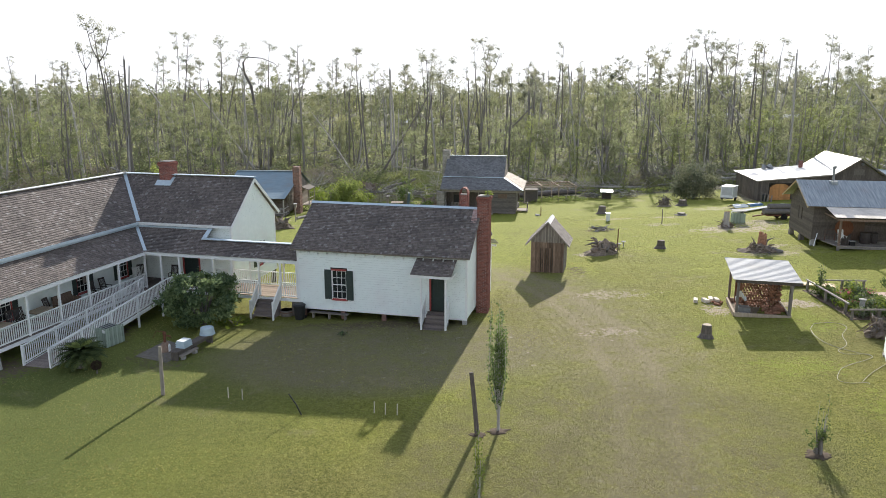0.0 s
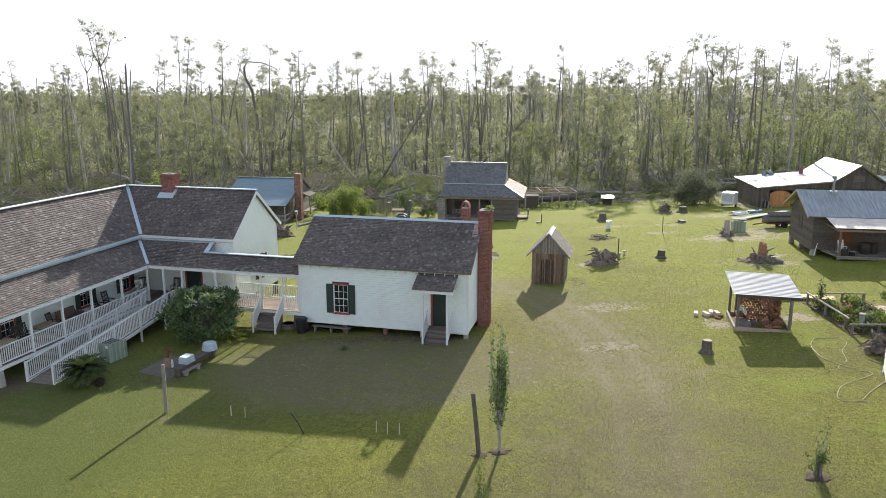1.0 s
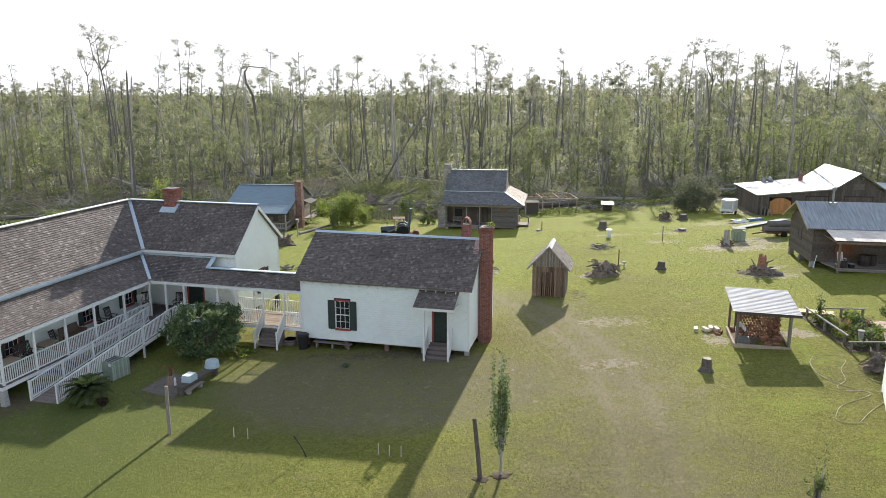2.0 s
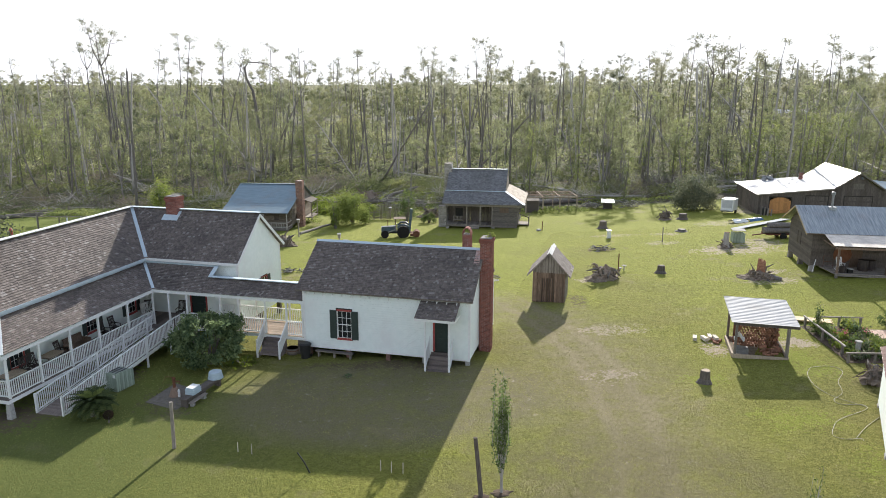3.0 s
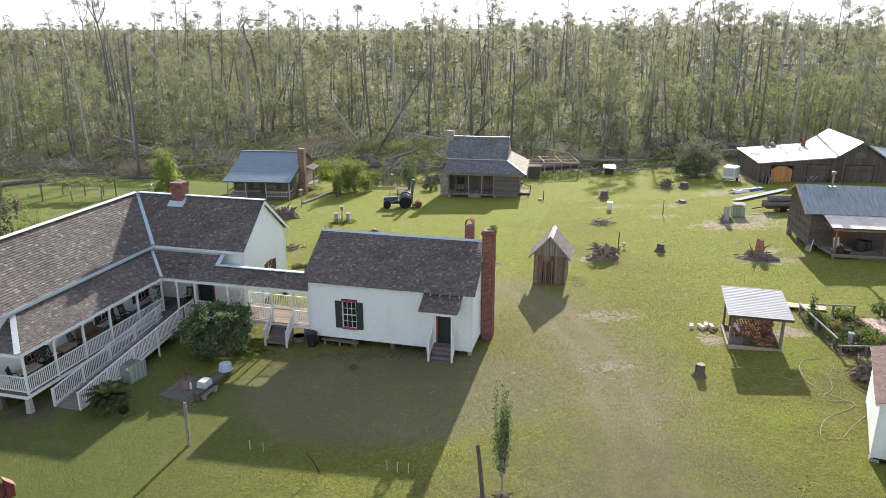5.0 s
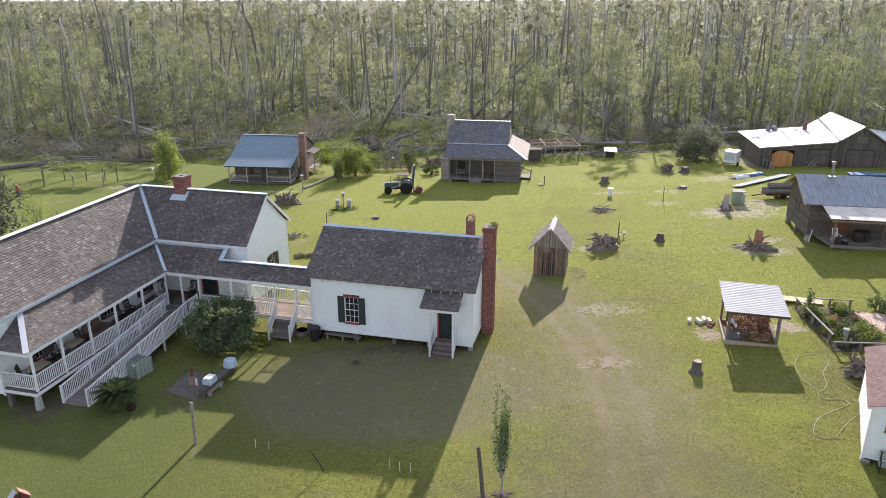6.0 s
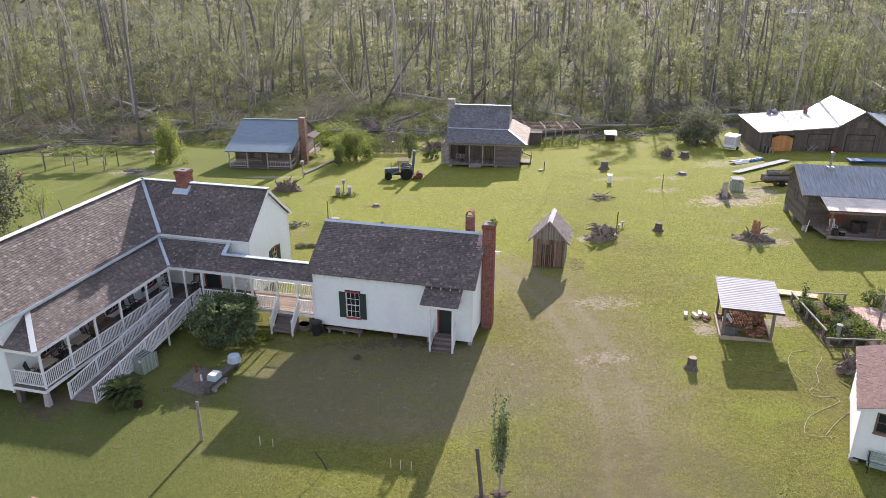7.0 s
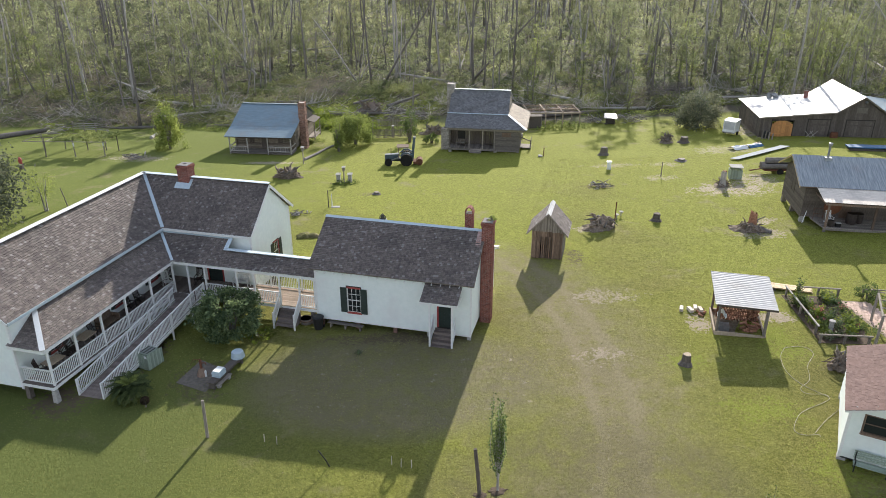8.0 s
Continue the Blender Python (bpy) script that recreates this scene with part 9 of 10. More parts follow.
    part("bed", Geo().box(-1.2, 2.2, -0.8, 0.8, 0.45, 0.6), RUST, l)
    for y in (-0.85, 0.85):
        part("wheel", Geo().tube([(0.6, y - 0.1, 0.35), (0.6, y + 0.1, 0.35)], 0.35, 12), RUBBER, l)
    part("tongue", Geo().beam((-1.2, 0, 0.5), (-2.6, -0.2, 0.35), 0.12, 0.12), RUST, l)
    for k, (y, z, r) in enumerate(((-0.5, 0.9, 0.3), (0.15, 0.92, 0.32), (0.7, 0.85, 0.25), (-0.15, 1.4, 0.28), (0.4, 1.45, 0.24))):
        g = solo("cut_log", Geo().tube([(-1.5 + 0.2 * k, 0, 0), (2.0, 0.05, 0)], [r, r * 0.92], 10), BARK, l.matrix_basis @ pose(0, y, z), "thick cut log on a trailer", "log", "trailer logs")
    g = thing("slatted_bin", on_ground(32.3, 76.5, -10), "pale green slatted wooden bin on the lawn", "bin")
    for k in range(8):
        for v in (-0.6, 0.6):
            part("slat", Geo().box(-0.6 + k * 0.155, -0.47 + k * 0.155, v - 0.015, v + 0.015, 0.03, 1.05), PALE_GREEN, g)
        for u in (-0.62, 0.62):
            part("slat", Geo().box(u - 0.015, u + 0.015, -0.6 + k * 0.155, -0.47 + k * 0.155, 0.03, 1.05), PALE_GREEN, g)
    part("lid", Geo().box(-0.68, 0.68, -0.66, 0.66, 1.36, 1.42), CONCRETE, g)
    # odds and ends along the barn front
    m = pose(55.7, 94.9, 0, 0, 0, -8.0)
    for u in (-7.6, -7.0):
        solo("barn_junk", Geo().beam((-0.5, 0, 0), (0.5, 0.1, 1.1), 0.06, 0.06).beam((0.5, 0, 0), (-0.5, 0.1, 1.1), 0.06, 0.06), BARK_PALE, m @ pose(u + 1.2, -0.8, -0.75), "crossed grey timber trestle before the barn", "trestle", "barn trestles")
    d = thing("rusty_drum", m @ pose(-3.1, -0.7, -0.5), "rust-red drum before the barn doors", "drum")
    part("drum", Geo().tube([(0, 0, -0.2), (0, 0, 0.4), (0, 0, 0.75)], [0.5, 0.52, 0.45], 14), RUST, d)
    part("lid", Geo().tube([(0, 0, 0.75), (0, 0, 0.8)], [0.47, 0.3], 14), RUST, d)
    d = thing("rusty_drum", m @ pose(-11.9, -0.8, -0.9), "dark iron stove standing before the barn", "stove")
    part("body", Geo().tube([(0, 0, 0.1), (0, 0, 0.9), (0, 0, 1.1)], [0.34, 0.34, 0.15], 12), BLACK, d)
    part("leg", Geo().box(-0.25, 0.25, -0.25, 0.25, -0.1, 0.1), BLACK, d)
    for k in range(4):
        post(43.1 + 0.35 * k, 95.3 - 0.25 * k, 1.3 - 0.15 * k, 0.09, "short grey post standing before the barn", WOOD_GREY, (0.1, 0.05), "barn posts")


barn_yard()


# ---- grass blades and pale leaves on the near lawn ----
def lawn_detail():
    npr = np.random.default_rng(130)
    n = 700
    y = 18 + 40 * npr.random(n)
    x = (npr.random(n) - 0.5) * (y * 1.3)
    c = np.stack([x, y, np.array([ground_z(a, b) for a, b in zip(x, y)]) + 0.06], 1)
    m = 360000
    gy = 16.5 + 72 * npr.random(m) ** 1.5
    gx = (npr.random(m) - 0.5) * (gy * 1.4 + 10) + 0.5 + npr.normal(size=m) * 3.0
    gy = gy + npr.normal(size=m) * 1.2
    hx, hy = (gx - 1.42) * 0.97 - (gy - 40.9) * 0.242, (gx - 1.42) * 0.242 + (gy - 40.9) * 0.97
    under = ((hx < 0.3) & (hx > -11.2) & (hy > -0.2)) | ((hx < -11) & (hy > 0.2)) | ((hx < -20) & (hy > -13))
    bald = (np.abs(gx - 9.4 + 0.0115 * (gy - 36) ** 2) < 2.5) & (npr.random(m) < 0.5)
    root = np.stack([gx, gy, np.zeros(m)], 1)[~under & ~bald]
    n_blades = len(root)
    root[:, 2] = [ground_z(a, b) for a, b, _ in root]
    tall = npr.uniform(0.015, 0.045, n_blades)[:, None]
    tip = root + np.concatenate([npr.normal(size=(n_blades, 2)) * 0.035, np.zeros((n_blades, 1))], 1) + tall * np.array([0, 0, 1.0])
    turn = npr.uniform(0, math.pi, n_blades)
    wide = np.stack([np.cos(turn), np.sin(turn), np.zeros(n_blades)], 1) * npr.uniform(0.010, 0.024, n_blades)[:, None] * (0.5 + root[:, 1:2] / 50)
    ob = new("grass", triangles("grass", np.stack([root - wide, root + wide, tip], 1), GRASS_BLADE))
    tagged(ob, "short mown yellow-green grass", "grass", kind="stuff")
    ob = new("fallen_leaves", quads("fallen_leaves", c, npr.uniform(0.03, 0.065, n), WOOD_TAN, npr))
    tagged(ob, "pale dry leaves scattered over the lawn", "leaves", kind="stuff")


lawn_detail()


leafy("chimney_weed", HOUSE @ pose(0.62, 3.3, 7.5), "small green plant rooted on the chimney top", "plant", LEAF_VINE, 0.3, 0.34, 240, 0.09, 140, stems=3, lift=0.0)


# ---- woodland: storm-broken pines, bare snags, young leafing trees ----
def trunk_geo(geo, h, r0, r1, rng, bend=0.3, lean=(0.0, 0.0), rings=7, sides=6, base=(0, 0, 0)):
    pts, rad = [], []
    ax, ay = rng.uniform(0, 6.28), rng.uniform(0, 6.28)
    for i in range(rings):
        t = i / (rings - 1)
        pts.append((base[0] + lean[0] * t + bend * math.sin(ax + t * 3.1) * t, base[1] + lean[1] * t + bend * math.sin(ay + t * 2.7) * t, base[2] - 0.3 + (h + 0.3) * t))
        rad.append(r0 + (r1 - r0) * t ** 0.8 + (r0 * 0.35 if i == 0 else 0))
    geo.tube(pts, rad, sides)
    return pts


def at_height(pts, t):
    k = t * (len(pts) - 1)
    i = min(int(k), len(pts) - 2)
    return Vector(pts[i]).lerp(Vector(pts[i + 1]), k - i)


def limb(geo, start, direction, length, r, rng, rise=0.3, sides=4):
    p = Vector(start)
    d = Vector(direction).normalized()
    pts = [p]
    for k in range(3):
        d = (d + Vector((rng.uniform(-0.3, 0.3), rng.uniform(-0.3, 0.3), rise * rng.uniform(0.2, 1.2)))).normalized()
        pts.append(pts[-1] + d * length / 3)
    geo.tube(pts, [r, r * 0.75, r * 0.5, r * 0.2], sides)
    return pts


def clump(cs, ss, q, w, count, rng, size, flat=0.6):
    for _ in range(count):
        cs.append((q[0] + rng.gauss(0, w), q[1] + rng.gauss(0, w), q[2] + rng.gauss(0, w * flat)))
        ss.append(rng.uniform(*size))


def young_tree(seed, h):
    """Young leafing tree with a loose, lopsided crown of leafy sprays: trunk mesh, and leaf centres with sizes."""
    rng = random.Random(seed)
    g = Geo()
    pts = trunk_geo(g, h, 0.06 + 0.008 * h, 0.025, rng, 0.8)
    cs, ss = [], []
    full, low = rng.uniform(0, 6.28), rng.uniform(0.16, 0.42)
    for k in range(rng.randint(11, 16)):
        s = rng.random()
        a = rng.uniform(0, 6.28)
        wide = math.sin(math.pi * min(1.0, s * 0.74 + 0.2))
        reach = 0.3 + h * 0.17 * wide * rng.uniform(0.5, 1.45) * (1 + 0.35 * math.cos(a - full))
        b = limb(g, at_height(pts, low + (0.985 - low) * s), (math.cos(a), math.sin(a), 0.45), reach, 0.03, rng, 0.3, 3)
        for q in b[2:]:
            clump(cs, ss, q, rng.uniform(0.24, 0.5), rng.randint(30, 56), rng, (0.13, 0.30), 0.6)
    return g, np.array(cs), np.array(ss)


def vine_tree(seed, h):
    """Straight trunk wrapped in climbing leaves."""
    rng = random.Random(seed)
    g = Geo()
    pts = trunk_geo(g, h, 0.16, 0.05, rng, 0.4)
    cs, ss = [], []
    for k in range(int(h * 3)):
        t = 0.06 + 0.94 * k / (h * 3)
        q = at_height(pts, min(t, 0.99))
        if noise.noise((seed * 3.1, t * 5, 0)) < -0.25:
            continue
        a, r = rng.uniform(0, 6.28), rng.uniform(0.1, 0.95)
        clump(cs, ss, (q[0] + r * math.cos(a), q[1] + r * math.sin(a), q[2]), rng.uniform(0.2, 0.42), rng.randint(18, 34), rng, (0.15, 0.34), 0.8)
    return g, np.array(cs), np.array(ss)


def fallen_crown(seed, length):
    """Uprooted dead tree lying on its side, its bare limbs sticking up."""
    rng = random.Random(seed)
    g = Geo()
    pts = [(0, 0, 0.3), (length * 0.35, 0.2, 0.55), (length * 0.7, -0.1, 0.8), (length, 0.3, 1.2)]
    g.tube(pts, [0.3, 0.24, 0.16, 0.04], 7)
    for k in range(22):
        q = at_height(pts, rng.uniform(0.3, 0.99))
        d = (rng.uniform(0.1, 1.0), rng.uniform(-1, 1), rng.uniform(-0.1, 0.9))
        b = limb(g, q, d, rng.uniform(1.2, 4.0), rng.uniform(0.04, 0.08), rng, 0.15, 4)
        for m in range(3):
            limb(g, b[rng.choice((1, 2, 3))], (rng.uniform(-0.3, 1), rng.uniform(-1, 1), rng.uniform(-0.2, 0.8)), rng.uniform(0.5, 1.4), 0.025, rng, 0.1, 3)
    for k in range(9):
        a = rng.uniform(0, 6.28)
        limb(g, (0, 0, 0.3), (-0.4, math.cos(a), math.sin(a)), rng.uniform(0.5, 1.2), 0.08, rng, 0.0, 4)
    return g


def snag(seed, h, crook=False):
    """Dead broken trunk with a few stubs."""
    rng = random.Random(seed)
    g = Geo()
    if crook:
        g.tube([(0, 0, -0.3), (0.1, 0, h * 0.3), (-0.4, 0.1, h * 0.55), (-1.0, 0, h * 0.75), (-2.3, 0, h * 0.86), (-2.5, 0, h * 0.95), (-1.6, 0, h)], [0.42, 0.36, 0.32, 0.3, 0.26, 0.2, 0.12], 8)
        g.tube([(-1.6, 0, h), (1.5, 0.3, h * 0.99), (4.0, 0.3, h * 0.95), (5.5, 0.4, h * 0.9)], [0.14, 0.10, 0.07, 0.03], 5)
        g.tube([(-2.3, 0, h * 0.86), (-3.4, 0, h * 0.93), (-3.8, 0, h * 0.97)], [0.12, 0.08, 0.03], 5)
        return g
    pts = trunk_geo(g, h, 0.0095 * h + 0.05, 0.005 * h + 0.03, rng, 0.5)
    tip = Vector(pts[-1])
    for k in range(3):
        g.tube([tip - Vector((0, 0, 0.1)), tip + Vector((rng.uniform(-0.12, 0.12), rng.uniform(-0.12, 0.12), rng.uniform(0.3, 0.9)))], [0.07, 0.01], 4)
    for k in range(rng.randint(2, 7)):
        a = rng.uniform(0, 6.28)
        limb(g, at_height(pts, rng.uniform(0.45, 0.97)), (math.cos(a), math.sin(a), 0.1), rng.uniform(0.5, 2.6), 0.06, rng, 0.15)
    return g


def pine(seed, h, spread=1.0, tuft=1.0, fork=False):
    """Tall thin pine with a sparse, feathery, flat-tufted top."""
    rng = random.Random(seed)
    g = Geo()
    pts = trunk_geo(g, h * (0.72 if fork else 1.0), 0.0078 * h + 0.07, 0.16 if fork else 0.06, rng, 0.8, rings=9)
    tops = [pts]
    if fork:
        top = Vector(pts[-1])
        tops = []
        for sx, hh in ((-1, 0.28), (1, 0.2), (-0.3, 0.22)):
            arm = [top, top + Vector((sx * 1.6, 0.2, h * hh * 0.35)), top + Vector((sx * 2.2, 0.3, h * hh * 0.7)), top + Vector((sx * 2.9, 0.2, h * hh))]
            g.tube(arm, [0.15, 0.11, 0.08, 0.03], 5)
            tops.append([tuple(q) for q in arm])
    cs, ss = [], []
    for line in tops:
        for k in range(rng.randint(9, 14) if not fork else 6):
            t = 1 - (0.32 if not fork else 0.6) * rng.random() ** 1.25
            p = at_height(line, min(t, 0.995))
            a = rng.uniform(0, 6.28)
            b = limb(g, p, (math.cos(a), math.sin(a), 0.15), spread * rng.uniform(1.6, 4.4) * (1.45 - t), 0.05, rng, 0.4)
            ends = [b[2], b[3]]
            for m in range(2):
                ends.append(limb(g, b[rng.choice((1, 2))], (math.cos(a + rng.uniform(-1, 1)), math.sin(a + rng.uniform(-1, 1)), 0.4), rng.uniform(0.6, 1.4), 0.025, rng, 0.4, 3)[3])
            for q in ends:
                if rng.random() < 0.72:
                    clump(cs, ss, q, rng.uniform(0.2, 0.42) * tuft, rng.randint(20, 36), rng, (0.15, 0.34), 0.6)
    for k in range(7):
        a = rng.uniform(0, 6.28)
        limb(g, at_height(pts, rng.uniform(0.35, 0.8)), (math.cos(a), math.sin(a), 0), rng.uniform(0.4, 2.0), 0.045, rng, 0.15)
    return g, np.array(cs), np.array(ss)


def tree_thing(name, g, cs, ss, m, leaf, label, category="tree", group="", bark=None):
    t = thing(name, m, label, category, group)
    part("trunk", g, bark or BARK, t, smooth=True)
    if cs is not None and len(cs):
        part("crown", specks("crown", cs, ss, leaf, np.random.default_rng(len(cs))), None, t)
    return t


def woods_floor(x, y):
    return ground_z(x, y) + 0.02


def woodland():
    rng = random.Random(31)
    # the tall ones that stand out, as they stand along the edge and behind it
    tall = [(-78.2, 166.8, 33, 1.3), (-106, 179, 25.5, 1.0), (-72, 135.5, 21.5, 0.8), (-77, 208, 32.5, 0.9), (-68.4, 186, 31.5, 0.9), (-78.5, 205, 26.5, 0.8), (-52.7, 165.5, 28.5, 0.8),
            (-44.4, 186, 29, 1.1), (-24.4, 262, 26, 1.1), (11.1, 191, 28, 0.9), (39.8, 242, 30.5, 1.1), (40.3, 188, 23, 0.9), (60.9, 166, 27.5, 1.3), (53.3, 122, 22.5, 1.0), (125, 234, 33, 1.4)]
    leans = {3: 3.5, 4: 9.0, 6: 6.0, 12: 3.0, 14: -3.0}
    for i, (x, y, h, s) in enumerate(tall):
        g, cs, ss = pine(200 + i, h, s, 1.2, i in (0, 12))
        tree_thing("tall_pine", g, cs, ss, Matrix.Translation((x, y, woods_floor(x, y))) @ pose(0, 0, 0, 0, leans.get(i, 1.0), 0), LEAF_PINE, "tall storm-thinned pine with a sparse tufted top", "pine tree", "tall pines")
    bare = [(-73.9, 162, 19.5), (-66.8, 152, 18.5), (-49.5, 152, 19.5), (-8.9, 153.5, 11.5), (-6.6, 167, 14.3), (-5.2, 180, 14), (16.3, 189, 16), (32, 234, 21), (31.3, 202, 23), (62.6, 149, 23), (38.5, 134, 14.5), (-20, 160, 15), (70, 175, 19)]
    for i, (x, y, h) in enumerate(bare):
        tree_thing("dead_tree", snag(300 + i, h), None, None, Matrix.Translation((x, y, woods_floor(x, y))) @ pose(0, 0, 0, rng.uniform(-2, 2), rng.uniform(-2, 3), rng.uniform(0, 360)), None, "bare broken dead tree trunk", "dead tree", "dead trunks")
    tree_thing("dead_tree", snag(330, 24.5, True), None, None, pose(-40.75, 158.4, woods_floor(-40, 158)), None, "dark crooked dead tree bent over at its top", "dead tree", "dead trunks")
    tree_thing("dead_tree", snag(331, 13.2), None, None, pose(-9.5, 147.5, woods_floor(-9, 147)), None, "pale bleached dead trunk", "dead tree", "dead trunks", BARK_PALE)
    standing = [(-49.0, 111.2, 22, 2.5), (-63.0, 144.7, 21, -4), (-70.1, 153.3, 20, -2), (-87.5, 144.6, 13, 3), (-66.7, 125.5, 15, 6), (-39.6, 163.0, 20, 5), (-71.4, 190.3, 18, 12), (-7.8, 187.2, 16, 1), (4.4, 182.0, 17, 11), (10.8, 165.9, 17, -2), (15.6, 180.3, 17, 0),
                (13.0, 140.1, 18, -1), (-36.8, 168.2, 10, 2), (29.4, 210.3, 15, -4), (24.8, 156.7, 14, -4), (55.7, 150.1, 20, -3), (62.6, 174.8, 9, 0), (58.2, 138.7, 12, -5), (52.9, 183.3, 9, 0), (89.1, 181.1, 9, 0), (70.9, 174.8, 9, 0)]
    for i, (x, y, h, lean) in enumerate(standing):
        tree_thing("dead_tree", snag(340 + i, h), None, None, Matrix.Translation((x, y, woods_floor(x, y))) @ pose(0, 0, 0, 0, lean, 0), None, "tall dark limbless storm-broken trunk", "dead tree", "dead trunks")
    for i, (x, y, h, lean) in enumerate(((-37.7, 139.5, 8, 2), (55.3, 127.7, 8, -5), (74.9, 141.4, 17, 17), (64.9, 138.7, 6, 0), (29.0, 131.3, 7, -3), (80.5, 150, 15, 22))):
        tree_thing("dead_tree", snag(370 + i, h), None, None, Matrix.Translation((x, y, woods_floor(x, y))) @ pose(0, 0, 0, 0, lean, 0), None, "pale bleached dead trunk", "dead tree", "dead trunks", BARK_PALE)
    for x, y, h, lean in ((-50, 212, 28, 24), (9.5, 260, 30, 14), (112, 206, 22, 20), (78, 150, 15, 24)):
        g, cs, ss = pine(int(400 + x), h, 0.9)
        tree_thing("leaning_pine", g, cs, ss, Matrix.Translation((x, y, woods_floor(x, y))) @ pose(0, 0, 0, 0, lean, 0), LEAF_PINE, "tall leaning storm-tilted pine tree", "pine tree", "leaning pines", BARK_PALE if x > 70 else BARK)
    for k in range(64):
        y = rng.uniform(150, 290)
        x = y * (rng.uniform(-0.62, 0.66) if k % 3 else rng.uniform(0.0, 0.66))
        h = 15.5 - woods_floor(x, y) + y * rng.uniform(0.012, 0.066)
        g, cs, ss = pine(900 + k, h, rng.uniform(0.7, 1.15), rng.uniform(1.0, 1.5), k % 9 == 4)
        tree_thing("tall_pine", g, cs, ss, Matrix.Translation((x, y, woods_floor(x, y))) @ pose(0, 0, 0, rng.gauss(0, 2), rng.gauss(1.5, 4), 0), LEAF_PINE, "tall storm-thinned pine with a sparse tufted top", "pine tree", "tall pines")
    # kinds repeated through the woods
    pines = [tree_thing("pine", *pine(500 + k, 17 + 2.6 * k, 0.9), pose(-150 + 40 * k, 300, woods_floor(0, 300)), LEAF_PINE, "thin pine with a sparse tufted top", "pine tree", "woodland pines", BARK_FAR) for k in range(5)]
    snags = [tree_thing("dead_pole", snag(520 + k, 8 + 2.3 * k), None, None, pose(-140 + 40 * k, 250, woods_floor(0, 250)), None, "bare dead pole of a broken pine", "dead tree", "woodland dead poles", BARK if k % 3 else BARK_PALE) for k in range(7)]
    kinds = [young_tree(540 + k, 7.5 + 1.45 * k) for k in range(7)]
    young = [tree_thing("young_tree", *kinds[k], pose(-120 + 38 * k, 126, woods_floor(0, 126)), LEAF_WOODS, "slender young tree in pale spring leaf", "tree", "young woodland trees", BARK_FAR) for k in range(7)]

    def spot(y0, y1, power=1.0):
        y = y0 + (y1 - y0) * rng.random() ** power
        return (rng.random() - 0.5) * (y * 1.42 + 30) + 6, y

    for k in range(110):
        x, y = spot(150, 420, 0.9)
        copy_thing(rng.choice(pines), Matrix.Translation((x, y, woods_floor(x, y))) @ pose(0, 0, 0, rng.uniform(-5, 5), rng.gauss(1.0, 5), rng.uniform(0, 360)))
    for k in range(240):
        x, y = spot(123, 300, 1.1)
        if abs(x - 8) < 40 and y < 146:
            y += 26
        tilt = rng.gauss(0, 6) if rng.random() < 0.78 else rng.choice((-1, 1)) * rng.uniform(20, 50)
        copy_thing(rng.choice(snags[::3] if x > 20 and rng.random() < 0.65 else snags), Matrix.Translation((x, y, woods_floor(x, y))) @ pose(0, 0, 0, rng.uniform(-5, 5), tilt, rng.uniform(0, 360) if abs(tilt) < 18 else 0))
    for k in range(280):
        x, y = spot(122, 195, 0.95)
        if abs(x - 10) < 45 and y < 132:
            y += 14
        if abs(x + 14) < 22 and y < 152:
            y += 22
        if -38 < x - 0.25 * (y - 125) < 6 and y < 190 and rng.random() < 0.6:
            continue
        copy_thing(rng.choice(young), Matrix.Translation((x, y, woods_floor(x, y))) @ pose(0, 0, 0, rng.gauss(0, 5), rng.gauss(0, 8), rng.uniform(0, 360)) @ Matrix.Scale(rng.uniform(0.7, 1.3), 4))
    vines = [tree_thing("vine_covered_tree", *vine_tree(560 + k, 8.5 + 2.2 * k), pose(-95 + 55 * k, 124, woods_floor(0, 124)), LEAF_CLIMB, "straight trunk wrapped in fresh green climbing vines", "tree", "vine-covered trunks") for k in range(4)]
    for x, y in [(30.5, 119.6), (52.5, 123.5), (56.5, 121.5), (25.0, 133), (44, 136), (55, 128), (62, 120), (-62, 122), (-74, 131), (17, 141)] + [spot(126, 180) for k in range(14)] + [(rng.uniform(34, 84), rng.uniform(122, 152)) for k in range(13)]:
        copy_thing(rng.choice(vines[:3]), Matrix.Translation((x, y, woods_floor(x, y))) @ pose(0, 0, 0, rng.uniform(-3, 3), rng.uniform(-3, 3), rng.uniform(0, 360)))
    crowns = [mesh_of("fallen_tree", fallen_crown(580 + k, 8 + 1.5 * k), BARK_PALE if k % 2 else BARK) for k in range(5)]
    for x, y, turn in [(-62, 113, 20), (-54, 115, 160), (-48, 118, 30), (-44, 112, 190), (-36, 116, 15), (-28, 119, 170), (-20, 121, 10), (15, 120, 12), (22, 121, 170), (28, 123, 8), (34, 121, 190), (39, 124, 25), (46, 123, 170), (57, 122, 15), (64, 119, 150), (72, 124, 20), (8, 124, 185), (-8, 130, 20), (18, 126, 200), (25, 128, 160), (33, 127, 20), (42, 129, 175), (50, 126, 10), (60, 127, 165), (68, 130, 20), (77, 128, 170), (30, 133, 5), (46, 134, 190), (-57, 121, 195), (-33, 124, 20), (-46, 128, 170)]:
        ob = new("fallen_tree", rng.choice(crowns))
        ob.matrix_basis = Matrix.Translation((x, y, woods_floor(x, y) - 0.1)) @ pose(0, 0, 0, rng.uniform(-20, 20), 0, turn + rng.uniform(-15, 15))
        tagged(ob, "storm-felled dead tree with bare grey limbs", "fallen tree", "felled trees at the woodland edge")
    # the woods behind, too many to count
    npr = np.random.default_rng(6)
    cen, siz, poles = [], [], Geo()
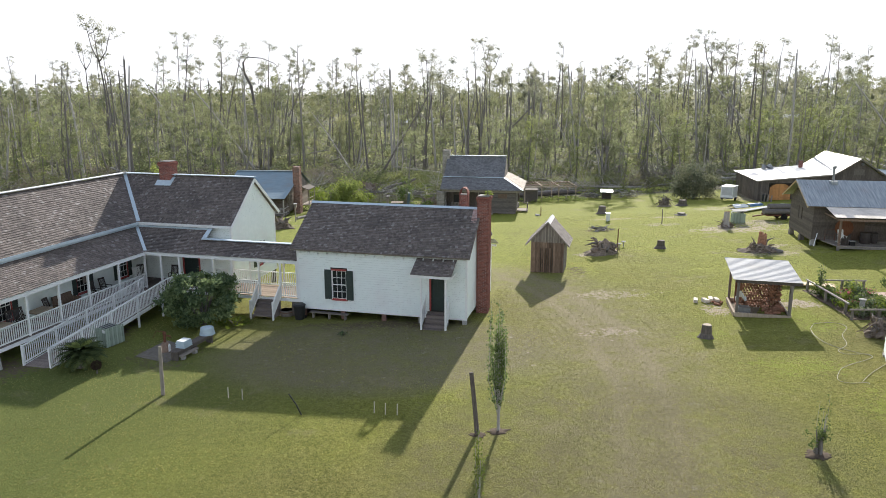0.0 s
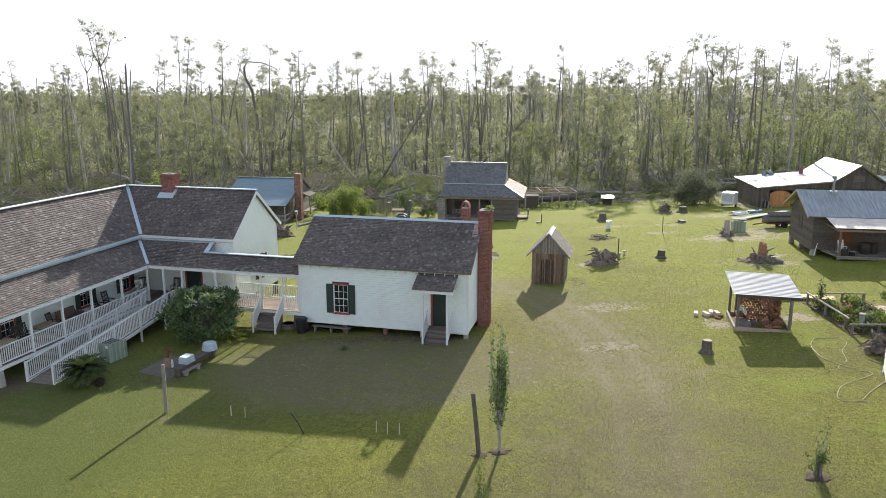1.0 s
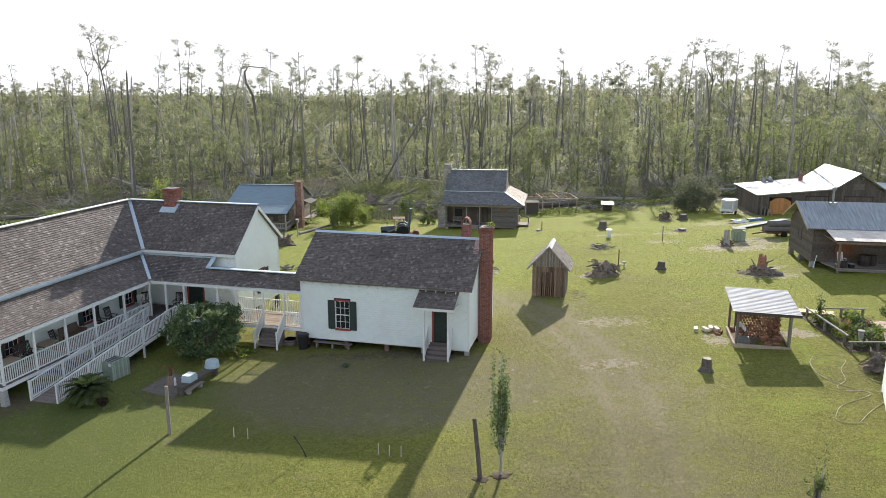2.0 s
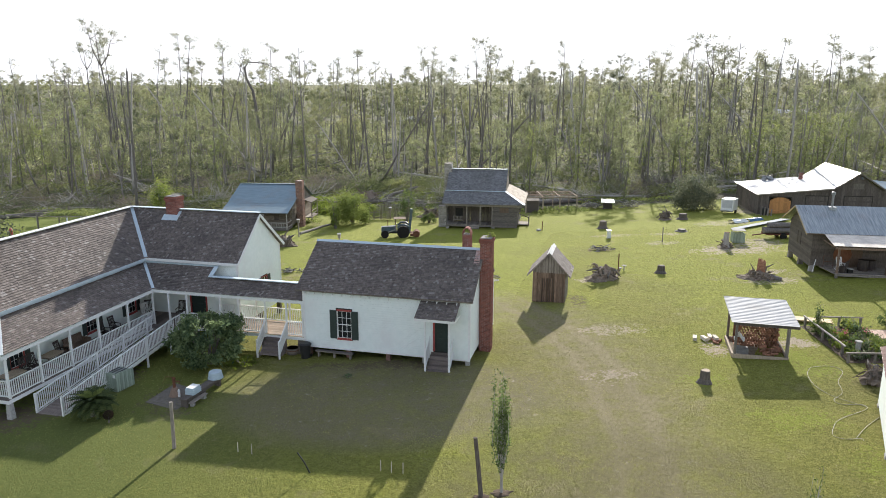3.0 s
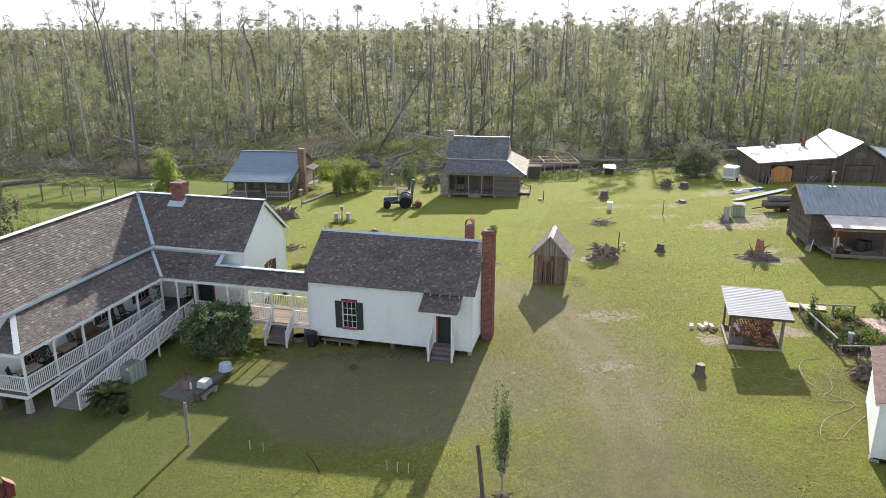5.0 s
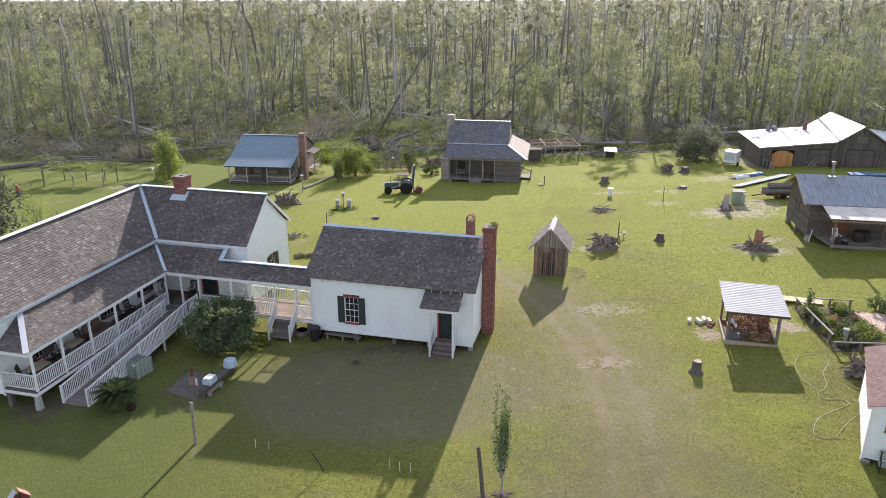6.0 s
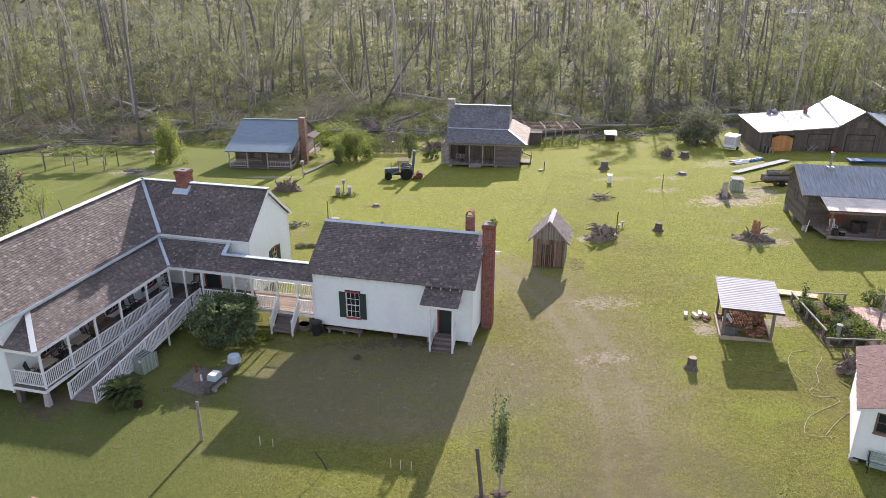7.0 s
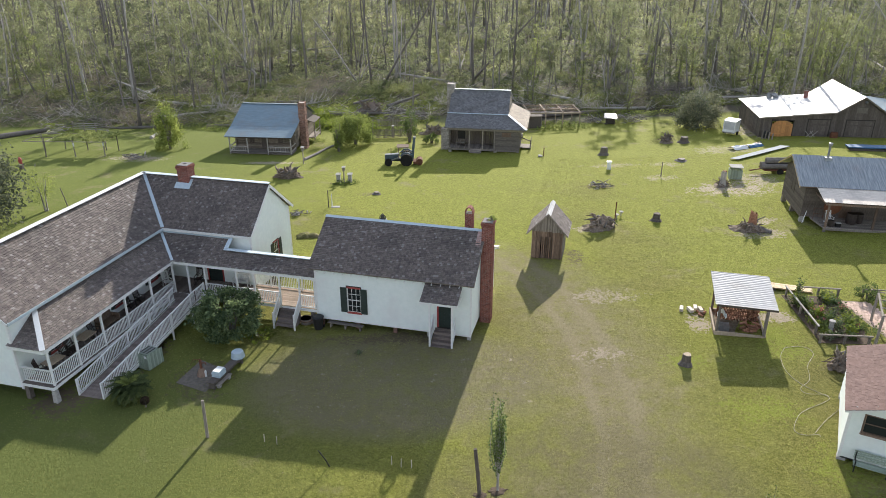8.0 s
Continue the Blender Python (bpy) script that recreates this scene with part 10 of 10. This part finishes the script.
    for k in range(1150):
        x, y = spot(160, 640, 0.9)
        if -36 < x - 0.25 * (y - 125) < 4 and y < 205 and rng.random() < 0.6:
            continue
        g, cs, ss = kinds[rng.randrange(7)]
        a, sc = rng.uniform(0, 6.28), rng.uniform(0.8, 1.35)
        ca, sa2 = math.cos(a) * sc, math.sin(a) * sc
        z = woods_floor(x, y)
        grow = 1.0 + max(0.0, (y - 180) / 260)
        step = 1 if y < 230 else (2 if y < 330 else 4)
        c = cs[::step]
        cen.append(np.stack([x + c[:, 0] * ca - c[:, 1] * sa2, y + c[:, 0] * sa2 + c[:, 1] * ca, z + c[:, 2] * sc], 1))
        siz.append(ss[::step] * grow * (1.0, 1.0, 1.3, 1.3, 1.8)[step])
        if y < 420 and k % 5 < 3:
            h = 10 * sc
            poles.tube([(x, y, z - 0.2), (x + rng.gauss(0, 0.6), y, z + h * 0.6), (x + rng.gauss(0, 1.6), y, z + h * rng.uniform(0.7, 1.6))], [0.13, 0.10, 0.04], 4, False)
    # tall conifers behind, thicker to one side
    cn, sn, dark = [], [], Geo()
    pk = [pine(620 + k, 21 + 2 * k, 1.2, 1.9) for k in range(4)]
    for k in range(330):
        x, y = spot(215, 520, 0.8)
        if x < 0.05 * y and rng.random() < 0.72:
            continue
        g, cs, ss = pk[rng.randrange(4)]
        a, sc = rng.uniform(0, 6.28), rng.uniform(0.75, 1.1)
        ca, sa2, z = math.cos(a) * sc, math.sin(a) * sc, woods_floor(x, y)
        cn.append(np.stack([x + cs[:, 0] * ca - cs[:, 1] * sa2, y + cs[:, 0] * sa2 + cs[:, 1] * ca, z + cs[:, 2] * sc], 1))
        sn.append(ss * 1.7)
        dark.tube([(x, y, z - 0.2), (x + rng.uniform(-0.4, 0.4), y, z + 24 * sc)], [0.2, 0.07], 4, False)
    n = 20000
    y = 270 + 330 * npr.random(n)
    x = y * (-0.04 + 0.78 * npr.random(n))
    crown = np.array([noise.noise((a * 0.06, b * 0.05, 8.0)) + 0.6 * noise.noise((a * 0.22, b * 0.1, 8.0)) for a, b in zip(x, y)])
    cn.append(np.stack([x, y, -3 + npr.random(n) ** 0.7 * (19 + 11 * crown)], 1))
    sn.append(npr.uniform(0.5, 1.3, n))
    ob = new("distant_conifers", specks("distant_conifers", np.concatenate(cn), np.concatenate(sn), LEAF_PINE, npr))
    tagged(ob, "grey-green tufted crowns of the distant pines", "woods", kind="stuff")
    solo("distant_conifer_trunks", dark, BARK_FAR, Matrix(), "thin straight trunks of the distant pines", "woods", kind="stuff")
    ob = new("distant_foliage", specks("distant_foliage", np.concatenate(cen), np.concatenate(siz), LEAF_WOODS, npr))
    tagged(ob, "green spring foliage of the distant woods, colour paled for haze", "woods", kind="stuff")
    solo("distant_trunks", poles, BARK_FAR, Matrix(), "thin trunks of the distant woods, greyed for haze", "woods", kind="stuff")
    # undergrowth and brush at the edge
    n = 190000
    y = 112 + 230 * npr.random(n) ** 1.4
    x = (npr.random(n) - 0.5) * (y * 1.42 + 30) + 6
    y = y + np.where((np.abs(x - 14) < 34) & (y < 124), 8, 0) + np.where((np.abs(x + 18) < 16) & (y < 129), 15, 0)
    dens = np.array([noise.noise((a * 0.13, b * 0.13, 0.0)) + 0.5 * noise.noise((a * 0.4, b * 0.4, 5.0)) for a, b in zip(x, y)])
    z = np.array([ground_z(a, b) for a, b in zip(x, y)])
    top = np.clip(1.2 + 3.2 * dens, 0.3, 4.2)
    c = np.stack([x, y, z + npr.random(n) ** 0.8 * top], 1)
    green = dens + 0.25 * npr.normal(size=n) > np.where((x < -25) & (y < 135), -0.02, -0.2)
    # thickets of low bushes along the edge, gappy and uneven
    bx, by, bz, bs = [], [], [], []
    for k in range(1700):
        x0, y0 = spot(113, 215, 1.35)
        if abs(x0 - 14) < 36 and y0 < 121:
            y0 += 8
        if abs(x0 + 18) < 17 and y0 < 129:
            y0 += 13
        r, hh = rng.uniform(0.7, 2.3), rng.uniform(0.6, 2.7)
        m = int((150 if y0 < 150 else 100) * r)
        a, q, u = npr.uniform(0, 6.28, 9), npr.random(9) ** 0.5 * r, npr.uniform(0.25, 0.95, 9)
        pick = npr.integers(0, 9, m)
        bx.append(x0 + (np.cos(a) * q)[pick] + npr.normal(size=m) * r * 0.2)
        by.append(y0 + (np.sin(a) * q)[pick] + npr.normal(size=m) * r * 0.2)
        bz.append(woods_floor(x0, y0) + np.maximum(0.05, hh * (u * np.sqrt(np.maximum(0.1, 1 - (q / r) ** 2 * 0.8)))[pick] + npr.normal(size=m) * hh * 0.13))
        bs.append(npr.uniform(0.11, 0.27, m) * (0.4 + y0 / 210))
    bx, by, bz, bs = (np.concatenate(v) for v in (bx, by, bz, bs))
    dry = np.array([noise.noise((a * 0.07, b * 0.07, 9.0)) for a, b in zip(bx, by)]) + 0.15 * npr.normal(size=len(bx)) > np.where(bx < -20, 0.10, 0.24)
    ob = new("edge_thicket", specks("edge_thicket", np.stack([bx, by, bz], 1)[~dry], bs[~dry], LEAF_UNDER, npr))
    tagged(ob, "dense low green thicket along the woodland edge", "undergrowth", kind="stuff")
    ob = new("dead_thicket", quads("dead_thicket", np.stack([bx, by, bz], 1)[dry], bs[dry] * 2.2, BRUSH, npr, aspect=0.15))
    tagged(ob, "dry brown thicket of twigs along the woodland edge", "undergrowth", kind="stuff")
    close = c[:, 1] < 152
    ob = new("near_undergrowth", specks("near_undergrowth", c[green & close], npr.uniform(0.12, 0.30, (green & close).sum()), LEAF_UNDER, npr))
    tagged(ob, "low shaded green undergrowth at the woodland edge", "undergrowth", kind="stuff")
    green2, green = green, green & ~close
    ob = new("undergrowth", specks("undergrowth", c[green], npr.uniform(0.16, 0.42, green.sum()) * (0.3 + c[green][:, 1] / 150), LEAF_WOODS, npr))
    tagged(ob, "low green undergrowth along the woodland edge", "undergrowth", kind="stuff")
    ob = new("dead_undergrowth", quads("dead_undergrowth", c[~green2][::2], npr.uniform(0.3, 0.9, len(c[~green2][::2])), BRUSH, npr, aspect=0.22))
    tagged(ob, "dry brown brush along the woodland edge", "undergrowth", kind="stuff")
    n = 120000
    x, y = npr.uniform(-64, 62, n), npr.uniform(100, 134, n)
    dens = np.array([noise.noise((a * 0.09, b * 0.16, 3.0)) for a, b in zip(x, y)])
    keep = (dens > 0.02) & ((np.abs(x - 12) > 30) | (y > 108)) & ((x < 28) | (y > 116)) & ((np.abs(x - 26) > 3.5) | (y > 114)) & ((x > -25) | (y > 106)) & ((x > -52) | (y > 108))
    keep |= (np.abs(x + 18) < 16 + 8 * dens) & (y > 109 + 6 * np.abs(dens)) & ((x < -14) | (y > 114.5))
    keep |= (np.abs(x + 42) < 6) & (y > 119 + 5 * dens)
    x, y, dens = x[keep], y[keep], dens[keep]
    z = np.array([ground_z(a, b) for a, b in zip(x, y)])
    ob = new("weeds", specks("weeds", np.stack([x, y, z + npr.random(len(x)) * np.clip(0.3 + 1.5 * dens, 0.2, 1.4)], 1), npr.uniform(0.12, 0.30, len(x)), LEAF_WEED, npr))
    tagged(ob, "rank bright green weeds at the lawn's far edge", "weeds", kind="stuff")
    # the last woods at the skyline
    n = 26000
    y = 600 + 900 * npr.random(n)
    x = (npr.random(n) - 0.5) * (y * 1.42 + 30)
    hill = np.array([noise.noise((a * 0.03, b * 0.02, 2.0)) + 0.5 * noise.noise((a * 0.11, b * 0.05, 2.0)) for a, b in zip(x, y)])
    c = np.stack([x, y, -3 + npr.random(n) * (16.5 + 10 * hill + 4 * (x > 0.1 * y))], 1)
    ob = new("skyline_woods", specks("skyline_woods", c, npr.uniform(1.2, 3.2, n), LEAF_PINE, npr))
    tagged(ob, "hazy green woods on the skyline", "woods", kind="stuff")
    sticks = Geo()
    for k in range(2600):
        x, y = spot(114, 200, 1.7)
        if abs(x - 14) < 36 and y < 119:
            y += 7
        a, l = rng.uniform(0, 6.28), rng.uniform(1.0, 4.5)
        z = woods_floor(x, y)
        d = Vector((math.cos(a), math.sin(a), rng.uniform(-0.1, 0.7))).normalized()
        p = Vector((x, y, z + rng.uniform(0.05, 0.9)))
        sticks.tube([p, p + d * l * 0.5 + Vector((0, 0, rng.uniform(-0.2, 0.2))), p + d * l], [rng.uniform(0.03, 0.07), 0.03, 0.01], 3, False)
    solo("fallen_branches", sticks, BARK_PALE, Matrix(), "tangle of grey fallen branches at the woodland edge", "branches", kind="stuff")
    logs = [mesh_of("fallen_log", Geo().tube([(0, 0, 0), (0.35 * L, 0.1, 0.05), (0.7 * L, -0.1, 0.0), (L, 0.1, 0.02)], [r * 1.2, r, r * 0.85, r * 0.55], 7), mt) for L, r, mt in ((9, 0.24, BARK), (12, 0.2, BARK_PALE), (7, 0.3, BARK), (14, 0.26, BARK_PALE))]
    for k in range(36):
        x, y = spot(124, 190, 1.2)
        if abs(x - 14) < 36 and y < 121:
            y += 7
        ob = new("fallen_log", rng.choice(logs))
        ob.matrix_basis = Matrix.Translation((x, y, woods_floor(x, y) + 0.25)) @ pose(0, 0, 0, 0, -rng.uniform(0, 12), rng.uniform(0, 360))
        tagged(ob, "storm-felled tree trunk lying in the woods", "log", "fallen trunks in the woods")
    # far building roofs glimpsed between trunks
    far = thing("far_building", pose(-13.4, 330, woods_floor(0, 330), 0, 0, 3), "long low pale-roofed building far behind the trees", "building")
    part("wall", Geo().box(-7, 9, 0, 9, 0, 3.2), WOOD_GREY, far)
    part("roof", Geo().slab([(-7.5, -0.5, 3.2), (9.5, -0.5, 3.2), (9.5, 4.5, 5.0), (-7.5, 4.5, 5.0)], 0.15).slab([(-7.5, 4.5, 5.0), (9.5, 4.5, 5.0), (9.5, 9.5, 3.2), (-7.5, 9.5, 3.2)], 0.15), METAL_WHITE, far)
    far2 = copy_thing(far, pose(150, 400, woods_floor(0, 400), 0, 0, -10))
    far3 = copy_thing(far, pose(186, 390, woods_floor(0, 400), 0, 0, -25))


woodland()
